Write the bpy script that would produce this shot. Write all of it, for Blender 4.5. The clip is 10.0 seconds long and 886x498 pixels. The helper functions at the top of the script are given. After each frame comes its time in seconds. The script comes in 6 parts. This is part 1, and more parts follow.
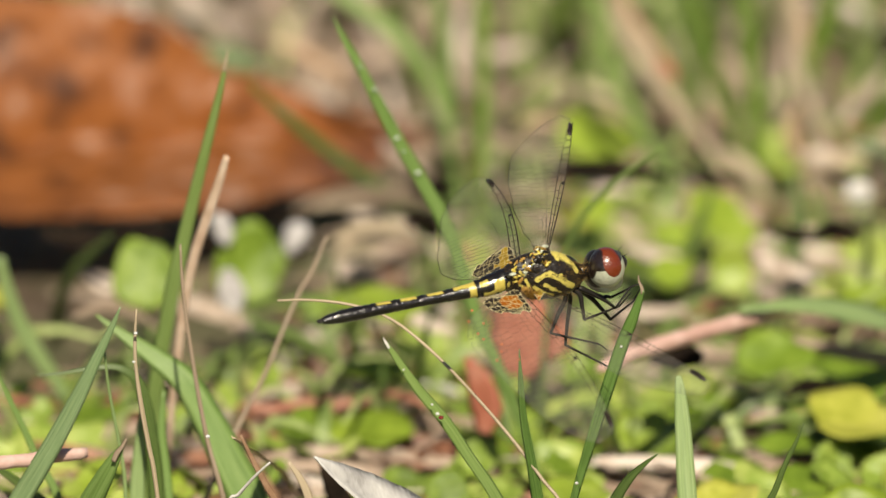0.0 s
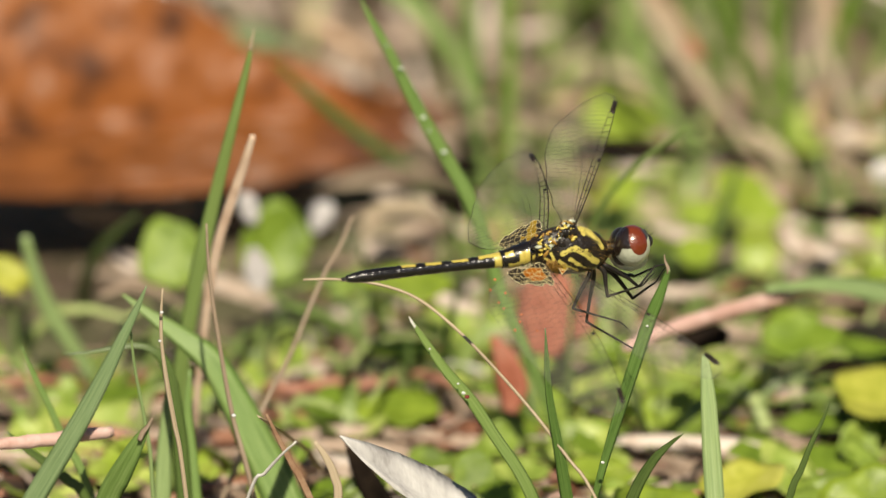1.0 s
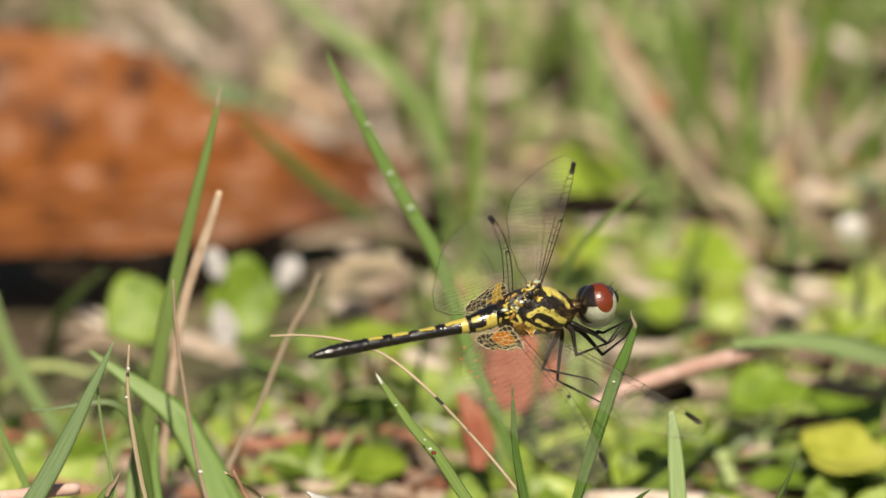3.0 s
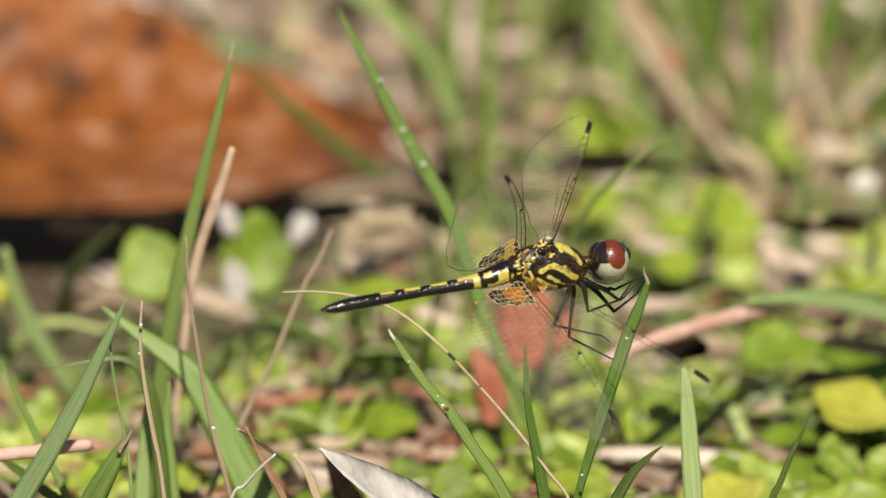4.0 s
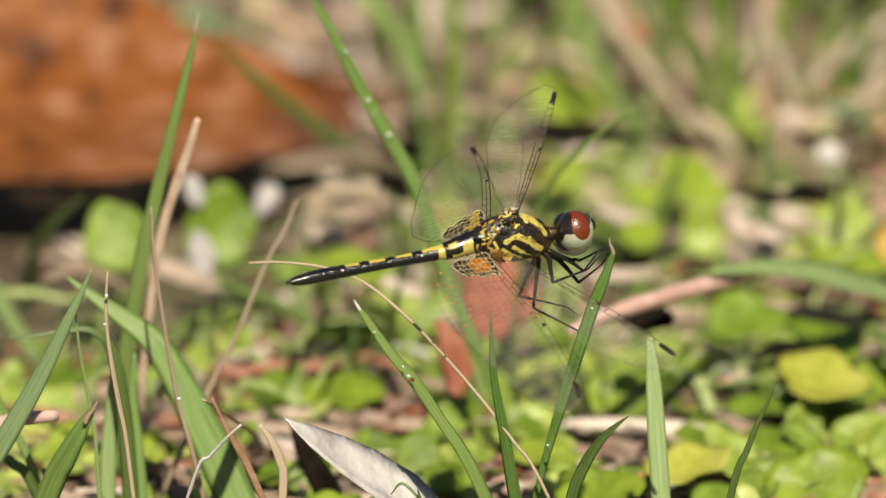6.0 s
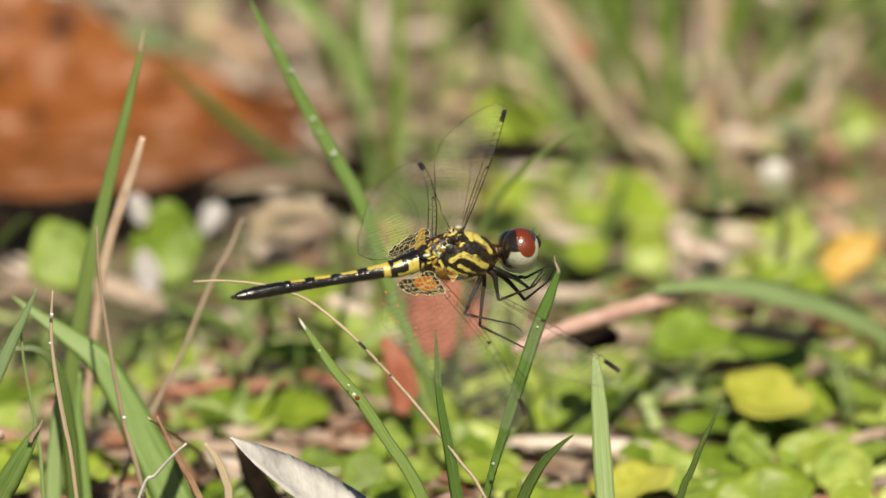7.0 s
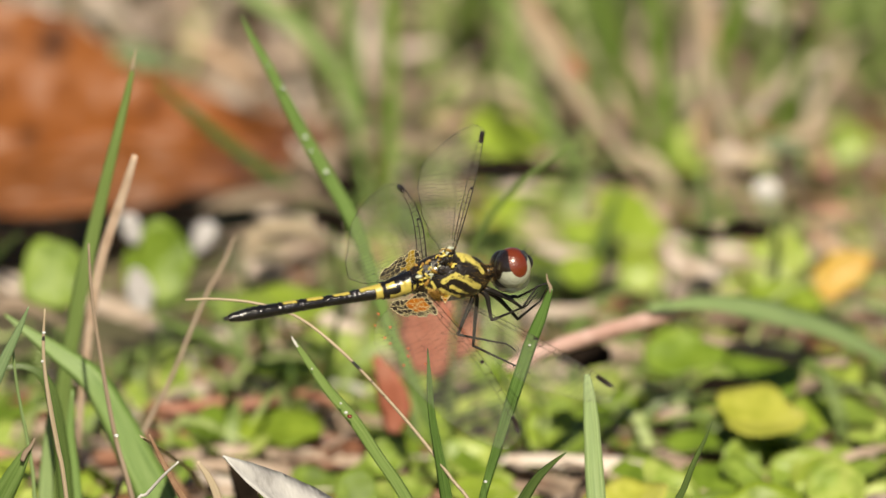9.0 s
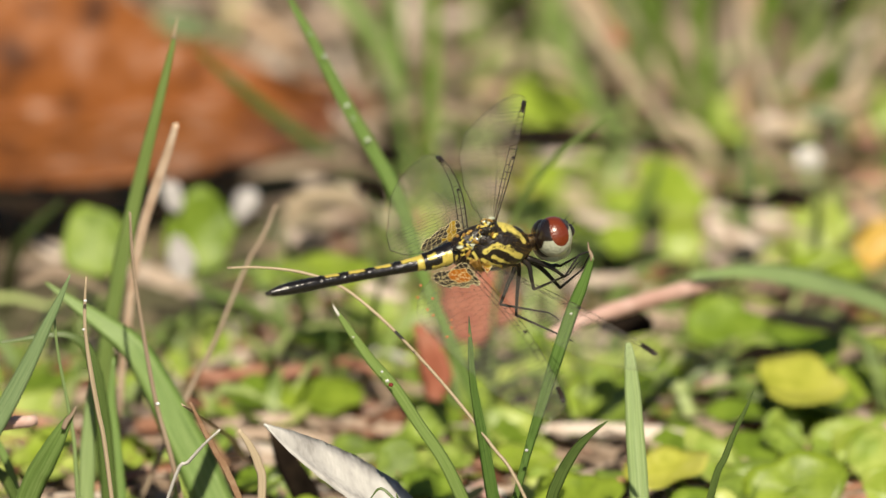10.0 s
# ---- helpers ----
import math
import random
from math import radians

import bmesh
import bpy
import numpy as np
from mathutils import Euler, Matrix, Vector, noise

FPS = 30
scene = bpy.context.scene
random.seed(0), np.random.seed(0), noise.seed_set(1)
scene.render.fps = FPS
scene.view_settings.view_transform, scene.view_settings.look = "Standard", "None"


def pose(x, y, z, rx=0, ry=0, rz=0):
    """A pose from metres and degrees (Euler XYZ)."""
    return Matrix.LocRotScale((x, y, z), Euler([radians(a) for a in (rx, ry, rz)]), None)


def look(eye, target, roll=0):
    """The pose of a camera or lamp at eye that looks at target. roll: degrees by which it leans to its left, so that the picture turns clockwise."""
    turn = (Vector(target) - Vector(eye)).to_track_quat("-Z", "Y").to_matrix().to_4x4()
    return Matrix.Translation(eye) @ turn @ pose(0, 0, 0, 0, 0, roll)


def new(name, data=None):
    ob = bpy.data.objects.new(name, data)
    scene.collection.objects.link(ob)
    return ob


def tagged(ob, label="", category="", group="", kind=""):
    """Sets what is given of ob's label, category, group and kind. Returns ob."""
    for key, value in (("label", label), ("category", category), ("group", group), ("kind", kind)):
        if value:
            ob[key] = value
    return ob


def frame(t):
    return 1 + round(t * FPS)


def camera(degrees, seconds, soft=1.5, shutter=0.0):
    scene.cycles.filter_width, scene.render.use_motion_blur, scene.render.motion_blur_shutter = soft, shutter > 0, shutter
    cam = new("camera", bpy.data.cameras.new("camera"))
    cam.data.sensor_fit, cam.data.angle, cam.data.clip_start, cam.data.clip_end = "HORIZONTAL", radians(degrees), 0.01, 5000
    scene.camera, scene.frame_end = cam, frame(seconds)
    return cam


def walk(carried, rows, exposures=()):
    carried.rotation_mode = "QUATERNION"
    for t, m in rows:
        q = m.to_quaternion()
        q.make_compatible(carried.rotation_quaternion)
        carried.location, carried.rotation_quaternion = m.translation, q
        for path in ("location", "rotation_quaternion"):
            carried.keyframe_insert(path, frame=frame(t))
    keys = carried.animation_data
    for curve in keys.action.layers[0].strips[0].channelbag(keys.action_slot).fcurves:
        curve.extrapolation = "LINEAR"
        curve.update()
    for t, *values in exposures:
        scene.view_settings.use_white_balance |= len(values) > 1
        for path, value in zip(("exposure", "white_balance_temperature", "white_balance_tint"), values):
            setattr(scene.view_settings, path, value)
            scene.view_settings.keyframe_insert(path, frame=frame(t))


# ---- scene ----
# A small dragonfly on a grass tip in a sunny lawn. Local lengths are in millimetres.
cam = camera(3.8077, 10.0, soft=1.4)
cam.data.dof.use_dof = True
cam.data.dof.focus_distance = 1.503
cam.data.dof.aperture_fstop = cam.data.lens / 26.5
MM = 0.001
FOCUS = Vector((0, 0, 0.046))
AHEAD = Vector((0, math.cos(radians(14)), -math.sin(radians(14))))
ABOVE = Vector((0, math.sin(radians(14)), math.cos(radians(14))))
EYE = FOCUS - AHEAD * 1.5


def aim(right, above):
    """The camera's pose when it points that many millimetres off the middle."""
    return look(EYE, FOCUS + Vector((right * MM, 0, 0)) + ABOVE * above * MM)


# seconds, millimetres to the right and upwards
PATH = [
    (0, -0.080, 0.032),
    (0.1, 0.850, -1.870),
    (0.2, 0.177, -1.720),
    (0.3, 0.850, -0.524),
    (0.4, 0.401, 0.896),
    (0.5, 0.463, 2.834),
    (0.6, 0.102, 2.689),
    (0.7, -1.990, 1.419),
    (0.8, -3.186, 1.045),
    (0.9, -2.962, -1.047),
    (1, -3.012, -2.300),
    (1.1, -3.186, -3.364),
    (1.2, -4.755, -3.140),
    (1.3, -2.364, -4.560),
    (1.4, -2.214, -5.158),
    (1.5, -1.863, -4.837),
    (1.6, -1.243, -4.261),
    (1.7, 0.850, -2.243),
    (1.8, 0.925, -0.823),
    (1.9, 0.028, 1.568),
    (2, -0.089, 3.656),
    (2.1, 1.074, 6.351),
    (2.2, 0.327, 6.202),
    (2.3, -1.093, 6.351),
    (2.4, -1.392, 6.052),
    (2.5, -0.039, 5.176),
    (2.6, -2.887, 2.540),
    (2.7, -3.560, 3.810),
    (2.8, -1.467, 4.483),
    (2.9, 1.074, 4.558),
    (3, 0.739, 4.006),
    (3.1, -0.944, 2.465),
    (3.2, -1.416, 1.321),
    (4.3, 0.474, -0.952),
    (4.4, 1.149, 0.074),
    (4.5, 1.519, 0.700),
    (4.6, 2.195, 0.821),
    (4.7, 4.811, 1.195),
    (4.8, 4.886, 1.120),
    (4.9, 3.540, 2.017),
    (5, 3.591, 2.993),
    (5.1, 5.334, 2.988),
    (5.2, 5.558, 2.764),
    (5.3, 3.400, 2.239),
    (5.4, 3.699, -0.227),
    (5.5, 4.827, -2.938),
    (5.6, 3.475, -3.739),
    (5.7, 3.099, -4.547),
    (6.8, 7.478, -2.813),
    (6.9, 9.752, -2.992),
    (7, 9.364, -2.157),
    (7.1, 9.154, -1.049),
    (7.2, 9.304, -0.003),
    (7.3, 9.005, 1.118),
    (7.4, 8.258, 0.595),
    (7.5, 8.451, -0.594),
    (7.6, 7.436, -2.020),
    (7.7, 6.613, -3.067),
    (7.8, 6.763, -3.216),
    (7.9, 6.912, -2.843),
    (8, 8.302, -2.854),
    (8.1, 7.062, -4.860),
    (8.2, 6.838, -6.505),
    (8.3, 6.539, -6.654),
    (8.4, 7.884, -5.533),
    (8.5, 9.641, -4.324),
    (8.6, 9.453, -3.291),
    (8.7, 8.407, -1.722),
    (8.8, 8.706, -0.974),
    (8.9, 10.799, 0.222),
    (9, 10.237, -0.112),
    (9.1, 9.154, -0.750),
    (9.2, 9.827, 1.642),
    (9.3, 11.994, 1.791),
    (9.4, 11.546, 2.239),
    (9.5, 12.697, 1.641),
    (9.6, 13.190, 1.642),
    (9.7, 13.788, 1.268),
    (9.8, 12.293, 1.343),
    (9.9, 9.453, -3.440),
    (10, 5.582, -3.661),
]
walk(cam, [(t, aim(r, a)) for t, r, a in PATH], exposures=[(0, 0.14), (10, 0.14)])

# ---- light: high sun behind the camera, clear sky ----
SUN_HEIGHT, SUN_TURN = 44, 4
world = bpy.data.worlds.new("sky")
scene.world = world
world.use_nodes = True
sky = world.node_tree.nodes.new("ShaderNodeTexSky")
sky.sky_type, sky.sun_disc = "NISHITA", False
sky.sun_elevation, sky.sun_rotation = radians(SUN_HEIGHT), radians(180 - SUN_TURN)
backdrop = world.node_tree.nodes["Background"]
backdrop.inputs[1].default_value = 0.04
world.node_tree.links.new(sky.outputs[0], backdrop.inputs[0])
sun = new("sun", bpy.data.lights.new("sun", "SUN"))
sun.data.energy, sun.data.angle, sun.data.color = 5.2, radians(0.53), (1.0, 0.90, 0.71)
toward = Vector((math.sin(radians(SUN_TURN)) * math.cos(radians(SUN_HEIGHT)),
                 -math.cos(radians(SUN_TURN)) * math.cos(radians(SUN_HEIGHT)), math.sin(radians(SUN_HEIGHT))))
sun.matrix_world = look(toward * 5, (0, 0, 0))


# ---- materials ----
def material(name, colours, scale=400.0, rough=0.5, bump=0.25, clear=0.0, spread=0.0, glow=0.0, metal=0.0, stretch=(1, 1, 1), coat=0.0,
             island=False, fine=6.0, spec=0.5, veined=False, span=(0.42, 0.95)):
    """colours: stops of a ramp over two scales of noise, from span[0] to span[1]. clear: share of light let through. spread: random shift from piece to piece."""
    mat = bpy.data.materials.new(name)
    mat.use_nodes = True
    tree = mat.node_tree
    node, link = tree.nodes.new, tree.links.new
    bsdf = tree.nodes["Principled BSDF"]
    where = node("ShaderNodeTexCoord")
    mapping = node("ShaderNodeMapping")
    mapping.inputs["Scale"].default_value = [scale * s for s in stretch]
    link(where.outputs["Object"], mapping.inputs["Vector"])
    if veined:
        across, along, tone, place = node("ShaderNodeAttribute"), node("ShaderNodeAttribute"), node("ShaderNodeObjectInfo"), node("ShaderNodeCombineXYZ")
        across.attribute_name, along.attribute_name = "across", "along"
        for k, socket in enumerate((across.outputs["Fac"], along.outputs["Fac"], tone.outputs["Random"])):
            link(socket, place.inputs[k])
        mapping.inputs["Scale"].default_value = (3.2, 0.10, 40)
        link(place.outputs[0], mapping.inputs["Vector"])
    coarse, grain = node("ShaderNodeTexNoise"), node("ShaderNodeTexNoise")
    coarse.inputs["Scale"].default_value, coarse.inputs["Detail"].default_value = 1.0, 5.0
    grain.inputs["Scale"].default_value, grain.inputs["Detail"].default_value = fine, 3.0
    link(mapping.outputs[0], coarse.inputs["Vector"])
    link(mapping.outputs[0], grain.inputs["Vector"])
    mix = node("ShaderNodeMath")
    mix.operation = "MULTIPLY_ADD"
    link(grain.outputs["Fac"], mix.inputs[0])
    mix.inputs[1].default_value = 0.35
    link(coarse.outputs["Fac"], mix.inputs[2])
    value = mix.outputs[0]
    if spread:
        add = node("ShaderNodeMath")
        add.operation = "MULTIPLY_ADD"
        add.inputs[1].default_value = spread
        if island:
            geo = node("ShaderNodeNewGeometry")
            info, both, wrap = node("ShaderNodeObjectInfo"), node("ShaderNodeMath"), node("ShaderNodeMath")
            wrap.operation = "FRACT"
            link(geo.outputs["Random Per Island"], both.inputs[0])
            link(info.outputs["Random"], both.inputs[1])
            link(both.outputs[0], wrap.inputs[0])
            link(wrap.outputs[0], add.inputs[0])
        else:
            info = node("ShaderNodeObjectInfo")
            link(info.outputs["Random"], add.inputs[0])
        shift = node("ShaderNodeMath")
        shift.inputs[1].default_value = -spread / 2
        link(value, shift.inputs[0])
        link(shift.outputs[0], add.inputs[2])
        value = add.outputs[0]
    ramp = node("ShaderNodeValToRGB")
    stops = ramp.color_ramp.elements
    low, high = span
    if spread:
        low, high = low - spread / 2.4, high + spread / 2.4
    while len(stops) < len(colours):
        stops.new(0.5)
    for i, c in enumerate(colours):
        stops[i].position = min(1, max(0, low + (high - low) * i / max(1, len(colours) - 1)))
        stops[i].color = (*c, 1)
    link(value, ramp.inputs[0])
    link(ramp.outputs[0], bsdf.inputs["Base Color"])
    bsdf.inputs["Roughness"].default_value = rough
    bsdf.inputs["Metallic"].default_value = metal
    bsdf.inputs["Coat Weight"].default_value = coat
    bsdf.inputs["Coat Roughness"].default_value = 0.14
    bsdf.inputs["Specular IOR Level"].default_value = spec
    if bump:
        relief = node("ShaderNodeBump")
        relief.inputs["Strength"].default_value = bump
        relief.inputs["Distance"].default_value = 0.0002
        link(grain.outputs["Fac"], relief.inputs["Height"])
        link(relief.outputs[0], bsdf.inputs["Normal"])
    if clear:
        thin = node("ShaderNodeBsdfTranslucent")
        link(ramp.outputs[0], thin.inputs["Color"])
        blend = node("ShaderNodeMixShader")
        blend.inputs[0].default_value = clear
        link(bsdf.outputs[0], blend.inputs[1])
        link(thin.outputs[0], blend.inputs[2])
        link(blend.outputs[0], tree.nodes["Material Output"].inputs[0])
    return mat


LONG = (1, 1, 0.06)
BLADE = material("grass_blade", [(0.08, 0.16, 0.025), (0.16, 0.27, 0.06), (0.22, 0.34, 0.09), (0.31, 0.42, 0.15)], 1100, 0.45, 0.12, 0.24, 0.2, veined=True)
MID_BLADE = material("green_grass", [(0.055, 0.115, 0.02), (0.09, 0.17, 0.032), (0.13, 0.23, 0.05), (0.18, 0.29, 0.08)], 1100, 0.3, 0.12, 0.16, 0.2, veined=True)
BLUE_BLADE = material("bluish_grass", [(0.15, 0.24, 0.09), (0.26, 0.37, 0.17), (0.36, 0.46, 0.24)], 1100, 0.42, 0.12, 0.3, 0.1, veined=True)
PALE_BLADE = material("pale_grass", [(0.25, 0.36, 0.14), (0.37, 0.50, 0.20), (0.47, 0.58, 0.28)], 1100, 0.45, 0.12, 0.35, 0.1, veined=True)
LIGHT_BLADE = material("light_grass", [(0.18, 0.28, 0.07), (0.28, 0.40, 0.11), (0.38, 0.50, 0.19)], 1100, 0.4, 0.12, 0.32, 0.15, veined=True)
BACK_BLADE = material("yellowish_grass", [(0.09, 0.16, 0.02), (0.19, 0.30, 0.04), (0.34, 0.45, 0.10)], 1100, 0.42, 0.12, 0.3, 0.3, veined=True)
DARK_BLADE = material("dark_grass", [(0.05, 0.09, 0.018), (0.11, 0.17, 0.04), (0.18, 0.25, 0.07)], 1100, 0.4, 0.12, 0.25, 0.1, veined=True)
STRAW = material("dry_straw", [(0.34, 0.25, 0.16), (0.55, 0.44, 0.30), (0.72, 0.61, 0.46)], 1000, 0.6, 0.12, 0.15, 0.3, veined=True)
BROWN_STRAW = material("brown_straw", [(0.18, 0.12, 0.085), (0.32, 0.235, 0.165), (0.46, 0.37, 0.28)], 1000, 0.6, 0.12, 0.1, 0.2, veined=True)
PINK_STEM = material("pink_stem", [(0.52, 0.29, 0.23), (0.70, 0.46, 0.40), (0.82, 0.64, 0.58)], 250, 0.5, 0.3, 0.1, 0.1)
RED_STEM = material("red_stem", [(0.32, 0.12, 0.07), (0.48, 0.22, 0.15), (0.60, 0.36, 0.27)], 250, 0.5, 0.3, 0.1, 0.1)
PEACH = material("peach_straw", [(0.50, 0.34, 0.24), (0.68, 0.50, 0.37), (0.80, 0.64, 0.50)], 400, 0.6, 0.3, 0.15)
RUST = material("rusty_dead_blade", [(0.20, 0.10, 0.055), (0.33, 0.19, 0.11), (0.46, 0.31, 0.20)], 400, 0.6, 0.3, 0.15)
RED_DROP = material("dark_red_drop", [(0.10, 0.012, 0.010), (0.22, 0.03, 0.02)], 900, 0.1, 0, coat=1.0)
RED_LEAF = material("red_leaf", [(0.36, 0.10, 0.055), (0.52, 0.19, 0.12), (0.62, 0.32, 0.23)], 200, 0.55, 0.3, 0.25)
CLOVER = material("round_leaf", [(0.20, 0.29, 0.025), (0.36, 0.48, 0.05), (0.50, 0.58, 0.13)], 250, 0.4, 0.3, 0.35, 0.25, span=(0.50, 0.86))
GREEN_LEAF = material("green_leaf", [(0.13, 0.21, 0.015), (0.22, 0.33, 0.03), (0.33, 0.44, 0.06)], 250, 0.5, 0.3, 0.3, 0.1, span=(0.50, 0.86))
YELLOW_LEAF = material("yellow_leaf", [(0.40, 0.43, 0.05), (0.56, 0.57, 0.09), (0.66, 0.64, 0.18)], 250, 0.45, 0.3, 0.35, 0.1, span=(0.50, 0.86))
# the last, pale stops put the curved leaf's sheen into its colour
ORANGE_LEAF = material("orange_dead_leaf", [(0.07, 0.026, 0.010), (0.15, 0.050, 0.014), (0.25, 0.082, 0.018), (0.29, 0.100, 0.024), (0.32, 0.150, 0.085), (0.44, 0.27, 0.19)], 170, 0.36, 0.7, 0.05, fine=2.6, span=(0.49, 0.88))
GREY_LEAF = material("grey_dead_leaf", [(0.38, 0.36, 0.35), (0.54, 0.52, 0.51), (0.63, 0.61, 0.59), (0.72, 0.70, 0.68)], 300, 0.5, 0.4, 0.1, stretch=(1, 1, 0.3), span=(0.50, 0.86))
# near-black colour for scraps that stand in for shade
SHADE_SCRAP = material("shade_scrap", [(0.006, 0.004, 0.003), (0.016, 0.011, 0.008), (0.035, 0.024, 0.016)], 220, 0.95, 0.4, spec=0.08)
PALE_BIT = material("pale_tan_bit", [(0.30, 0.22, 0.16), (0.50, 0.40, 0.33), (0.70, 0.60, 0.52)], 420, 0.6, 0.5)
BLEACHED = material("bleached_flake", [(0.34, 0.31, 0.31), (0.56, 0.53, 0.53), (0.74, 0.71, 0.71)], 500, 0.6, 0.4, 0.1)
PATCH_PALE = material("peach_dry_blade", [(0.30, 0.18, 0.10), (0.50, 0.34, 0.22), (0.64, 0.48, 0.34)], 320, 0.6, 0.3)
ORANGE_YELLOW = material("orange_yellow_leaf", [(0.52, 0.30, 0.04), (0.66, 0.42, 0.06), (0.74, 0.54, 0.14)], 250, 0.45, 0.3, 0.3)
WHITE_BIT = material("bleached_bit", [(0.46, 0.43, 0.40), (0.66, 0.63, 0.60), (0.82, 0.80, 0.78)], 220, 0.6, 0.3)
SOIL = material("soil_litter", [(0.02, 0.014, 0.010), (0.08, 0.055, 0.035), (0.22, 0.16, 0.11), (0.14, 0.13, 0.06)], 160, 0.8, 0.8, fine=8)


def patterned(name, colours, names, rough, coat=0.5):
    """A shell whose colours follow the pattern attributes: the first colour, then one more for each named pattern above zero."""
    mat = material(name, [tuple(c * 0.6 for c in colours[0]), colours[0], tuple(c * 1.5 for c in colours[0])], 900, rough, 0.6, coat=coat, fine=3)
    tree = mat.node_tree
    node, link = tree.nodes.new, tree.links.new
    socket = tree.nodes["Principled BSDF"].inputs["Base Color"]
    last = socket.links[0].from_socket
    grain = node("ShaderNodeTexNoise")
    grain.inputs["Scale"].default_value = 1400
    for c, pattern in zip(colours[1:], names):
        mark = node("ShaderNodeAttribute")
        mark.attribute_name = pattern
        edge = node("ShaderNodeMapRange")
        edge.inputs["From Min"].default_value, edge.inputs["From Max"].default_value = -0.05, 0.05
        link(mark.outputs["Fac"], edge.inputs["Value"])
        tone = node("ShaderNodeMix")
        tone.data_type = "RGBA"
        tone.inputs["A"].default_value, tone.inputs["B"].default_value = (*[q * 0.72 for q in c], 1), (*[min(1, q * 1.15) for q in c], 1)
        link(grain.outputs["Fac"], tone.inputs["Factor"])
        mix = node("ShaderNodeMix")
        mix.data_type = "RGBA"
        link(edge.outputs[0], mix.inputs["Factor"])
        link(last, mix.inputs["A"])
        link(tone.outputs["Result"], mix.inputs["B"])
        last = mix.outputs["Result"]
    link(last, socket)
    return mat


BANDED = patterned("banded_shell", [(0.009, 0.007, 0.006), (0.56, 0.45, 0.09)], ["yellow"], 0.2, 0.6)
DOWNY = patterned("downy_shell", [(0.013, 0.008, 0.005), (0.64, 0.54, 0.12), (0.02, 0.012, 0.006)], ["yellow", "streak"], 0.42, 0.25)
EYE_SHELL = patterned("eye_shell", [(0.016, 0.009, 0.007), (0.52, 0.54, 0.42), (0.17, 0.027, 0.005)], ["pale", "red"], 0.3, 1.0)
EYE_SHELL.node_tree.nodes["Principled BSDF"].inputs["Coat Roughness"].default_value = 0.16
BLACK_SHELL = material("black_shell", [(0.006, 0.005, 0.004), (0.016, 0.012, 0.010), (0.03, 0.022, 0.016)], 900, 0.28, 0.15, coat=0.5)
YELLOW_SHELL = material("yellow_shell", [(0.40, 0.29, 0.03), (0.58, 0.45, 0.07), (0.68, 0.56, 0.14)], 900, 0.35, 0.15, coat=0.3)
LEG_BLACK = material("black_leg", [(0.008, 0.007, 0.006), (0.02, 0.017, 0.015), (0.035, 0.03, 0.026)], 900, 0.45, 0.2, spec=0.25)
EYE_PALE = material("pale_eye", [(0.36, 0.39, 0.29), (0.48, 0.51, 0.39), (0.58, 0.60, 0.48)], 500, 0.3, 0.05, coat=0.6)
VEIN = material("dark_vein", [(0.015, 0.010, 0.006), (0.04, 0.025, 0.014)], 900, 0.45, 0)
FINE_VEIN = material("fine_vein", [(0.018, 0.012, 0.008), (0.05, 0.036, 0.024)], 900, 0.45, 0)
GOLD_HAIR = material("golden_hair", [(0.22, 0.11, 0.02), (0.44, 0.26, 0.05)], 900, 0.5, 0)
SPARK = material("orange_glint", [(0.75, 0.20, 0.08), (0.85, 0.34, 0.14)], 900, 0.12, 0, 0.4, coat=1.0)
GOLD_VEIN = material("yellow_vein", [(0.76, 0.66, 0.32), (0.88, 0.82, 0.56)], 900, 0.45, 0)
AMBER = material("amber_patch", [(0.48, 0.30, 0.01), (0.62, 0.42, 0.03)], 600, 0.35, 0, 0.5)
ORANGE_PATCH = material("orange_patch", [(0.48, 0.14, 0.01), (0.60, 0.24, 0.02)], 600, 0.35, 0, 0.5)
STIGMA = material("dark_stigma", [(0.012, 0.008, 0.006), (0.03, 0.02, 0.012)], 900, 0.4, 0)


def clear_film():
    mat = bpy.data.materials.new("wing_film")
    mat.use_nodes = True
    tree = mat.node_tree
    through_it, shine = tree.nodes.new("ShaderNodeBsdfTransparent"), tree.nodes.new("ShaderNodeBsdfGlossy")
    veil = tree.nodes.new("ShaderNodeBsdfDiffuse")
    veil.inputs["Color"].default_value = (0.8, 0.74, 0.64, 1)
    shine.inputs["Roughness"].default_value = 0.25
    one, two = tree.nodes.new("ShaderNodeMixShader"), tree.nodes.new("ShaderNodeMixShader")
    one.inputs[0].default_value, two.inputs[0].default_value = 0.03, 0.045
    tree.links.new(through_it.outputs[0], one.inputs[1])
    tree.links.new(shine.outputs[0], one.inputs[2])
    tree.links.new(one.outputs[0], two.inputs[1])
    tree.links.new(veil.outputs[0], two.inputs[2])
    tree.links.new(two.outputs[0], tree.nodes["Material Output"].inputs[0])
    return mat


def water():
    mat = bpy.data.materials.new("dew")
    mat.use_nodes = True
    bsdf = mat.node_tree.nodes["Principled BSDF"]
    bsdf.inputs["Base Color"].default_value = (1, 1, 1, 1)
    bsdf.inputs["Roughness"].default_value = 0.06
    bsdf.inputs["Transmission Weight"].default_value = 0.45
    bsdf.inputs["IOR"].default_value = 1.33
    return mat


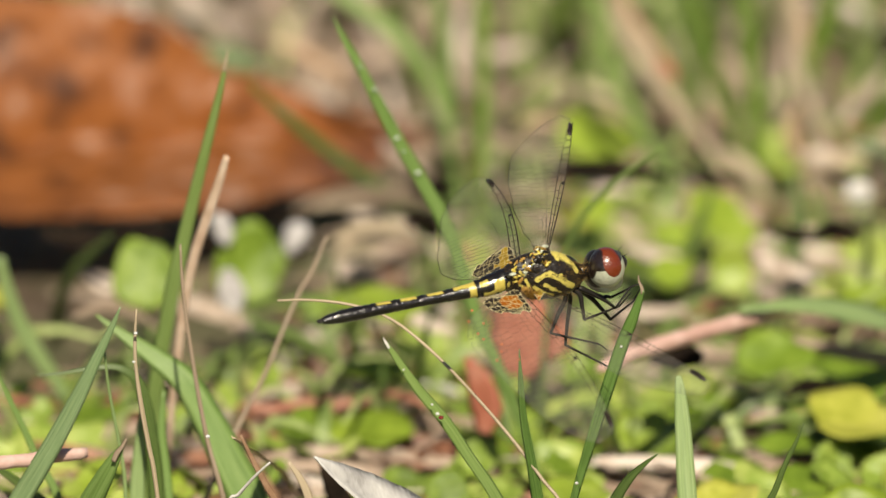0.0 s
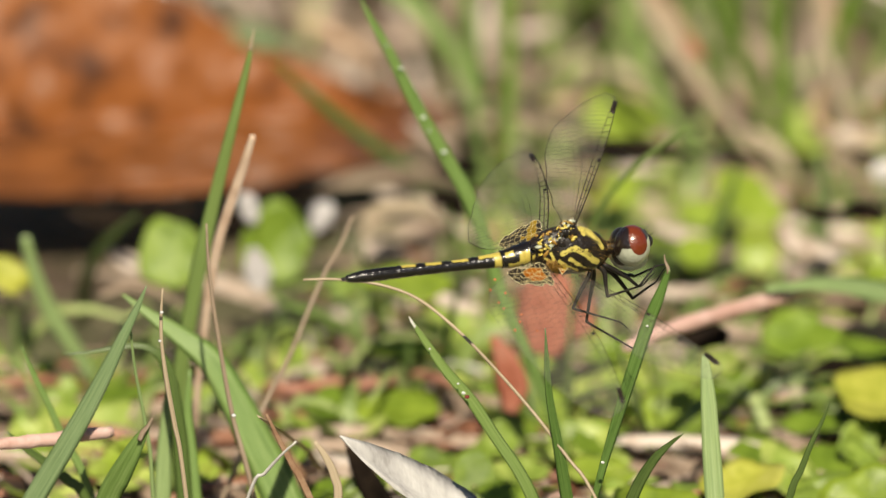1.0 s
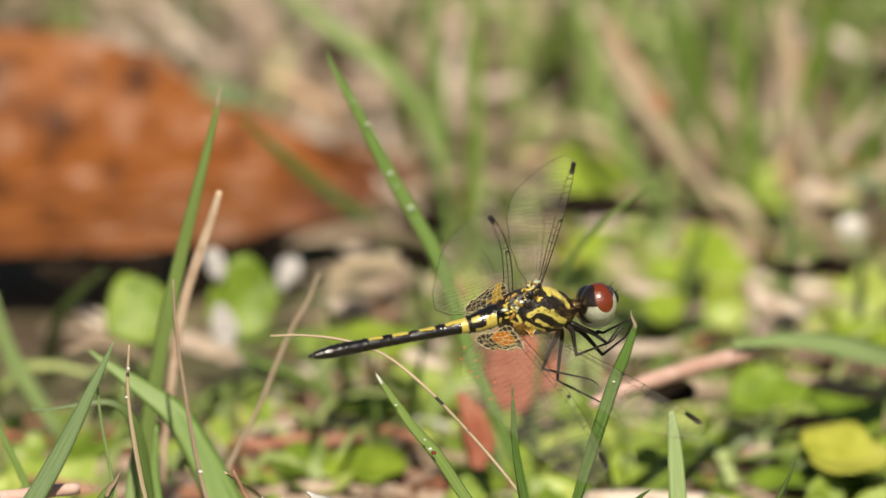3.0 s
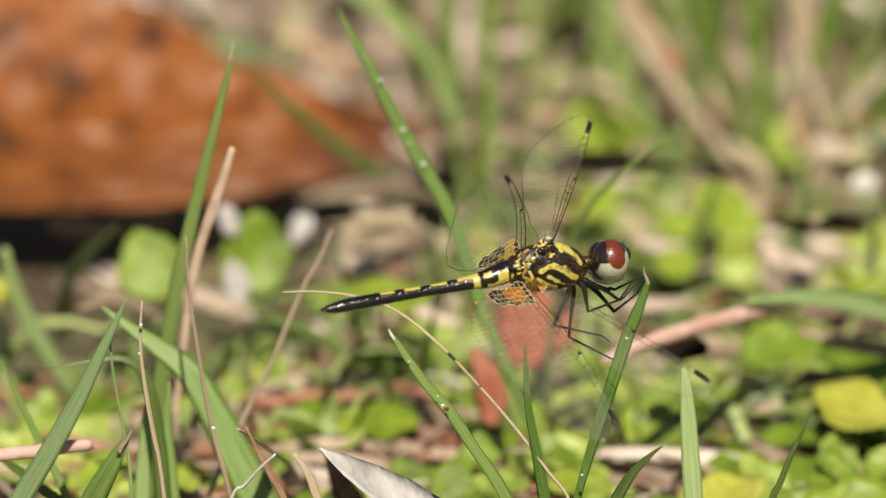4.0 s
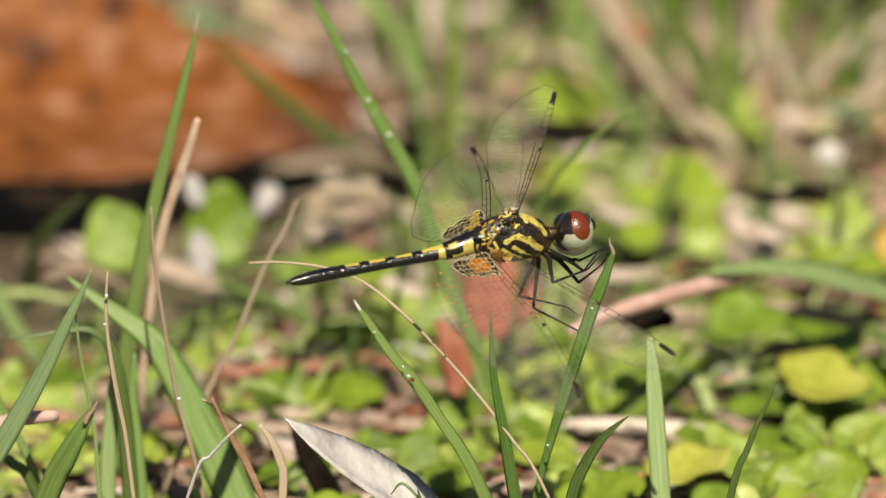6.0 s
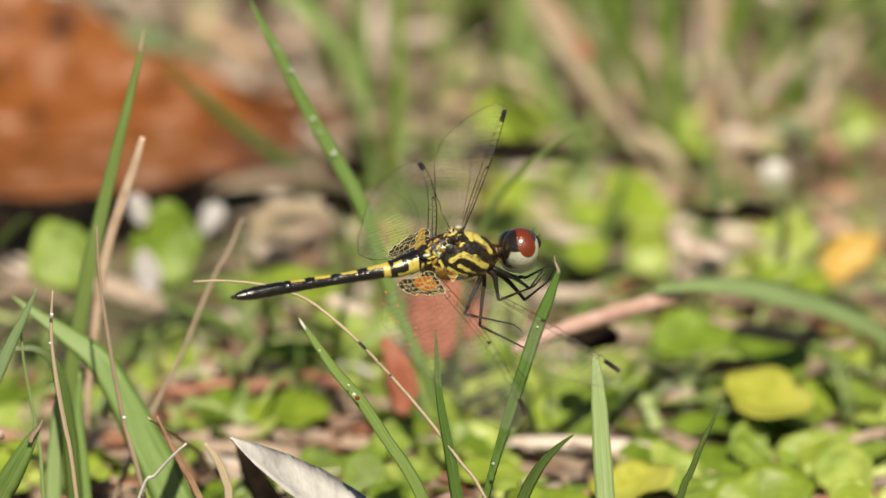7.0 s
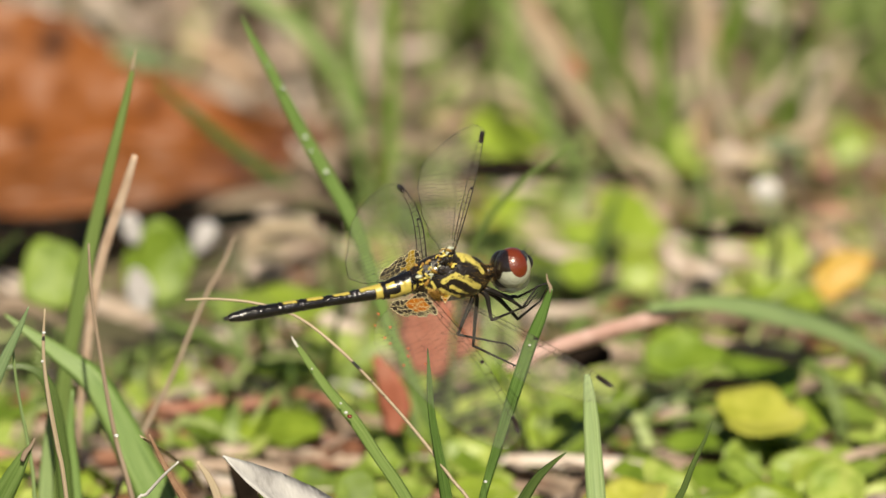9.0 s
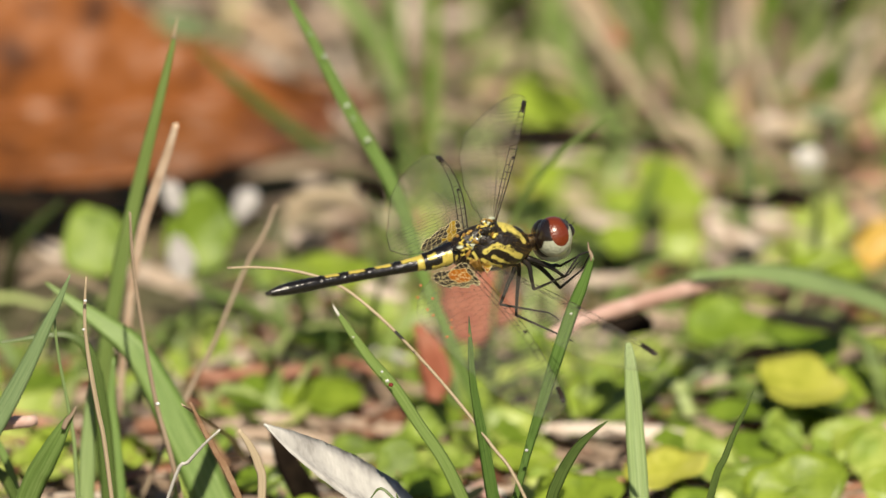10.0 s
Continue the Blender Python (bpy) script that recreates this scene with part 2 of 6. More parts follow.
def lawn():
    """Litter close by, with patches of green that show from further off."""
    mat = SOIL
    tree = mat.node_tree
    node, link = tree.nodes.new, tree.links.new
    socket = tree.nodes["Principled BSDF"].inputs["Base Color"]
    last = socket.links[0].from_socket
    where, patches, edge = node("ShaderNodeTexCoord"), node("ShaderNodeTexNoise"), node("ShaderNodeMapRange")
    patches.inputs["Scale"].default_value, patches.inputs["Detail"].default_value = 9.0, 8.0
    edge.inputs["From Min"].default_value, edge.inputs["From Max"].default_value = 0.42, 0.62
    mix = node("ShaderNodeMix")
    mix.data_type = "RGBA"
    mix.inputs["B"].default_value = (0.08, 0.12, 0.03, 1)
    link(where.outputs["Object"], patches.inputs["Vector"])
    link(patches.outputs["Fac"], edge.inputs["Value"])
    link(edge.outputs[0], mix.inputs["Factor"])
    link(last, mix.inputs["A"])
    link(mix.outputs["Result"], socket)


lawn()
FILM, DEW = clear_film(), water()


# ---- shapes ----
def mesh_of(name, verts, faces, mats, slots=None, smooth=True):
    """A mesh from millimetres; slots gives each face's material."""
    me = bpy.data.meshes.new(name)
    me.from_pydata([tuple(c * MM for c in v) for v in verts], [], faces)
    for m in mats:
        me.materials.append(m)
    if slots is not None:
        me.polygons.foreach_set("material_index", slots)
    me.polygons.foreach_set("use_smooth", [smooth and len(f) < 5 for f in faces])
    me.update()
    return me


def pattern(me, name, values):
    """Store a pattern, in millimetres inside its outline, on the points of a mesh."""
    me.attributes.new(name, "FLOAT", "POINT").data.foreach_set("value", values)
    return me


def part(name, me, parent=None, label=""):
    ob = new(name, me)
    ob.parent = parent
    return tagged(ob, label)


def glide(points, steps):
    """Catmull-Rom through the points: steps per span."""
    p = [Vector(q) for q in points]
    p = [p[0] * 2 - p[1]] + p + [p[-1] * 2 - p[-2]]
    out = []
    for i in range(1, len(p) - 2):
        for k in range(steps):
            t = k / steps
            a, b, c, d = p[i - 1], p[i], p[i + 1], p[i + 2]
            out.append(0.5 * (2 * b + (c - a) * t + (2 * a - 5 * b + 4 * c - d) * t * t + (3 * b - a - 3 * c + d) * t ** 3))
    out.append(p[-2])
    return out


def spans(values, steps):
    """Straight steps between values, as glide takes its points."""
    out = []
    for a, b in zip(values, values[1:]):
        out += [a + (b - a) * k / steps for k in range(steps)]
    return out + [values[-1]]


def ribbon(points, widths, steps=5, fold=0.22, thick=0.16, face=(0, -1, 0.6), twist=0.0, ripple=0.0):
    """A folded blade along the points, with a keel and real thickness. Returns verts and faces."""
    line, wide = glide(points, steps), spans(widths, steps)
    verts, faces, n = [], [], len(line)
    for i, p in enumerate(line):
        ahead = (line[min(i + 1, n - 1)] - line[max(i - 1, 0)]).normalized()
        turn = twist * i / (n - 1)
        side = ahead.cross(Vector(face)).normalized()
        out = side.cross(ahead).normalized()
        a = radians(turn)
        side, out = side * math.cos(a) + out * math.sin(a), out * math.cos(a) - side * math.sin(a)
        w = wide[i] / 2
        t = thick * min(1, 0.3 + w)
        wob = ripple * math.sin(i * 1.7) * w
        verts += [p - side * w + out * (fold * w + wob), p - side * w * 0.5 + out * (fold * w * 0.45 + t * 0.5), p + out * t * 0.4, p + side * w * 0.5 + out * (fold * w * 0.45 + t * 0.5),
                  p + side * w + out * (fold * w - wob), p + side * w * 0.5 + out * (fold * w * 0.3 - t * 0.5), p - out * t * 1.3, p - side * w * 0.5 + out * (fold * w * 0.3 - t * 0.5)]
        if i:
            b = 8 * i
            faces += [(b - 8 + k, b - 8 + (k + 1) % 8, b + (k + 1) % 8, b + k) for k in range(8)]
    faces += [tuple(range(7, -1, -1)), tuple(range(8 * n - 8, 8 * n))]
    return verts, faces


def tube(points, radii, sides=6, steps=3, straight=False):
    """A round stem along the points. Returns verts and faces."""
    line, wide = ([Vector(q) for q in points], list(radii)) if straight else (glide(points, steps), spans(radii, steps))
    verts, faces, n = [], [], len(line)
    for i, p in enumerate(line):
        ahead = (line[min(i + 1, n - 1)] - line[max(i - 1, 0)]).normalized()
        side = ahead.cross(Vector((0.31, 0.2, 0.93))).normalized()
        out = side.cross(ahead)
        verts += [p + (side * math.cos(a) + out * math.sin(a)) * wide[i] for a in [2 * math.pi * k / sides for k in range(sides)]]
        if i:
            b = sides * i
            faces += [(b - sides + k, b - sides + (k + 1) % sides, b + (k + 1) % sides, b + k) for k in range(sides)]
    faces += [tuple(range(sides - 1, -1, -1)), tuple(range(sides * n - sides, sides * n))]
    return verts, faces


def joined(pieces):
    """One list of verts and faces from several."""
    verts, faces = [], []
    for v, f in pieces:
        b = len(verts)
        verts += v
        faces += [tuple(i + b for i in face) for face in f]
    return verts, faces


def ball(radii, centre=(0, 0, 0), across=16, rings=10, shape=None):
    """An ellipsoid, its poles along x. shape bends each point."""
    verts, faces = [], []
    for i in range(rings + 1):
        a = math.pi * i / rings
        for k in range(across):
            b = 2 * math.pi * k / across
            v = Vector((math.cos(a), math.sin(a) * math.cos(b), math.sin(a) * math.sin(b)))
            v = Vector((v.x * radii[0], v.y * radii[1], v.z * radii[2]))
            if shape:
                v = Vector(shape(v))
            verts.append(v + Vector(centre))
            if i:
                j = across * i
                faces.append((j - across + k, j - across + (k + 1) % across, j + (k + 1) % across, j + k))
    return verts, faces


def heart_leaf(radius, cup=0.25, notch=0.3, seed=0, long=1.0, thick=0.18):
    """A round leaf with a notch at its stem, veined and cupped, at the origin with z up. Returns verts and faces."""
    rnd = random.Random(seed)
    phase, rings, across = rnd.uniform(0, 6), 5, 26
    lobe, wave, fold, lean = rnd.uniform(0, 6), rnd.uniform(0, 6), rnd.uniform(-0.05, 0.28), rnd.uniform(-0.25, 0.25)
    verts, faces = [], []
    for side in (1, -1):
        base = len(verts)
        verts.append(Vector((0, 0, side * thick / 2)))
        for i in range(1, rings + 1):
            f = i / rings
            for k in range(across):
                a = 2 * math.pi * k / across
                r = radius * f * (1 - notch * max(0, math.cos(a + math.pi)) ** 6) * (1 + (0.06 * math.sin(3 * a + phase) + 0.15 * math.sin(2 * a + lobe) + 0.06 * math.sin(5 * a + wave)) * f)
                z = cup * radius * f * f + fold * abs(r * math.sin(a)) + lean * r * math.sin(a) + 0.05 * radius * math.sin(5 * a + phase) * f * f - 0.06 * radius * (abs(math.sin(3.5 * a)) < 0.25) * f * (1 - f)
                verts.append(Vector((r * math.cos(a) * long, r * math.sin(a), z + side * thick / 2 * (1 - 0.6 * f))))
        for k in range(across):
            n = (k + 1) % across
            tri = (base, base + 1 + k, base + 1 + n)
            faces.append(tri if side > 0 else tri[::-1])
            for i in range(1, rings):
                j = base + 1 + (i - 1) * across
                quad = (j + k, j + across + k, j + across + n, j + n)
                faces.append(quad if side > 0 else quad[::-1])
    half = 1 + rings * across
    for k in range(across):
        n = (k + 1) % across
        j = 1 + (rings - 1) * across
        faces.append((j + k, half + j + k, half + j + n, j + n))
    return verts, faces


def turned(piece, m):
    """Verts and faces put through a pose whose place is in millimetres."""
    return [m @ Vector(v) for v in piece[0]], piece[1]


# ---- ground: one sheet, fine near the dragonfly, out to the horizon ----
def bumps(x, y):
    near = 2.6 * noise.noise((x * 0.045, y * 0.045, 0)) + 1.2 * noise.noise((x * 0.15, y * 0.15, 3))
    return near - 2.6


def build_ground():
    n = 150
    steps = [math.sinh(9.5 * i / n) / math.sinh(9.5) * 300000 * (0.5 + 0.5 * abs(i) / n) for i in range(-n, n + 1)]
    verts = [(x, y + 60, bumps(x, y + 60) if abs(x) < 4000 and abs(y) < 4000 else -1.2) for y in steps for x in steps]
    w = 2 * n + 1
    faces = [(j * w + i, j * w + i + 1, (j + 1) * w + i + 1, (j + 1) * w + i) for j in range(2 * n) for i in range(2 * n)]
    tagged(new("ground", mesh_of("ground", verts, faces, [SOIL])), "brown soil strewn with dry grass litter", "ground", kind="structure")


build_ground()


# ---- things of the lawn ----

class Tuft:
    """The tuft to which the next blades belong."""
    now = None


def tuft(label, spot, name="grass_tuft", category="grass tuft", group="grass tufts of the lawn"):
    Tuft.now = tagged(new(name), label, category, group)
    Tuft.now.location = Vector(spot) * MM


def veins(me, v, sides=8):
    """Store how far across and along the blade each point lies, for the lengthwise veins."""
    span = (0, 1, 2, 3, 4, 3, 2, 1)
    pattern(me, "across", [span[i % sides] if sides == 8 else abs(i % sides - sides / 2) * 0.7 for i in range(len(v))])
    reach, far = [], 0.0
    for i in range(len(v)):
        if i >= sides and i % sides == 0:
            far += (Vector(v[i]) - Vector(v[i - sides])).length
        reach.append(far)
    return pattern(me, "along", reach)


def grown(name, label, v, f, mat, sides=8):
    """A part of the present tuft, in its space."""
    base = Tuft.now.location / MM
    me = mesh_of(name, [Vector(p) - base for p in v], f, [mat])
    return part(name, veins(me, v, sides), Tuft.now, label)


def grass(label, line, wide, mat, name="blade", slim=0.8, **kw):
    v, f = ribbon(line, [w * slim for w in wide], **kw)
    return grown(name, label, v, f, mat)


def stalk(label, line, wide, mat, name="stalk", sides=7, category=""):
    v, f = tube(line, [w * 0.45 for w in wide], sides, 4)
    return grown(name, label, v, f, mat, sides)


def fallen(label, line, wide, mat):
    v, f = tube(line, [w * 0.45 for w in wide], 12, 5)
    v = [p + Vector((0, 0, 0.22 * noise.noise(p * 0.5))) for p in v]
    return tagged(new("fallen_stem", mesh_of("fallen_stem", v, f, [mat])), label, "stem", "fallen stems in the litter")


tuft("open tuft of green blades on which the dragonfly perches", (11.5, 35.3, 0.0))
grass("dark green grass blade with a brown tip, the dragonfly's perch", [(22.4, -1.2, 41.6), (21.9, -1.1, 40.0), (21.1, -1.1, 37.8), (20.1, -1.0, 35.2), (18.4, -0.9, 29.9), (16.6, -0.8, 23.9), (14.9, -0.7, 17.9), (13.5, -0.7, 12.0), (11.0, -0.6, 0.0)], [0.57, 1.08, 1.65, 1.84, 1.84, 1.53, 1.14, 1.02, 0.95], MID_BLADE, twist=25, slim=0.82)
grass("withered brown blade tip", [(21.9, -1.1, 43.3), (22.0, -1.1, 42.5), (22.3, -1.2, 41.8), (22.4, -1.2, 41.1)], [0.13, 0.32, 0.51, 0.64], BROWN_STRAW, name="blade_tip", steps=4)
grass("slender green grass blade with a pointed tip", [(8.5, -2.7, 35.1), (8.7, -2.5, 30.9), (9.0, -2.2, 26.9), (9.8, -1.9, 22.2), (10.6, -1.6, 17.5), (11.4, -1.4, 12.8), (13.7, -0.6, 0.0)], [0.13, 0.83, 1.08, 1.40, 1.78, 1.91, 1.78], MID_BLADE, twist=-20)
grass("light green grass blade with red droplet and pale tip", [(-6.5, -9.0, 37.5), (-5.0, -8.7, 35.1), (-2.8, -8.1, 31.7), (0.1, -7.2, 27.9), (2.9, -6.2, 23.3), (5.5, -5.2, 19.1), (7.7, -4.1, 14.2), (13.4, -0.6, 0.0)], [0.45, 0.95, 1.34, 1.59, 1.53, 1.65, 1.78, 1.78], LIGHT_BLADE, twist=15, slim=0.9)
stalk("thin bent tan dry grass stalk", [(-18.9, 11.2, 37.2), (-15.3, 11.1, 37.3), (-10.5, 10.8, 36.8), (-6.0, 10.2, 35.3), (-1.5, 8.1, 32.2), (2.9, 1.8, 29.2), (7.4, -0.7, 24.5), (11.2, -2.2, 19.7), (14.1, -3.4, 15.7), (21.5, -7.6, 0.0)], [0.28, 0.33, 0.38, 0.38, 0.42, 0.42, 0.44, 0.46, 0.46, 0.46], STRAW)
grass("bleached tip of a blade", [(-6.8, -9.1, 38.1), (-6.5, -9.05, 37.5), (-6.1, -9.0, 36.8)], [0.12, 0.40, 0.34], WHITE_BIT, name="blade_tip", steps=4)
grass("short dark grass blade curving to a point", [(24.1, -3.6, 23.1), (22.7, -3.3, 21.9), (21.1, -2.9, 20.2), (19.8, -2.5, 18.2), (18.6, -2.2, 15.7), (17.6, -1.8, 12.3), (15.8, -0.6, 0.0)], [0.19, 0.70, 1.27, 1.59, 1.72, 1.65, 1.40], DARK_BLADE)
tuft("small dark shoot beside the grey leaf", (2.0, -4.0, 0.0))
grass("tiny dark blade bent over the grey leaf", [(-2.7, -3.0, 13.8), (-1.4, -3.0, 15.1), (0.6, -3.6, 13.4)], [0.12, 0.45, 0.4], DARK_BLADE, steps=4)
grass("small dark blade in front of the grey leaf", [(0.3, -4.0, 14.8), (0.7, -4.0, 13.2), (1.2, -4.0, 10.9), (2.0, -4.0, 0.0)], [0.15, 0.6, 0.8, 0.9], DARK_BLADE)
tuft("single thin dark grass shoot among round leaves", (36.1, 37.0, 0.0))
grass("thin dark green grass blade, needle-pointed", [(40.6, -2.8, 26.5), (39.8, -2.6, 24.4), (38.6, -2.3, 21.7), (37.4, -2.0, 18.4), (36.1, -1.7, 14.9), (33.0, -0.6, 0.0)], [0.13, 0.51, 0.76, 0.95, 1.08, 1.02], DARK_BLADE)
tuft("single broad pale green grass shoot", (28.7, 35.8, 0.0))
grass("broad pale green grass blade with a blunt top", [(26.6, 8.2, 29.2), (26.8, 7.7, 27.6), (27.1, 6.6, 23.9), (27.4, 5.1, 19.0), (27.7, 3.8, 14.7), (28.7, -0.6, 0.0)], [0.76, 1.53, 2.29, 2.67, 2.80, 2.67], PALE_BLADE, fold=0.35)
tuft("leaning green grass shoot beaded with dew", (7.0, 122.0, 0.0))
grass("long green grass blade beaded with dew", [(-12.8, 51.2, 61.1), (-11.7, 51.4, 58.6), (-9.5, 51.9, 54.4), (-6.2, 52.7, 47.5), (-2.6, 53.5, 40.9), (0.4, 54.1, 35.0), (2.5, 54.7, 28.4), (4.4, 55.2, 22.4), (6.7, 55.7, 17.2), (8.7, 56.2, 11.9), (10.7, 56.7, 5.3), (11.8, 57.1, 0.0)], [0.13, 0.76, 1.27, 1.65, 1.78, 1.91, 1.72, 1.59, 1.40, 1.27, 1.14, 1.02], BLADE, slim=0.95)
tuft("dense tuft of green and dry blades", (-35.3, 48.2, 0.0))
grass("withered tan tip of a blade", [(-24.8, 36.0, 60.8), (-24.9, 36.1, 59.9), (-25.1, 36.2, 59.0), (-25.25, 36.4, 58.0)], [0.10, 0.30, 0.48, 0.62], STRAW, name="blade_tip")
grass("long upright green blade with a yellowish tip", [(-25.2, 36.4, 58.3), (-25.5, 36.7, 56.6), (-26.6, 38.1, 51.7), (-28.3, 40.0, 44.5), (-30.0, 41.9, 37.0), (-31.4, 43.5, 30.5), (-32.4, 45.0, 24.7), (-33.4, 46.4, 18.9), (-34.0, 48.0, 12.4), (-34.8, 50.6, 1.1)], [0.50, 0.89, 1.40, 1.78, 2.16, 2.42, 2.42, 2.54, 2.54, 2.42], LIGHT_BLADE, twist=-15, slim=0.78)
grass("straw-coloured dry blade with a cut tip", [(-25.0, 38.5, 47.5), (-26.0, 39.5, 43.9), (-27.6, 40.9, 38.9), (-29.1, 42.3, 33.8), (-30.1, 43.8, 28.4), (-31.0, 45.6, 21.1), (-31.8, 47.5, 13.9), (-32.5, 50.6, 1.1)], [0.89, 1.40, 1.59, 1.59, 1.53, 1.27, 1.14, 1.02], PEACH, slim=0.75)
stalk("thin brown dry stem between the blades", [(-30.0, 17.6, 42.2), (-29.8, 17.3, 37.8), (-29.2, 17.0, 32.5), (-28.1, 16.6, 25.4), (-26.9, 16.2, 19.1), (-25.2, 15.9, 12.8), (-21.2, 14.9, -4.4)], [0.25, 0.45, 0.51, 0.57, 0.64, 0.70, 0.70], BROWN_STRAW)
grass("wide blue-green grass blade with a fine tip", [(-36.6, 7.1, 37.5), (-37.6, 7.2, 35.1), (-39.2, 7.2, 31.7), (-41.2, 7.3, 27.4), (-43.6, 7.4, 22.7), (-46.2, 7.5, 18.1), (-48.6, 7.7, 14.0), (-58.0, 8.1, -2.5)], [0.19, 0.89, 1.53, 2.16, 2.67, 2.93, 3.05, 2.93], BLUE_BLADE, twist=10)
grass("drooping green blade bent over at its top", [(-46.8, 19.8, 26.2), (-43.5, 20.5, 26.3), (-40.4, 21.3, 26.6), (-37.4, 21.9, 26.6), (-35.2, 22.0, 25.1), (-34.1, 21.9, 21.9), (-33.4, 21.7, 17.2), (-33.0, 21.6, 12.6), (-31.7, 20.7, -6.0)], [0.19, 0.51, 0.83, 1.08, 1.53, 1.91, 2.16, 2.42, 2.42], DARK_BLADE)
stalk("thin pale green stem", [(-38.5, 8.9, 32.1), (-38.1, 9.1, 27.9), (-37.3, 9.5, 23.1), (-36.5, 9.8, 18.4), (-36.2, 10.0, 14.4), (-35.3, 11.0, -3.3)], [0.32, 0.38, 0.45, 0.51, 0.57, 0.57], PALE_BLADE, name="stem")
stalk("thin dry seed stem beaded with dew", [(-34.6, -0.7, 39.2), (-34.8, -0.7, 35.7), (-34.7, -0.7, 32.4), (-34.1, -0.6, 27.8), (-33.3, -0.6, 23.2), (-32.5, -0.6, 18.6), (-30.4, -0.6, 0.0)], [0.25, 0.45, 0.45, 0.64, 0.64, 0.57, 0.57], STRAW)
grass("wide bright green blade leaning over", [(-40.1, 34.1, 29.7), (-37.1, 33.6, 27.5), (-33.5, 33.1, 25.0), (-29.9, 32.4, 22.2), (-27.1, 31.4, 17.7), (-24.7, 30.3, 13.0), (-22.4, 29.3, 8.5), (-15.6, 25.6, -7.4)], [0.25, 1.14, 2.16, 2.93, 3.43, 3.94, 4.32, 4.20], BLADE, fold=0.15, slim=1.1)
grass("torn brown blade tip", [(-35.6, -9.6, 26.5), (-36.1, -9.5, 25.5), (-36.7, -9.3, 24.7), (-37.1, -9.2, 23.7)], [0.19, 0.57, 0.83, 0.64], BROWN_STRAW, name="blade_tip", steps=4)
grass("short olive blade with a torn brown tip", [(-35.8, -9.1, 25.9), (-36.9, -8.6, 24.0), (-38.1, -7.9, 21.6), (-39.5, -6.9, 18.8), (-41.0, -5.6, 15.4), (-46.5, -0.6, 0.0)], [0.35, 1.7, 2.7, 3.3, 3.3, 2.6], BLADE, twist=20)
grass("pale green blade low in the tuft", [(-34.5, 27.1, 21.9), (-34.7, 26.5, 18.1), (-35.1, 25.8, 13.5), (-35.3, 25.1, 9.0), (-35.7, 22.7, -6.5)], [0.32, 1.65, 2.16, 2.42, 2.29], PALE_BLADE)
grass("mid-green blade low in the tuft", [(-32.2, 30.1, 21.8), (-32.5, 29.2, 17.3), (-32.1, 28.4, 12.8), (-31.7, 27.5, 8.3), (-30.2, 24.6, -7.1)], [0.38, 1.27, 1.65, 1.78, 1.78], BLADE)
stalk("thin bleached dry twig", [(-19.5, -10.6, 24.0), (-21.2, -9.5, 22.1), (-23.1, -8.2, 19.6), (-24.7, -7.0, 17.3), (-29.6, -0.6, 0.0)], [0.25, 0.38, 0.45, 0.45, 0.38], WHITE_BIT, name="twig")
grass("thin bright green blade at the tuft's side", [(-51.3, 21.0, 26.9), (-49.9, 21.0, 23.5), (-48.2, 21.0, 19.8), (-46.3, 21.0, 15.4), (-44.0, 21.0, 10.7), (-39.0, 20.7, -6.0)], [0.19, 0.76, 0.95, 1.14, 1.27, 1.27], BLADE)
grass("small dark blade low among others", [(-52.8, 14.8, 18.4), (-50.9, 15.3, 16.4), (-48.6, 15.9, 14.5), (-46.1, 16.5, 12.3), (-43.6, 17.2, 9.1), (-38.8, 18.8, -5.5)], [0.25, 0.89, 1.40, 1.53, 1.53, 1.53], DARK_BLADE)
tuft("leaning dry twig in the ground cover", (-31.0, 38.0, 0.0), "dry_twig", "twig", "dry twigs in the lawn")
stalk("leaning brown dry twig", [(-13.6, 46.0, 36.1), (-15.1, 45.0, 32.6), (-16.9, 44.0, 29.5), (-18.9, 43.0, 25.0), (-20.8, 42.0, 20.5), (-24.0, 40.4, 14.4), (-31.0, 38.0, -1.0)], [0.42, 0.55, 0.6, 0.62, 0.66, 0.7, 0.7], BROWN_STRAW, name="twig")
tuft("whitish green grass shoot in the litter", (-44.6, 100.2, 0.0))
grass("whitish green blade", [(-53.4, 96.5, 21.0), (-52.3, 97.2, 16.2), (-50.6, 98.0, 11.5), (-48.3, 98.8, 7.4), (-45.9, 99.7, 3.3), (-44.6, 100.2, 0.0)], [0.64, 1.02, 1.21, 1.14, 1.02, 0.76], PALE_BLADE, name="blade", slim=1.7)
tuft("dark grass shoot beside the dead leaf", (-47.8, 135.8, 0.0))
grass("dark green blade leaning beside the leaf", [(-40.3, 111.3, 19.9), (-42.9, 116.7, 16.3), (-45.5, 122.6, 12.0), (-47.1, 128.9, 6.4), (-47.8, 135.8, 0.0)], [0.51, 1.40, 1.65, 1.65, 1.53], DARK_BLADE, slim=1.1)
tuft("olive grass shoot leaning over the dead leaf", (-4.7, 218.0, 0.0))
grass("olive grass blade in front of the dead leaf", [(-23.7, 123.6, 35.8), (-19.7, 134.3, 29.4), (-15.6, 144.6, 23.3), (-11.5, 154.6, 17.7), (-7.4, 163.9, 12.8), (-3.8, 171.6, 9.0)], [0.38, 1.27, 1.65, 1.65, 1.14, 0.51], BLADE, slim=1.3)
tuft("thin olive shoot with a brown tip", (11.8, 84.3, 0.0))
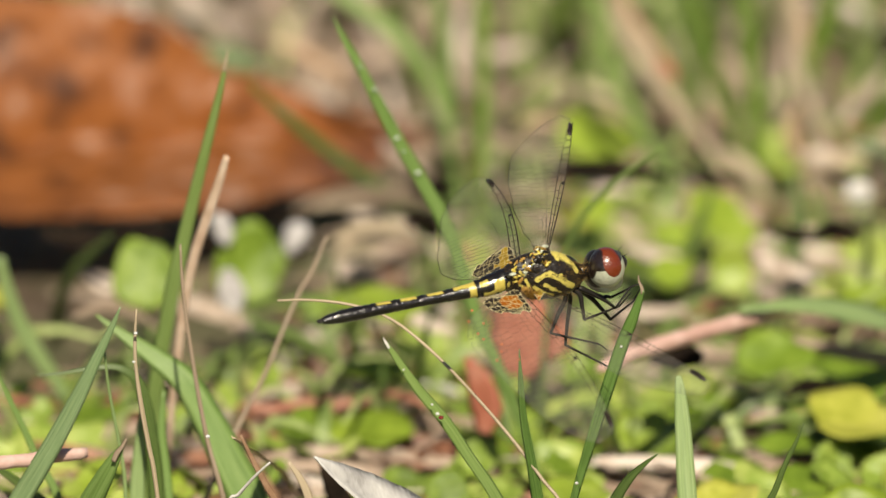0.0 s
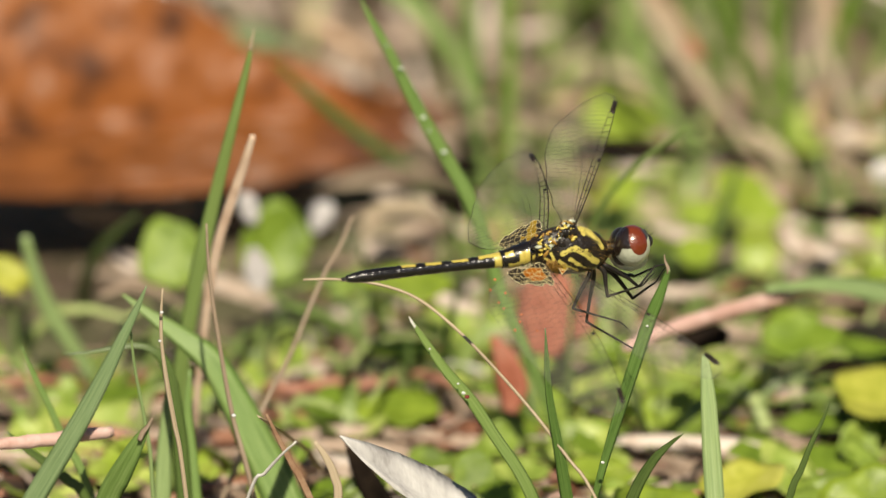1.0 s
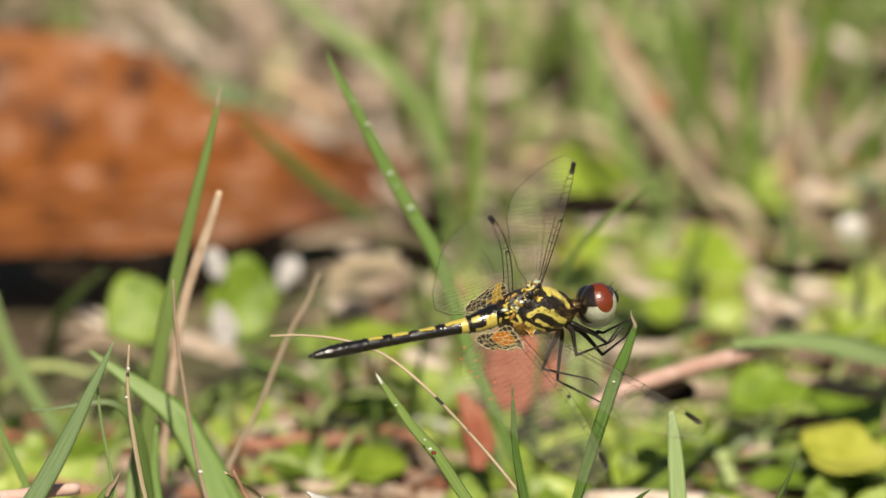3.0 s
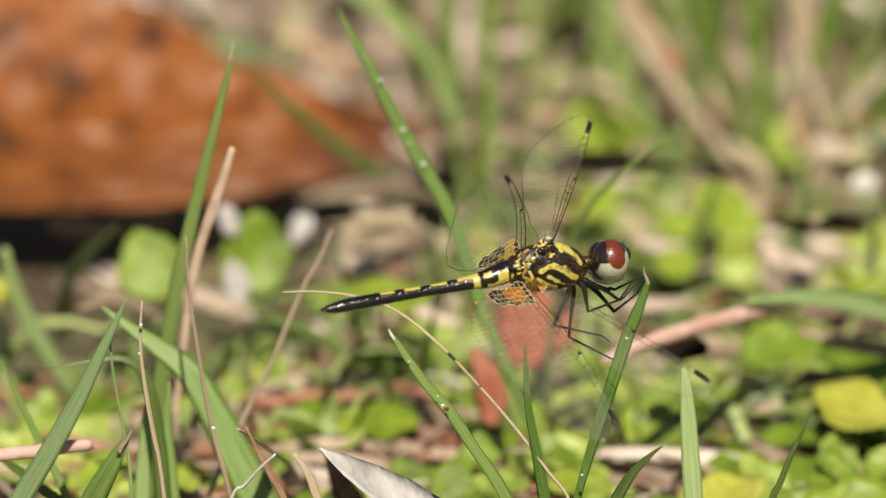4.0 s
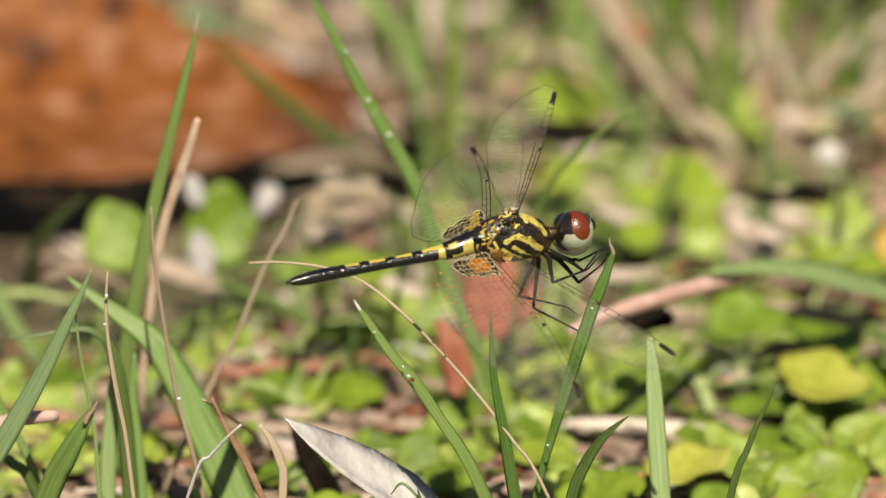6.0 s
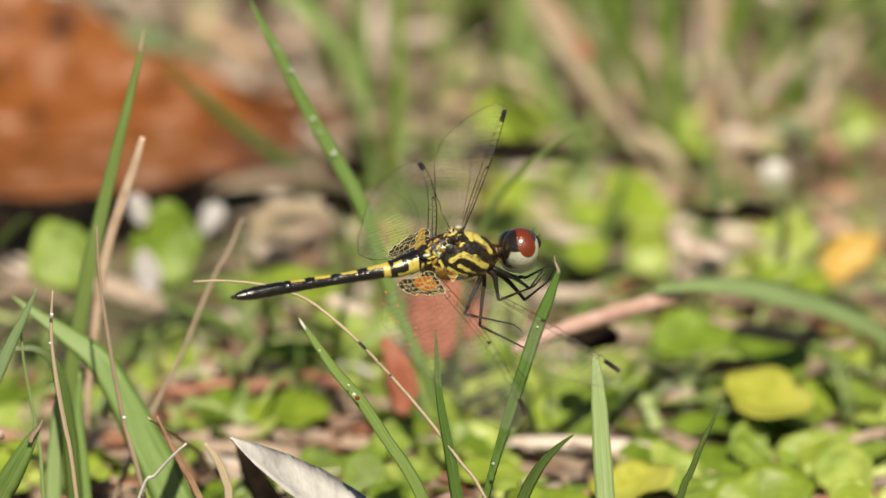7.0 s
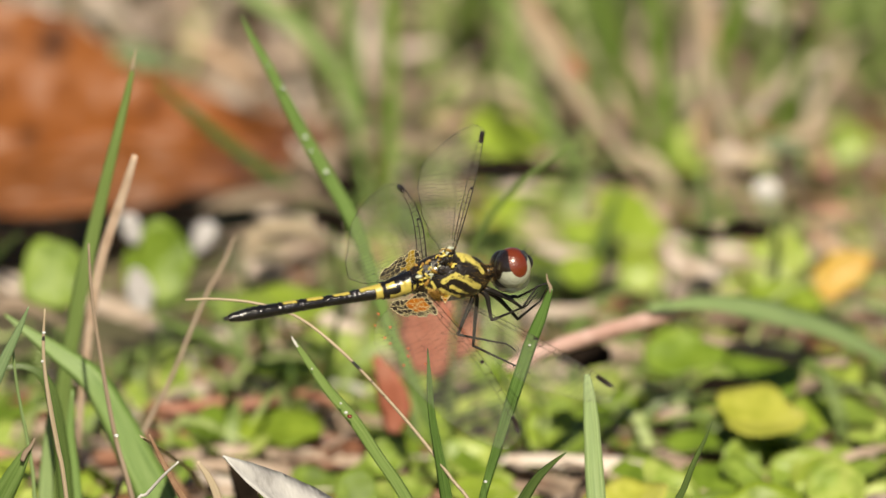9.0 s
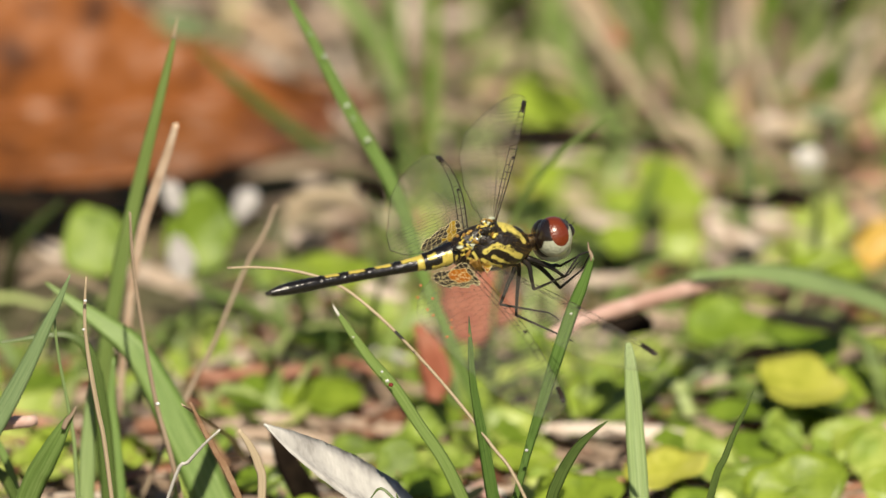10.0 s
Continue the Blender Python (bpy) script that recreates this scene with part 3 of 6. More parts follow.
stalk("thin olive twig with a brown tip", [(25.7, 65.0, 42.3), (23.0, 66.9, 39.7), (20.0, 68.9, 36.8), (17.4, 70.9, 33.6), (15.4, 72.6, 30.0), (13.4, 74.9, 24.6), (12.3, 77.3, 18.5), (11.8, 80.2, 10.8), (11.8, 84.3, 0.0)], [0.38, 0.64, 0.76, 0.76, 0.76, 0.76, 0.70, 0.64, 0.57], LIGHT_BLADE, name="stem")
tuft("arching green blade lying over the leaves", (65.4, 105.6, 0.0))
grass("green blade lying over the leaves", [(35.0, 69.0, 21.4), (41.4, 74.0, 20.6), (46.2, 78.0, 19.0), (51.1, 82.0, 16.9), (55.2, 86.0, 14.6), (60.0, 90.0, 11.7), (65.1, 94.0, 7.9)], [0.8, 2.4, 3.6, 4.2, 4.2, 3.6, 2.0], PALE_BLADE, face=(0, -0.7, 1), slim=1.1)
fallen("thick pale pink fallen stem", [(18.2, 52.9, 18.4), (20.9, 55.9, 18.9), (23.6, 58.8, 19.2), (27.0, 62.3, 19.4), (32.4, 67.8, 19.6), (36.8, 72.2, 19.6), (42.7, 78.0, 19.7)], [1.27, 1.78, 1.97, 2.10, 2.16, 1.91, 0.89], PINK_STEM)
fallen("pale pink fallen stem in the litter", [(-54.7, 3.7, 19.7), (-49.0, 7.1, 19.4), (-44.6, 9.6, 19.3), (-40.8, 11.9, 19.2)], [1.53, 1.65, 1.78, 1.40], PINK_STEM)
tuft("dry brown and tan leaf strips in a tuft", (-16.7, 37.0, 0.0))
grass("brown strip of dead leaf", [(-22.9, -3.1, 25.2), (-21.5, -2.8, 22.1), (-20.0, -2.5, 19.1), (-18.3, -2.1, 15.7), (-11.9, -0.6, 0.0)], [0.32, 0.70, 0.89, 1.02, 0.76], RUST, name="dry_blade")
grass("tan strip of dead leaf", [(-23.8, 0.7, 23.9), (-21.6, 17.2, 17.8), (-19.2, 35.4, 11.0), (-17.8, 49.4, 5.1), (-16.3, 62.2, 0.0)], [0.89, 2.16, 2.29, 1.53, 0.64], STRAW, name="dry_blade")
grass("curled tan dry strip", [(-17.5, -1.9, 21.7), (-16.3, -1.7, 19.9), (-15.3, -1.5, 17.5), (-14.9, -1.3, 14.1), (-16.2, -0.6, 0.0)], [0.51, 1.02, 1.27, 1.27, 1.02], STRAW, name="dry_blade")
tuft("tall mixed tuft of light green blades", (2.3, 221.1, 0.0))
grass("tall green blade standing behind", [(-23.8, 196.0, 38.6), (-13.2, 194.5, 30.9), (-4.6, 193.2, 24.5), (-0.3, 191.5, 16.8), (2.2, 189.2, 6.3), (3.3, 187.8, 0.0)], [0.64, 3.8, 4.0, 2.0, 1.0, 0.8], LIGHT_BLADE, slim=0.55)
grass("pale green upright blade behind", [(4.7, 194.4, 40.4), (4.9, 192.8, 30.5), (5.1, 191.4, 22.0), (4.9, 190.2, 14.9), (4.7, 188.9, 7.1), (4.7, 187.8, 0.0)], [1.27, 2.80, 3.18, 3.31, 2.93, 2.54], BACK_BLADE, slim=0.6)
grass("slender upright blade behind", [(-1.0, 198.3, 39.6), (-0.6, 199.5, 29.0), (0.1, 200.4, 21.4), (0.8, 201.6, 10.7), (1.2, 202.8, 0.0)], [1.02, 1.91, 2.29, 2.16, 1.91], BLADE, slim=1.0)
tuft("tall green grass shoots with a straw blade", (27.8, 239.8, 0.0))
grass("tall curved green blade behind", [(16.2, 196.4, 40.0), (18.7, 195.7, 30.6), (20.7, 195.2, 24.1), (23.4, 194.8, 16.8), (27.8, 194.2, 8.0), (31.4, 193.7, 0.0)], [1.02, 2.54, 2.93, 2.93, 2.54, 2.16], LIGHT_BLADE, slim=0.6)
tuft("tall tuft of green and tan blades", (41.0, 236.7, 0.0))
grass("green blade standing among dry grass", [(37.0, 197.5, 40.5), (38.0, 197.3, 29.5), (39.1, 197.2, 22.1), (39.8, 197.0, 14.8), (40.1, 196.9, 7.4), (40.5, 196.7, 0.0)], [1.27, 3.18, 3.82, 3.69, 3.18, 2.80], BACK_BLADE, slim=0.6)
grass("broad green blade at the back", [(51.5, 199.5, 40.0), (49.4, 200.4, 28.8), (47.3, 201.0, 21.2), (44.5, 201.8, 12.1), (42.4, 202.8, 0.0)], [1.27, 4.07, 3.82, 3.18, 2.54], BACK_BLADE, slim=0.6)
grass("straw blade leaning at the back", [(20.9, 193.6, 28.9), (23.8, 194.6, 24.2), (27.0, 195.6, 19.5), (31.0, 196.9, 14.1), (35.4, 198.3, 7.8), (39.5, 199.7, -0.0)], [0.89, 2.54, 3.05, 2.80, 2.29, 1.91], STRAW, name="dry_blade", slim=0.6)
tuft("long pale dry grass shoot behind the dead leaf", (-19.9, 275.2, 0.0))
grass("long pale dry blade at the back", [(-47.2, 205.4, 35.0), (-40.4, 221.8, 25.4), (-34.1, 235.7, 17.7), (-27.0, 250.5, 10.0), (-18.3, 268.6, 0.0)], [1.27, 3.56, 4.07, 3.82, 2.54], STRAW, name="dry_blade", slim=0.6)
tuft("upright tan dry grass shoot", (49.5, 249.3, 0.0))
grass("upright tan dry blade at the back", [(43.2, 196.9, 34.0), (44.2, 198.4, 25.5), (45.5, 199.6, 18.6), (47.0, 200.9, 10.9), (49.0, 202.8, 0.0)], [1.27, 2.80, 3.18, 3.18, 2.54], STRAW, name="dry_blade", slim=0.6)
grass("second tan dry blade at the back", [(63.0, 195.0, 21.9), (59.4, 195.6, 15.9), (56.6, 196.1, 9.8), (54.5, 196.4, 4.5), (53.1, 196.7, 0.0)], [1.02, 2.54, 2.80, 2.29, 1.65], STRAW, name="dry_blade", slim=0.6)
grass("light green blade crossing behind", [(12.7, 200.9, 37.5), (14.5, 207.3, 28.7), (15.7, 212.9, 20.7), (17.2, 218.5, 12.6), (19.5, 227.3, 0.0)], [1.02, 2.54, 2.80, 2.54, 2.29], BACK_BLADE, slim=0.6)
grass("green blade leaning behind", [(28.5, 200.3, 39.1), (30.0, 204.9, 29.2), (32.0, 209.1, 20.1), (32.8, 213.2, 10.9), (33.3, 218.0, 0.0)], [1.02, 2.80, 3.18, 3.05, 2.54], LIGHT_BLADE, slim=0.6)
tuft("pale green grass shoot among round leaves", (51.7, 138.6, 0.0))
grass("green blade beside the round leaves", [(52.0, 121.1, 20.1), (51.9, 125.9, 14.7), (51.8, 132.3, 7.4), (51.7, 138.6, 0.0)], [0.64, 1.91, 2.16, 2.16], PALE_BLADE, slim=0.6)
tuft("soft green grass shoot behind the perch", (0.1, 141.4, 0.0))
grass("soft green blade near the perch", [(-2.7, 115.9, 20.3), (-2.0, 123.1, 14.7), (-1.1, 132.2, 7.4), (0.1, 141.4, 0.0)], [0.38, 1.27, 1.53, 1.53], BLADE, slim=0.6)
tuft("slanting pale green shoot in the clover", (22.6, 50.8, 0.0))
grass("slanting green blade in the clover", [(17.0, 61.4, 17.1), (18.7, 66.5, 11.6), (20.2, 72.2, 5.3), (21.6, 78.6, -2.0), (23.1, 84.9, -9.3)], [0.38, 0.89, 1.14, 1.40, 1.53], PALE_BLADE)

tuft("leaning mix of bright green and tan blades", (34.9, 227.3, 0.0))
grass("bright green blade leaning back", [(29.1, 195.0, 34.4), (32.1, 196.6, 28.2), (34.4, 198.2, 21.1), (36.5, 199.8, 14.1), (38.0, 201.4, 6.3), (39.5, 202.8, 0.0)], [0.89, 2.54, 2.93, 2.93, 2.54, 1.91], BACK_BLADE, slim=0.6)
grass("bent tan blade in the back", [(19.8, 193.5, 32.6), (22.7, 198.5, 26.2), (26.4, 203.7, 20.2), (29.1, 208.0, 14.7), (30.2, 212.0, 8.9), (30.8, 218.0, 0.0)], [1.14, 2.80, 3.18, 2.16, 1.53, 1.14], STRAW, name="dry_blade", slim=0.6)
grass("thin tan blade in the back", [(45.6, 195.3, 35.8), (44.6, 196.2, 28.2), (45.0, 197.0, 21.4), (47.3, 197.9, 14.5), (49.5, 198.9, 6.9), (51.0, 199.7, -0.0)], [0.76, 2.04, 2.42, 2.54, 2.16, 1.65], STRAW, name="dry_blade", slim=0.6)
grass("bright leaning blade in the back", [(60.7, 192.6, 29.1), (57.6, 195.4, 21.8), (55.2, 198.0, 14.5), (53.5, 200.4, 7.3), (52.6, 202.8, 0.0)], [0.89, 2.54, 2.80, 2.67, 2.16], BACK_BLADE, slim=0.6)
tuft("loose straw and green shoots behind the leaf tip", (8.5, 227.3, 0.0))
grass("pale tan blade slanting up", [(16.2, 191.4, 24.2), (12.7, 198.4, 19.6), (8.8, 206.4, 14.0), (4.8, 215.5, 7.0), (1.2, 224.2, 0.0)], [0.89, 2.29, 2.67, 2.54, 1.65], STRAW, name="dry_blade", slim=0.6)
grass("tan blade lying low", [(-6.0, 189.1, 14.8), (-1.0, 198.8, 13.2), (4.8, 209.4, 9.9), (10.7, 220.3, 5.5), (15.9, 230.4, 0.0)], [0.89, 2.16, 2.67, 2.29, 1.27], PALE_BIT, name="dry_blade", face=(0, -0.7, 1), slim=0.6)
grass("light green blade slanting across", [(-8.9, 192.7, 33.5), (-6.1, 199.7, 24.5), (-3.5, 205.9, 16.4), (-1.4, 212.0, 8.2), (0.4, 218.0, 0.0)], [0.89, 2.29, 2.67, 2.54, 1.91], BACK_BLADE, slim=0.6)
tuft("slender green shoots among the low leaves", (27.8, 149.9, -0.0))
grass("green blade among the low leaves", [(33.1, 136.2, 20.0), (31.8, 138.9, 15.0), (30.1, 141.8, 10.0), (28.4, 145.0, 4.2), (27.8, 147.1, 0.0)], [0.38, 1.27, 1.65, 1.65, 1.40], LIGHT_BLADE, slim=1.1)
grass("pale blade among the low leaves", [(42.8, 136.7, 22.0), (43.5, 139.4, 16.3), (43.4, 142.1, 10.6), (42.8, 145.2, 4.1), (42.5, 147.1, 0.0)], [0.38, 1.53, 1.91, 1.78, 1.40], PALE_BLADE, slim=1.1)
grass("leaning pale blade among the low leaves", [(18.6, 144.5, 1.4), (21.5, 149.1, 3.1), (25.0, 153.2, 3.5), (29.3, 157.3, 2.5), (33.7, 161.4, 0.0)], [0.51, 1.40, 1.78, 1.91, 1.53], PALE_BLADE, slim=1.1)
tuft("thin green shoots in the shade behind the twig", (-10.0, 127.5, 0.0))
grass("green shoot near the fallen stem", [(-13.3, 108.5, 16.9), (-12.6, 112.9, 12.3), (-11.6, 118.4, 6.6), (-10.3, 124.7, 0.0)], [0.32, 1.02, 1.27, 1.27], LIGHT_BLADE, slim=1.1)
grass("leaning green shoot near the fallen stem", [(-24.1, 102.6, 12.1), (-21.5, 106.1, 9.8), (-18.1, 110.3, 7.6), (-14.7, 114.8, 4.3), (-12.0, 119.2, 0.0)], [0.32, 1.14, 1.40, 1.53, 1.27], LIGHT_BLADE, slim=1.1)
grass("dark green shoot near the red scrap", [(-1.6, 89.6, 15.4), (-2.4, 93.6, 10.9), (-3.3, 98.3, 5.4), (-3.7, 102.9, 0.0)], [0.32, 1.02, 1.27, 1.27], BLADE, slim=1.1)


# the large dead leaf, tilted up on its far edge
LOW = [(0, 0.6), (0.06, 15.5), (0.1, 21.5), (0.148, 27.1), (0.19, 29.7), (0.224, 31.8), (0.27, 33.1), (0.338, 35.0), (0.43, 34.8), (0.53, 33.7), (0.68, 30.1), (0.85, 19.8), (1, 3.0)]
HIGH = [(0, 0.1), (0.06, 1.2), (0.1, 3.0), (0.148, 5.0), (0.19, 6.8), (0.224, 8.8), (0.27, 11.8), (0.338, 15.6), (0.43, 19.3), (0.53, 20.6), (0.68, 20.2), (0.85, 14.6), (1, 0.7)]


def between(knots, u):
    for (a, p), (b, q) in zip(knots, knots[1:]):
        if u <= b:
            return p + (q - p) * (u - a) / (b - a)
    return knots[-1][1]


def dead_leaf():
    n, m = 96, 40
    tip, tail = Vector((-3.6, 218.5, 7.6)), Vector((-100.6, 186.1, 10.0))
    axis = tail - tip
    front, lift = Vector((0.12, -1, 0)).normalized(), Vector((0, 0.42, 1)).normalized()
    verts, faces = [], []
    for side in (0, 1):
        for i in range(n + 1):
            u = i / n
            low, high = between(LOW, u), between(HIGH, u)
            for k in range(m + 1):
                v = k / m
                p = tip + axis * u
                if v < 0.34:
                    s = 1 - v / 0.34
                    p += front * low * s + Vector((0, 0, -0.8 * s + 0.5 * math.sin(6 * s) * (1 - s))) * math.sin(math.pi * u)
                else:
                    s = (v - 0.34) / 0.66
                    p += lift * high * s + Vector((0, -1, 0.3)) * 2.2 * math.sin(math.pi * s) * math.sin(math.pi * u)
                p.z += 0.9 * noise.noise((u * 16, v * 6, 0)) + 0.45 * noise.noise((u * 44, v * 15, 5)) + 0.28 * math.sin(u * 70 + abs(v - 0.34) * 9) * (1 - abs(2 * v - 1)) * math.sin(math.pi * u)
                p.y += side * 0.45
                verts.append(p)
    w = m + 1
    half = (n + 1) * w
    for i in range(n):
        for k in range(m):
            a = i * w + k
            quad = (a, a + w, a + w + 1, a + 1)
            faces += [quad, tuple(half + q for q in quad[::-1])]
        for k in (0, m):
            a = i * w + k
            faces.append((a, half + a, half + a + w, a + w))
    leaf = tagged(new("dead_leaf", mesh_of("dead_leaf", verts, faces, [ORANGE_LEAF])), "large curled orange-brown dead leaf on the ground", "leaf")
    rib = [tip + axis * (i / 12) + Vector((0, 0.1, 0.1)) for i in range(13)]
    v, f = tube(rib, [0.2 + 0.02 * i for i in range(13)], 7, 3)
    part("midrib", mesh_of("midrib", v, f, [ORANGE_LEAF]), leaf, "brown midrib")


dead_leaf()


def curled_leaf(name, label, line, wide, mat, fold=0.6, thick=0.3, **kw):
    v, f = ribbon(line, wide, steps=8, fold=fold, thick=thick, ripple=0.012, **kw)
    return tagged(new(name, veins(mesh_of(name, v, f, [mat]), v)), label, "leaf")


grey_leaf = curled_leaf("dead_leaf", "curled silvery grey dead leaf", [(-14.6, -1.8, 22.3), (-12.0, -0.5, 19.7), (-8.8, 1.2, 16.9), (-5.0, 3.0, 13.9), (-0.6, 4.9, 10.6), (4.6, 7.0, 6.9)], [0.25, 3.3, 5.6, 7.0, 6.8, 3.0], GREY_LEAF, fold=0.35, face=(0.3, -0.7, 1))
v, f = tube([(-14.4, -2.0, 22.2), (-12.0, -0.8, 19.6), (-8.8, 0.9, 16.8), (-5.0, 2.7, 13.8), (-0.6, 4.6, 10.5), (4.4, 6.8, 7.0)], [0.08, 0.14, 0.17, 0.18, 0.16, 0.1], 6, 4)
part("midrib", mesh_of("midrib", v, f, [GREY_LEAF]), grey_leaf, "pale midrib")




# shadow at the grey leaf's left side, built as a near-black scrap
curled_leaf("dead_leaf", "near-black scrap standing in for shade beside the grey leaf", [(-14.2, 32.9, 12.4), (-13.2, 33.3, 10.4), (-11.9, 34.0, 7.5), (-10.1, 34.8, 3.9), (-8.1, 35.8, -0.7)], [0.51, 1.91, 2.80, 3.18, 1.53], SHADE_SCRAP, fold=0.3, face=(0, -1, 0.3))
# dark gaps of the litter: their shade is put in as near-black scraps
GAP_SHADE = "near-black scrap standing in for shade in the litter"
curled_leaf("dead_leaf", GAP_SHADE, [(12.5, 126.5, 24.1), (15.6, 129.0, 24.2), (19.8, 132.1, 23.4), (24.0, 135.1, 22.3), (28.2, 138.0, 20.8)], [0.64, 1.53, 1.91, 1.65, 0.64], SHADE_SCRAP, fold=0.3, face=(0, -1, 0.3))
curled_leaf("dead_leaf", GAP_SHADE, [(44.2, 108.9, 20.0), (46.4, 112.0, 20.3), (48.8, 114.7, 19.5), (50.6, 116.7, 18.0)], [0.64, 2.16, 2.16, 0.64], SHADE_SCRAP, fold=0.3, face=(0, -1, 0.3))
curled_leaf("dead_leaf", GAP_SHADE, [(-3.3, 110.2, 24.9), (-2.2, 112.8, 25.3), (-0.6, 115.4, 25.1), (1.1, 118.1, 23.7)], [0.64, 1.91, 1.91, 0.64], SHADE_SCRAP, fold=0.3, face=(0, -1, 0.3))
curled_leaf("dead_leaf", GAP_SHADE, [(40.3, 73.4, 9.8), (43.0, 76.6, 10.1), (46.5, 80.0, 8.8), (49.6, 83.0, 7.0)], [0.64, 1.91, 1.91, 0.64], SHADE_SCRAP, fold=0.3, face=(0, -1, 0.3))
curled_leaf("dead_leaf", GAP_SHADE, [(-4.3, 93.8, 25.5), (-3.3, 96.3, 25.9), (-1.6, 99.0, 24.5), (-0.6, 101.3, 22.6)], [0.51, 1.65, 1.65, 0.51], SHADE_SCRAP, fold=0.3, face=(0, -1, 0.3))


curled_leaf("dead_leaf", "bleached pale leaf scrap in the litter", [(-13.3, 126.4, 15.6), (-10.7, 129.0, 16.2), (-7.2, 131.9, 15.8), (-4.1, 134.3, 14.3)], [0.76, 1.65, 1.91, 0.76], STRAW, fold=0.3, face=(0.1, -0.9, 0.7))
TAN = "broad dry tan leaf lying in the litter"
curled_leaf("dead_leaf", TAN, [(-18.5, 147.3, 14.3), (-15.0, 151.0, 14.8), (-10.1, 155.5, 14.2), (-5.2, 159.8, 12.8), (-1.0, 163.5, 11.0)], [0.64, 2.04, 2.86, 2.48, 0.89], BROWN_STRAW, fold=0.2, face=(0, -0.6, 1))
curled_leaf("dead_leaf", TAN, [(-13.4, 123.2, 14.3), (-10.0, 129.9, 14.4), (-5.8, 136.9, 13.4), (-1.7, 143.6, 10.3)], [0.89, 2.48, 2.67, 1.27], STRAW, fold=0.25, face=(0.2, -0.7, 1))
curled_leaf("dead_leaf", TAN, [(-6.0, 193.4, 9.0), (-1.7, 195.9, 10.4), (4.0, 198.7, 10.7), (10.6, 201.4, 9.1), (15.6, 203.4, 7.3)], [1.27, 2.48, 2.86, 2.48, 0.89], BROWN_STRAW, fold=0.2, face=(0, -0.6, 1))
curled_leaf("dead_leaf", TAN, [(5.6, 222.8, 15.4), (8.5, 229.0, 10.9), (12.2, 235.7, 6.7), (16.7, 242.9, 3.8)], [1.27, 2.86, 3.31, 1.27], BROWN_STRAW, fold=0.3, face=(-0.2, -0.8, 1))
curled_leaf("dead_leaf", TAN, [(6.8, 155.3, 14.2), (11.0, 161.2, 13.2), (14.6, 165.9, 11.3), (18.9, 171.7, 8.3)], [1.02, 2.29, 2.48, 1.02], STRAW, fold=0.25, face=(0, -0.7, 1))
curled_leaf("dead_leaf", TAN, [(22.2, 210.9, 16.7), (25.9, 215.8, 13.3), (29.7, 221.0, 9.1), (34.2, 227.2, 3.8)], [1.02, 2.48, 2.67, 1.27], BROWN_STRAW, fold=0.3, face=(-0.2, -0.8, 0.8))
curled_leaf("dead_leaf", TAN, [(46.2, 183.4, 9.9), (50.6, 186.7, 11.0), (55.7, 190.8, 12.6), (61.6, 195.1, 13.7)], [0.89, 2.29, 2.48, 1.14], STRAW, fold=0.25, face=(0.2, -0.8, 0.8))
curled_leaf("dead_leaf", TAN, [(40.4, 119.4, 12.0), (43.9, 125.0, 12.2), (48.3, 131.0, 11.3), (51.9, 135.8, 9.4)], [0.76, 2.29, 2.48, 0.89], STRAW, fold=0.3, face=(0, -0.7, 1))
curled_leaf("dead_leaf", TAN, [(-44.4, 94.8, 14.0), (-41.0, 97.9, 14.3), (-37.0, 101.0, 12.5), (-33.7, 103.6, 9.7)], [0.76, 2.04, 2.04, 0.76], BROWN_STRAW, fold=0.3, face=(0, -0.7, 1))


# pale, dark and red pieces of the litter; near-black ones stand in for shade
curled_leaf("dead_leaf", "bleached pale leaf scrap in the litter", [(-37.6, 233.0, 25.6), (-34.7, 233.0, 23.0), (-31.4, 233.0, 20.3), (-27.7, 233.0, 16.9)], [0.91, 2.1, 2.01, 0.55], PALE_BIT, fold=0.3, face=(0, -1, 0.5))
curled_leaf("dead_leaf", "bleached pale leaf scrap in the litter", [(-39.6, 223.0, 22.6), (-38.1, 223.0, 20.4), (-36.7, 223.0, 18.1)], [0.82, 2.09, 0.91], WHITE_BIT, fold=0.3, face=(0, -1, 0.5))
curled_leaf("dead_leaf", TAN, [(-22.4, 218.0, 19.3), (-18.7, 218.0, 18.2), (-15.1, 218.0, 15.9), (-12.2, 218.0, 14.0)], [0.63, 1.81, 1.81, 0.73], PATCH_PALE, fold=0.3, face=(0, -1, 0.5))
curled_leaf("dead_leaf", TAN, [(22.6, 208.0, 29.0), (23.4, 208.0, 25.3), (25.9, 208.0, 21.6), (29.0, 208.0, 17.7)], [0.99, 1.98, 2.34, 1.17], PATCH_PALE, fold=0.3, face=(0, -1, 0.5))
curled_leaf("red_leaf", "red-brown dead leaf scrap on a dry blade", [(27.3, 186.0, 24.5), (28.4, 186.0, 22.9), (29.5, 186.0, 21.9)], [1.0, 1.87, 0.57], RED_LEAF, fold=0.3, face=(0, -1, 0.5))
curled_leaf("dead_leaf", TAN, [(30.7, 214.0, 17.2), (33.6, 214.0, 13.5), (35.5, 214.0, 9.7)], [0.72, 1.54, 0.81], STRAW, fold=0.3, face=(0, -1, 0.5))
curled_leaf("dead_leaf", TAN, [(45.0, 218.0, 26.0), (46.2, 218.0, 20.7), (45.7, 218.0, 15.5)], [0.91, 1.81, 1.09], PATCH_PALE, fold=0.3, face=(0, -1, 0.5))
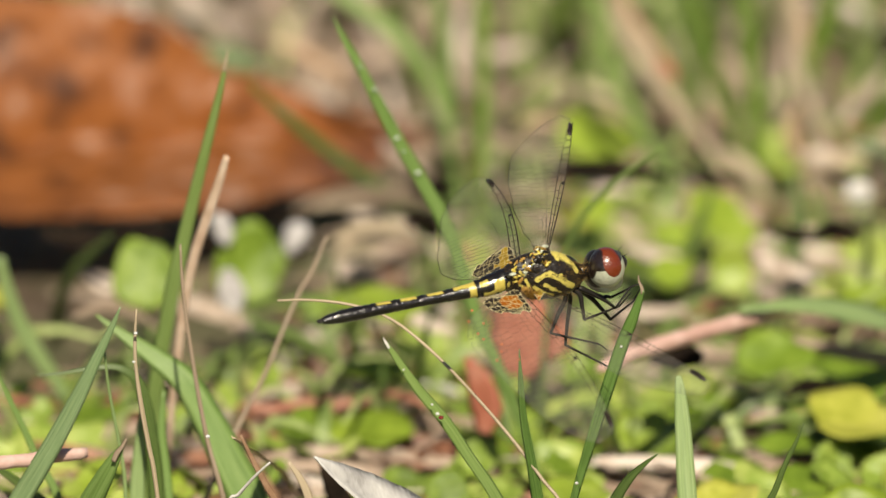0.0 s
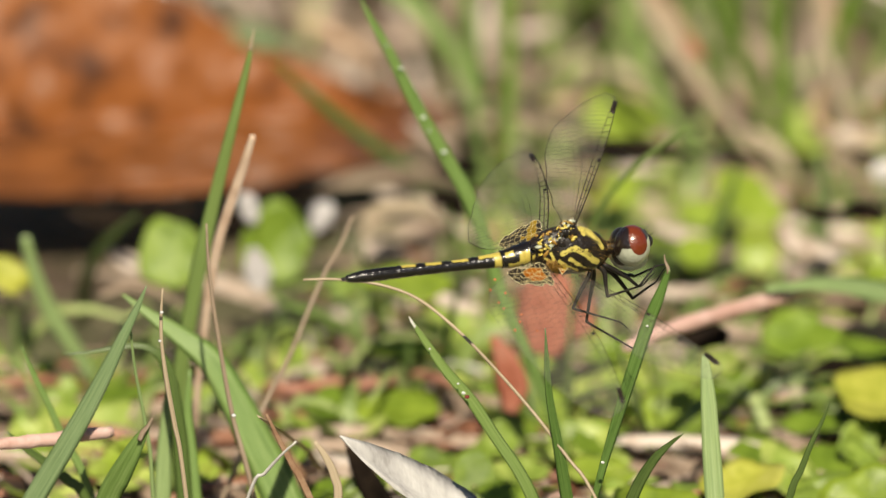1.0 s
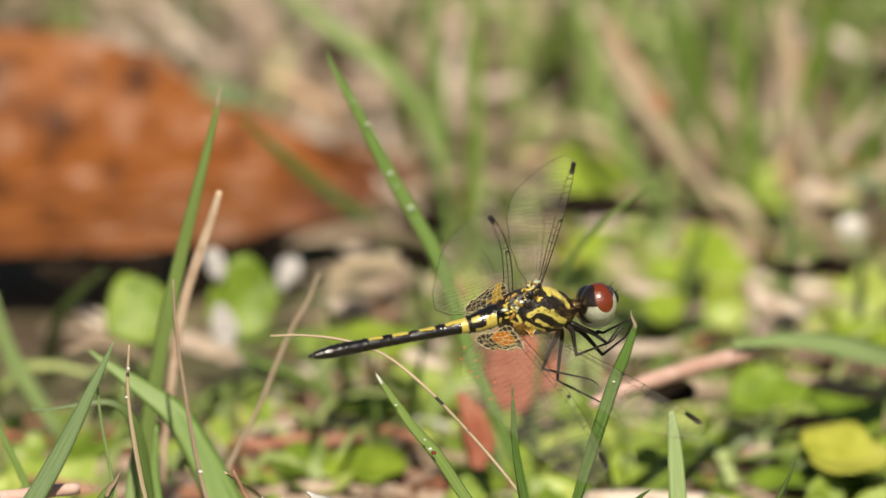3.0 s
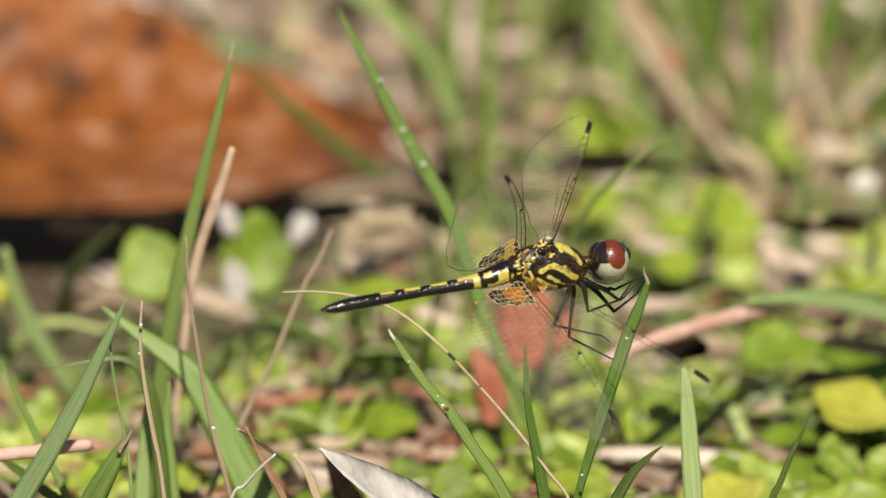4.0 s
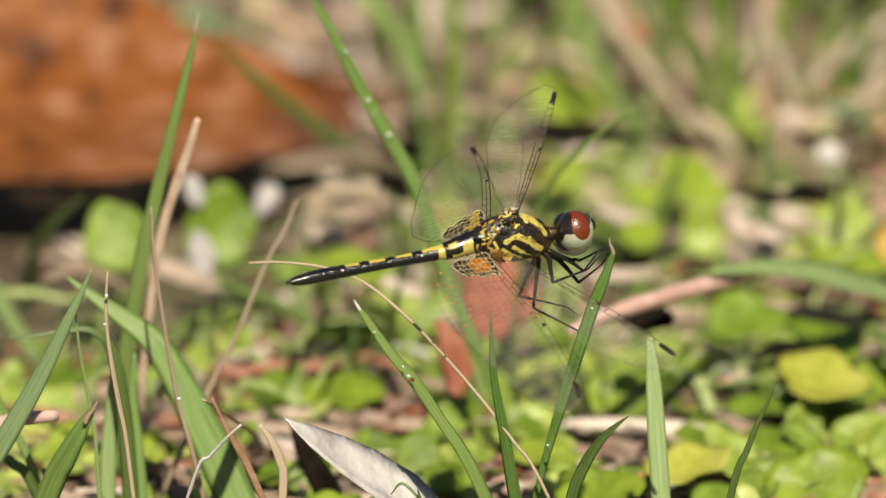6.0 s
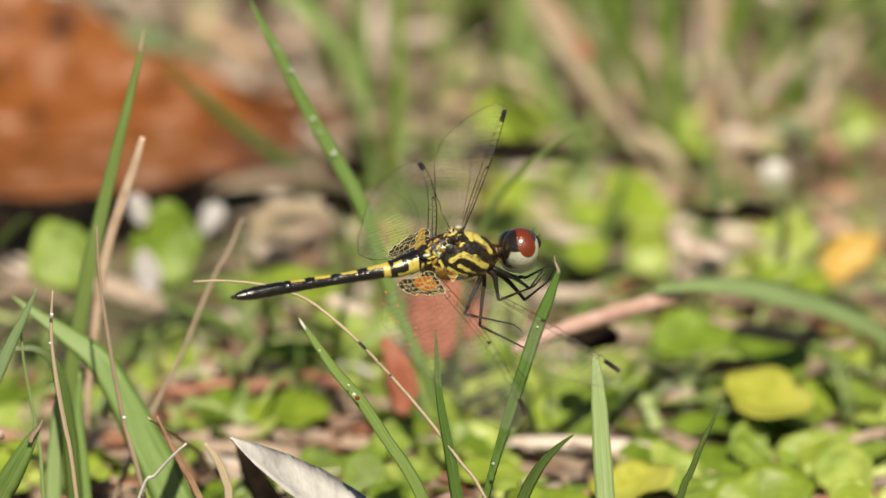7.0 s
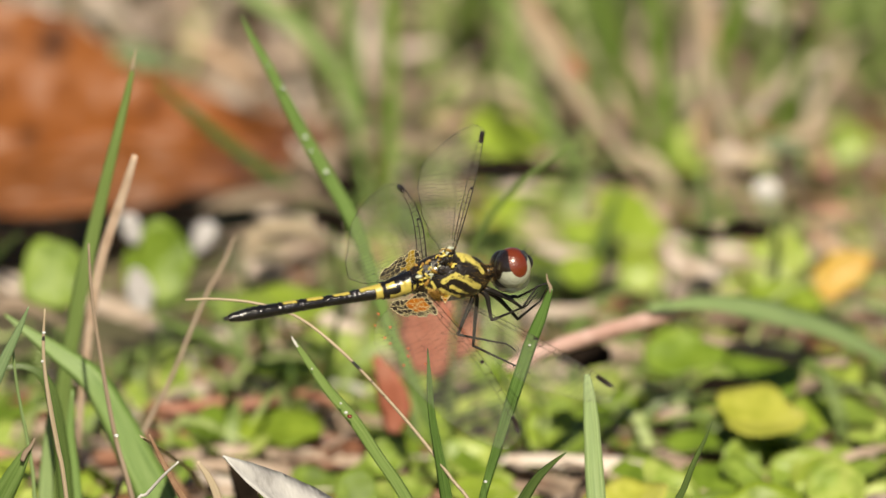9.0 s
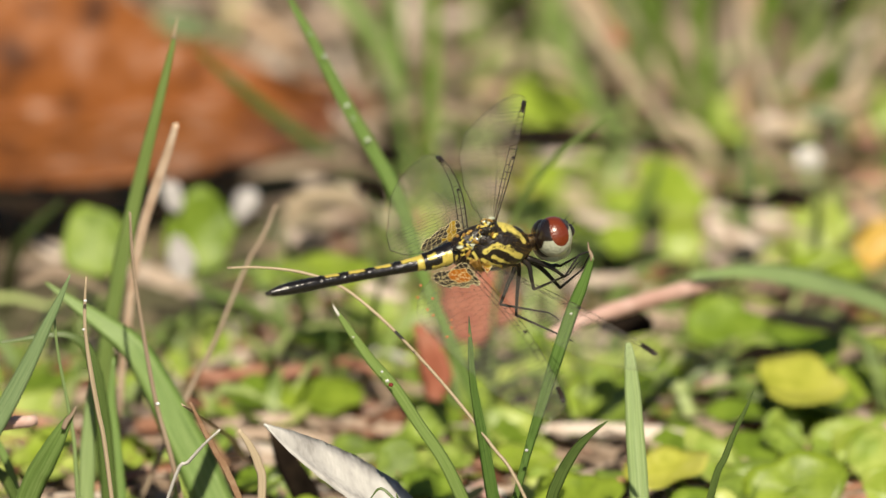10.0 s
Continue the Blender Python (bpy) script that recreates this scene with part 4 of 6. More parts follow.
curled_leaf("dead_leaf", TAN, [(44.9, 198.0, 15.8), (44.5, 198.0, 11.3), (46.4, 198.0, 7.6)], [0.9, 2.15, 1.08], PATCH_PALE, fold=0.3, face=(0, -1, 0.5))
curled_leaf("dead_leaf", "bleached pale leaf scrap in the litter", [(50.6, 208.0, 10.4), (53.1, 208.0, 13.8), (56.7, 208.0, 16.7), (61.0, 208.0, 19.3)], [0.99, 1.98, 1.98, 1.35], PALE_BIT, fold=0.3, face=(0, -1, 0.5))
curled_leaf("dead_leaf", TAN, [(35.7, 190.0, 11.8), (38.6, 190.0, 9.2), (41.1, 190.0, 5.9)], [0.71, 2.05, 1.07], STRAW, fold=0.3, face=(0, -1, 0.5))
curled_leaf("dead_leaf", TAN, [(45.0, 190.0, 10.3), (47.9, 190.0, 10.9), (51.2, 190.0, 9.9)], [0.89, 2.14, 0.98], PALE_BIT, fold=0.3, face=(0, -1, 0.5))
curled_leaf("dead_leaf", TAN, [(9.7, 223.0, 7.2), (14.1, 223.0, 7.4), (19.9, 223.0, 8.0), (24.3, 223.0, 8.3)], [0.82, 2.09, 1.91, 0.73], PATCH_PALE, fold=0.3, face=(0, -1, 0.5))
curled_leaf("dead_leaf", "bleached pale leaf scrap in the litter", [(3.9, 238.0, 12.4), (7.6, 238.0, 13.1), (11.3, 238.0, 13.9)], [0.83, 2.29, 1.01], PALE_BIT, fold=0.3, face=(0, -1, 0.5))
curled_leaf("dead_leaf", TAN, [(14.9, 233.0, 10.5), (18.6, 233.0, 9.4), (23.0, 233.0, 7.8)], [0.82, 1.65, 0.82], STRAW, fold=0.3, face=(0, -1, 0.5))
curled_leaf("dead_leaf", TAN, [(-17.7, 183.0, 6.1), (-13.4, 183.0, 6.9), (-9.1, 183.0, 7.5), (-5.5, 183.0, 8.3)], [0.89, 1.78, 1.95, 0.8], STRAW, fold=0.3, face=(0, -1, 0.5))
curled_leaf("dead_leaf", TAN, [(-11.9, 168.0, 8.7), (-8.3, 168.0, 8.2), (-5.1, 168.0, 6.9)], [0.7, 1.5, 0.7], PALE_BIT, fold=0.3, face=(0, -1, 0.5))
curled_leaf("dead_leaf", "bleached pale leaf scrap in the litter", [(-5.5, 154.0, 8.9), (-2.6, 154.0, 8.2), (0.2, 154.0, 6.7)], [0.61, 1.57, 0.61], PALE_BIT, fold=0.3, face=(0, -1, 0.5))
curled_leaf("dead_leaf", "bleached pale leaf scrap in the litter", [(-7.7, 194.0, 11.6), (-4.9, 194.0, 9.4), (-2.0, 194.0, 7.1)], [0.72, 1.79, 0.8], PALE_BIT, fold=0.3, face=(0, -1, 0.5))
curled_leaf("dead_leaf", "bleached pale leaf scrap in the litter", [(38.8, 122.0, 14.7), (41.5, 122.0, 13.3), (45.0, 122.0, 11.9)], [0.86, 2.31, 1.03], PALE_BIT, fold=0.3, face=(0, -1, 0.5))
curled_leaf("dead_leaf", "bleached pale leaf scrap in the litter", [(16.6, 176.0, 8.9), (20.1, 176.0, 9.7), (23.7, 176.0, 10.0)], [0.71, 1.59, 0.71], PALE_BIT, fold=0.3, face=(0, -1, 0.5))
curled_leaf("dead_leaf", TAN, [(58.4, 194.0, 13.8), (59.5, 194.0, 10.8), (61.0, 194.0, 7.8)], [0.72, 1.52, 0.89], PATCH_PALE, fold=0.3, face=(0, -1, 0.5))
curled_leaf("dead_leaf", TAN, [(28.1, 74.7, 1.5), (32.3, 85.7, 1.5), (37.3, 94.5, 1.5), (41.5, 99.8, 1.5)], [0.3, 0.61, 0.52, 0.24], PALE_BIT, fold=0.3, face=(0, -1, 0.5))
curled_leaf("dead_leaf", TAN, [(33.4, 121.7, 1.5), (35.8, 105.2, 1.5), (38.6, 93.1, 1.5), (41.1, 82.5, 1.5)], [0.38, 0.7, 0.74, 0.37], PALE_BIT, fold=0.3, face=(0, -1, 0.5))
curled_leaf("dead_leaf", "bleached pale leaf scrap in the litter", [(41.0, 79.9, 1.5), (45.6, 77.2, 1.5), (50.4, 79.8, 1.5), (55.4, 86.4, 1.5)], [0.3, 0.54, 0.6, 0.24], PALE_BIT, fold=0.3, face=(0, -1, 0.5))
curled_leaf("dead_leaf", TAN, [(41.8, 88.0, 13.0), (48.6, 88.0, 11.2), (55.3, 88.0, 10.2), (59.4, 88.0, 9.8)], [0.95, 1.89, 1.89, 0.95], BROWN_STRAW, fold=0.3, face=(0, -1, 0.5))
curled_leaf("dead_leaf", "bleached pale leaf scrap in the litter", [(12.8, 90.6, 1.5), (16.1, 80.0, 1.5), (18.7, 73.4, 1.5), (21.3, 69.5, 1.5)], [0.49, 1.03, 1.02, 0.42], PALE_BIT, fold=0.3, face=(0, -1, 0.5))
curled_leaf("dead_leaf", TAN, [(-7.2, 92.0, 1.5), (-4.2, 101.4, 1.5), (-1.1, 112.2, 1.5), (0.6, 120.4, 1.5)], [0.61, 1.04, 1.05, 0.56], PALE_BIT, fold=0.3, face=(0, -1, 0.5))
curled_leaf("dead_leaf", "pale pink dry strip in the litter", [(4.3, 77.4, 1.5), (7.2, 59.3, 1.5), (10.5, 46.6, 1.5), (14.4, 40.0, -0.1)], [0.81, 1.73, 1.84, 1.31], PINK_STEM, fold=0.3, face=(0, -1, 0.5))
curled_leaf("dead_leaf", "curled tan dry strip standing in the litter", [(-18.1, 62.0, 4.8), (-16.1, 62.0, 2.2), (-15.6, 62.0, -1.3), (-15.8, 62.0, -6.1)], [0.15, 0.36, 0.36, 0.36], PALE_BIT, fold=0.3, face=(0, -1, 0.5))
curled_leaf("dead_leaf", TAN, [(-12.6, 85.4, 1.5), (-11.9, 77.5, 1.5), (-11.6, 71.0, 1.5)], [0.73, 1.19, 0.73], STRAW, fold=0.3, face=(0, -1, 0.5))
curled_leaf("dead_leaf", "reddish dead blade beside the tuft", [(-23.5, 48.0, 10.0), (-21.2, 48.0, 6.6), (-18.9, 48.0, 2.5), (-16.6, 48.0, -3.1)], [0.53, 1.19, 1.45, 1.58], RUST, fold=0.3, face=(0, -1, 0.5))
curled_leaf("dead_leaf", "bleached pale leaf scrap in the litter", [(11.8, 46.6, 1.5), (14.7, 44.0, 0.1), (16.4, 44.0, -2.6)], [0.59, 1.3, 1.18], WHITE_BIT, fold=0.3, face=(0, -1, 0.5))
curled_leaf("dead_leaf", TAN, [(-44.6, 68.5, 1.5), (-41.4, 60.8, 1.5), (-35.4, 62.0, 1.5), (-30.1, 61.5, 1.5)], [0.64, 1.36, 1.27, 0.63], STRAW, fold=0.3, face=(0, -1, 0.5))
curled_leaf("dead_leaf", "bleached pale leaf scrap in the litter", [(-44.1, 120.0, 13.4), (-41.4, 120.0, 11.6), (-38.0, 120.0, 10.9)], [0.94, 2.53, 1.13], PALE_BIT, fold=0.3, face=(0, -1, 0.5))
curled_leaf("dead_leaf", TAN, [(22.3, 145.8, 10.1), (25.8, 145.8, 9.0), (29.3, 145.8, 8.6)], [0.86, 2.0, 0.86], PALE_BIT, fold=0.3, face=(0, -1, 0.5))
curled_leaf("dead_leaf", TAN, [(43.6, 155.9, 9.7), (47.1, 155.9, 9.0), (50.3, 155.9, 9.7)], [0.86, 2.01, 0.86], PALE_BIT, fold=0.3, face=(0, -1, 0.5))
curled_leaf("dead_leaf", "bleached pale leaf scrap in the litter", [(38.0, 128.6, 9.4), (42.2, 128.6, 9.0), (45.6, 128.6, 10.1)], [0.96, 2.24, 0.96], PALE_BIT, fold=0.3, face=(0, -1, 0.5))
curled_leaf("dead_leaf", "bleached pale leaf scrap in the litter", [(56.7, 150.0, 11.2), (58.9, 150.0, 9.0), (61.7, 150.0, 7.9)], [0.8, 1.87, 0.8], PATCH_PALE, fold=0.3, face=(0, -1, 0.5))
curled_leaf("dead_leaf", "bleached pale leaf scrap in the litter", [(29.9, 178.2, 7.9), (33.4, 178.2, 9.0), (37.0, 178.2, 8.6)], [0.82, 1.9, 0.82], PATCH_PALE, fold=0.3, face=(0, -1, 0.5))
curled_leaf("dead_leaf", "bleached pale leaf scrap in the litter", [(-14.0, 137.4, 8.6), (-11.2, 137.4, 9.0), (-7.7, 137.4, 8.3)], [0.97, 2.26, 0.97], PALE_BIT, fold=0.3, face=(0, -1, 0.5))
curled_leaf("dead_leaf", TAN, [(-5.6, 110.6, 11.1), (-2.1, 110.6, 9.0), (1.3, 110.6, 8.3)], [0.84, 1.96, 0.84], PALE_BIT, fold=0.3, face=(0, -1, 0.5))
curled_leaf("dead_leaf", TAN, [(-12.5, 123.2, 1.5), (-8.4, 126.0, 1.5), (-4.9, 123.2, 1.5)], [0.68, 1.58, 0.68], PATCH_PALE, fold=0.3, face=(0, -1, 0.5))
curled_leaf("dead_leaf", TAN, [(-38.6, 115.1, 1.5), (-35.1, 111.0, 1.5), (-31.0, 112.3, 1.5)], [0.84, 1.96, 0.84], PALE_BIT, fold=0.3, face=(0, -1, 0.5))
curled_leaf("dead_leaf", "bleached pale leaf scrap in the litter", [(-44.7, 112.4, 1.5), (-42.5, 106.9, 1.5), (-39.8, 108.3, 1.5)], [0.63, 1.46, 0.63], PALE_BIT, fold=0.3, face=(0, -1, 0.5))
curled_leaf("dead_leaf", "bleached pale leaf scrap in the litter", [(20.5, 116.0, 9.7), (25.4, 116.0, 9.0), (29.5, 116.0, 9.7)], [0.73, 1.7, 0.73], PALE_BIT, fold=0.3, face=(0, -1, 0.5))
curled_leaf("dead_leaf", "bleached pale leaf scrap in the litter", [(48.3, 125.7, 8.6), (52.5, 125.7, 9.0), (56.6, 125.7, 8.3)], [0.73, 1.71, 0.73], PALE_BIT, fold=0.3, face=(0, -1, 0.5))
curled_leaf("dead_leaf", "bleached pale leaf scrap in the litter", [(-13.7, 93.4, 1.5), (-9.6, 90.7, 1.5), (-5.5, 93.3, 1.5)], [0.55, 1.29, 0.55], PATCH_PALE, fold=0.3, face=(0, -1, 0.5))
curled_leaf("dead_leaf", "bleached pale leaf scrap in the litter", [(35.4, 103.9, 1.5), (39.4, 97.1, 1.5), (44.0, 93.1, 1.5)], [0.4, 0.94, 0.4], PALE_BIT, fold=0.3, face=(0, -1, 0.5))
# background gaps, darkened with near-black scraps in place of shadow
curled_leaf("dead_leaf", GAP_SHADE, [(14.3, 212.0, 22.9), (15.8, 212.0, 20.3), (17.6, 212.0, 17.7)], [1.02, 3.35, 1.17], SHADE_SCRAP, fold=0.3, face=(0, -1, 0.5))
curled_leaf("dead_leaf", GAP_SHADE, [(56.2, 215.0, 17.7), (57.6, 215.0, 20.3), (59.4, 215.0, 22.6)], [1.02, 3.21, 1.17], SHADE_SCRAP, fold=0.3, face=(0, -1, 0.5))
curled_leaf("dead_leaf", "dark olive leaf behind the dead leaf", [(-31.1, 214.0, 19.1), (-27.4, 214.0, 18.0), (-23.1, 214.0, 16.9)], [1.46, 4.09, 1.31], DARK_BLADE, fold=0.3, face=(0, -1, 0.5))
curled_leaf("dead_leaf", GAP_SHADE, [(15.1, 168.0, 14.0), (20.0, 168.0, 14.5), (25.7, 168.0, 14.2)], [0.99, 2.41, 0.85], SHADE_SCRAP, fold=0.3, face=(0, -1, 0.5))
curled_leaf("dead_leaf", GAP_SHADE, [(29.2, 168.0, 14.2), (33.5, 168.0, 13.1), (38.4, 168.0, 12.6)], [0.85, 2.41, 0.85], SHADE_SCRAP, fold=0.3, face=(0, -1, 0.5))
curled_leaf("dead_leaf", GAP_SHADE, [(46.9, 166.0, 14.7), (49.7, 166.0, 13.9), (52.5, 166.0, 13.0)], [0.85, 2.13, 0.71], SHADE_SCRAP, fold=0.3, face=(0, -1, 0.5))
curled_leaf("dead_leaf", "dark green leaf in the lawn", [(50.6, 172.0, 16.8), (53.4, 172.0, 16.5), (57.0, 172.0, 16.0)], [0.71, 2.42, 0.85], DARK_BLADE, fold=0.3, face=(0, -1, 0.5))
curled_leaf("dead_leaf", GAP_SHADE, [(30.6, 205.0, 13.4), (33.1, 205.0, 11.1), (34.2, 205.0, 8.9)], [0.73, 2.47, 0.87], SHADE_SCRAP, fold=0.3, face=(0, -1, 0.5))
# this leaf's shade is put into its dark green
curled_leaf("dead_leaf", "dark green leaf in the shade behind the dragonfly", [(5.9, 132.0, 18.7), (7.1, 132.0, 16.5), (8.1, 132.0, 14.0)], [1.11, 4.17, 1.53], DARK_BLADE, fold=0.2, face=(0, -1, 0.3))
curled_leaf("dead_leaf", GAP_SHADE, [(-5.0, 132.0, 18.0), (-2.6, 132.0, 16.2), (-0.5, 132.0, 14.4)], [0.69, 2.78, 0.83], SHADE_SCRAP, fold=0.3, face=(0, -1, 0.5))
curled_leaf("dead_leaf", GAP_SHADE, [(39.4, 120.0, 18.4), (42.8, 120.0, 17.9), (46.3, 120.0, 17.3)], [0.69, 2.07, 0.69], SHADE_SCRAP, fold=0.3, face=(0, -1, 0.5))
curled_leaf("dead_leaf", GAP_SHADE, [(13.2, 56.0, 1.0), (16.5, 56.0, 0.3), (20.5, 56.0, 1.0)], [0.49, 1.64, 0.49], SHADE_SCRAP, fold=0.3, face=(0, -1, 0.5))
curled_leaf("dead_leaf", GAP_SHADE, [(37.5, 48.0, -1.0), (40.8, 48.0, 1.1), (43.7, 56.6, 1.5)], [0.57, 2.45, 0.66], SHADE_SCRAP, fold=0.3, face=(0, -1, 0.5))
curled_leaf("dead_leaf", GAP_SHADE, [(29.5, 79.9, 1.5), (32.9, 77.3, 1.5), (37.6, 79.9, 1.5)], [0.42, 1.08, 0.42], SHADE_SCRAP, fold=0.3, face=(0, -1, 0.5))
curled_leaf("dead_leaf", GAP_SHADE, [(38.2, 106.6, 1.5), (41.6, 103.9, 1.5), (45.8, 106.5, 1.5)], [0.42, 1.19, 0.42], SHADE_SCRAP, fold=0.3, face=(0, -1, 0.5))
curled_leaf("dead_leaf", GAP_SHADE, [(-14.4, 104.1, 1.5), (-9.6, 100.0, 1.5), (-5.5, 97.3, 1.5)], [0.34, 0.93, 0.34], SHADE_SCRAP, fold=0.3, face=(0, -1, 0.5))
curled_leaf("dead_leaf", GAP_SHADE, [(-5.4, 67.1, 1.5), (-1.4, 68.3, 1.5), (2.6, 65.7, 1.5)], [0.5, 1.41, 0.5], SHADE_SCRAP, fold=0.3, face=(0, -1, 0.5))
curled_leaf("dead_leaf", GAP_SHADE, [(-23.7, 80.2, 1.5), (-18.9, 77.5, 1.5), (-14.2, 78.8, 1.5)], [0.42, 1.17, 0.42], SHADE_SCRAP, fold=0.3, face=(0, -1, 0.5))
# second near-black piece of the grey leaf's shadow
curled_leaf("dead_leaf", "near-black scrap standing in for shade beside the grey leaf", [(-13.9, 44.0, 6.3), (-12.0, 44.0, 4.3), (-10.0, 44.0, 0.9)], [0.57, 1.87, 0.98], SHADE_SCRAP, fold=0.3, face=(0, -1, 0.5))
# shade beneath the overhanging dead leaf, put in as near-black scraps
curled_leaf("dead_leaf", GAP_SHADE, [(-49.9, 150.0, 10.9), (-45.0, 150.0, 9.8), (-40.0, 150.0, 10.2)], [0.93, 3.09, 0.93], SHADE_SCRAP, fold=0.3, face=(0, -1, 0.5))
curled_leaf("dead_leaf", GAP_SHADE, [(-41.4, 150.0, 11.3), (-37.2, 150.0, 10.9), (-33.7, 150.0, 11.3)], [0.63, 2.11, 0.63], SHADE_SCRAP, fold=0.3, face=(0, -1, 0.5))
curled_leaf("dead_leaf", GAP_SHADE, [(-31.6, 150.0, 11.3), (-29.5, 150.0, 9.8), (-28.8, 150.0, 7.7)], [0.84, 2.81, 0.84], SHADE_SCRAP, fold=0.3, face=(0, -1, 0.5))
curled_leaf("dead_leaf", GAP_SHADE, [(-24.6, 150.0, 13.4), (-21.1, 150.0, 13.1), (-16.9, 150.0, 13.6)], [0.72, 2.39, 0.72], SHADE_SCRAP, fold=0.3, face=(0, -1, 0.5))
curled_leaf("dead_leaf", GAP_SHADE, [(-20.1, 150.0, 9.1), (-18.3, 150.0, 7.6), (-15.5, 150.0, 9.1)], [0.63, 2.11, 0.63], SHADE_SCRAP, fold=0.3, face=(0, -1, 0.5))
curled_leaf("dead_leaf", GAP_SHADE, [(-37.3, 150.0, 8.8), (-35.9, 150.0, 7.7), (-34.5, 150.0, 5.5)], [0.42, 1.4, 0.42], SHADE_SCRAP, fold=0.3, face=(0, -1, 0.5))
curled_leaf("dead_leaf", "bleached whitish plant flake in the litter", [(-27.8, 118.0, 20.9), (-27.1, 118.0, 19.8), (-26.6, 118.0, 18.3), (-26.2, 118.0, 17.2)], [1.08, 2.62, 2.31, 0.77], BLEACHED, fold=0.3, face=(0, -1, 0.5))
curled_leaf("dead_leaf", "bleached whitish plant flake in the litter", [(-26.5, 112.0, 15.6), (-26.1, 112.0, 14.2), (-25.7, 112.0, 12.2), (-25.2, 112.0, 10.4)], [1.23, 2.77, 3.84, 1.54], BLEACHED, fold=0.3, face=(0, -1, 0.5))
curled_leaf("dead_leaf", "bleached whitish plant flake in the litter", [(-17.0, 132.0, 16.3), (-17.8, 132.0, 15.3), (-18.5, 132.0, 14.0), (-19.1, 132.0, 12.6)], [1.09, 3.27, 2.65, 0.93], BLEACHED, fold=0.3, face=(0, -1, 0.5))
curled_leaf("dead_leaf", "bleached whitish plant flake in the litter", [(37.9, 112.0, 17.4), (39.7, 112.0, 16.0), (41.4, 112.0, 14.6)], [1.05, 2.93, 1.15], PALE_BIT, fold=0.3, face=(0, -1, 0.5))
curled_leaf("dead_leaf", "near-black scrap among round leaves", [(24.3, 70.0, 15.2), (27.3, 70.0, 15.7), (30.6, 70.0, 15.2)], [1.47, 4.28, 1.47], SHADE_SCRAP, fold=0.3, face=(0, -1, 0.5))
fallen("reddish brown fallen stem in the litter", [(-24.6, 90.8, 4.0), (-21.1, 88.7, 4.0), (-17.0, 91.3, 4.0), (-13.0, 92.9, 4.0)], [1.0, 1.75, 1.75, 0.9], RED_STEM)
fallen("reddish brown fallen stem in the litter", [(-14.3, 88.6, 4.0), (-10.9, 92.4, 4.0), (-7.2, 94.5, 4.0)], [1.0, 1.75, 0.9], RED_STEM)
fallen("reddish brown fallen stem in the litter", [(-7.2, 97.2, 4.0), (-4.2, 94.5, 4.0), (-2.1, 91.3, 4.0)], [1.0, 1.75, 0.9], RED_STEM)
curled_leaf("red_leaf", "upright red-brown dead leaf behind the perch", [(9.4, 84.0, 20.6), (9.6, 84.0, 17.0), (9.4, 84.0, 13.1), (8.6, 84.0, 9.6)], [3.4, 7.4, 8.63, 4.05], RED_LEAF, fold=0.25, face=(-0.2, -1, 0.5))
curled_leaf("red_leaf", "torn red-brown dead leaf behind the perch", [(14.0, 86.0, 16.8), (13.3, 86.0, 13.3), (11.6, 86.0, 10.5)], [1.08, 3.51, 1.35], RED_LEAF, fold=0.4, face=(0.4, -1, 0.6))
curled_leaf("red_leaf", "red-brown dead leaf scrap on the ground", [(2.7, 72.0, 14.8), (4.2, 72.0, 12.0), (5.1, 72.0, 8.7), (4.8, 72.0, 5.5)], [0.9, 3.1, 4.3, 1.8], RED_LEAF, fold=0.2, face=(-0.3, -1, 0.4))


# round leaves of the ground cover, each on its stem
def round_leaf(spot, radius, tilt, turn, mat, label, seed, cup=0.2, long=1.0, notch=0.22):
    x, y, z = spot
    plant = tagged(new("round_leaf_plant"), label, "plant", "round leaves of the ground cover")
    radius *= 0.82
    plant.location = (x * MM, y * MM, bumps(x, y) * MM)
    rise = z - bumps(x, y)
    m = Matrix.Translation((0, 0, rise)) @ pose(0, 0, 0, tilt + 6) @ pose(0, 0, 0, 0, 0, turn)
    v, f = turned(heart_leaf(radius, cup, notch, seed, long), m)
    part("leaf", mesh_of("leaf", v, f, [mat]), plant)
    v, f = tube([(0, 0, rise - 0.2), (0.6, 0.8, rise * 0.5), (1.2, 1.0, -1)], [0.25, 0.28, 0.3], 6, 3)
    part("leaf_stem", mesh_of("leaf_stem", v, f, [BLADE]), plant)


BRIGHT, LIME, YELLOWED = "bright green round leaf of the ground cover", "lime green round leaf of the ground cover", "yellowing round leaf of the ground cover"
round_leaf((-35.9, 106.5, 16.0), 4.6, 58, 90, GREEN_LEAF, "mid-green upright round leaf beside the grass tuft", 1, 0.12, 1.35, 0.08)
round_leaf((-22.8, 126.6, 12.0), 3.0, 25, 60, CLOVER, BRIGHT, 6)
round_leaf((28.6, 155.6, 8.0), 3.6, 16, 170, CLOVER, LIME, 12)
round_leaf((24.3, 148.0, 7.0), 3.4, 12, 220, CLOVER, LIME, 14)
round_leaf((18.7, 151.5, 13.0), 3.0, 10, 10, CLOVER, LIME, 15)
round_leaf((-55.6, 105.8, 13.0), 3.6, 26, 40, YELLOW_LEAF, YELLOWED, 34)
round_leaf((39.9, 97.0, 8.5), 5.5, 31, 220, GREEN_LEAF, BRIGHT, 100, 0.06, 0.95, 0.05)
round_leaf((49.1, 94.1, 6.0), 6.2, 6, 287, GREEN_LEAF, BRIGHT, 101, 0.10, 1.12, 0.08)
round_leaf((48.2, 70.6, 7.0), 6.5, 8, 354, YELLOW_LEAF, YELLOWED, 102, 0.13, 1.05, 0.11)
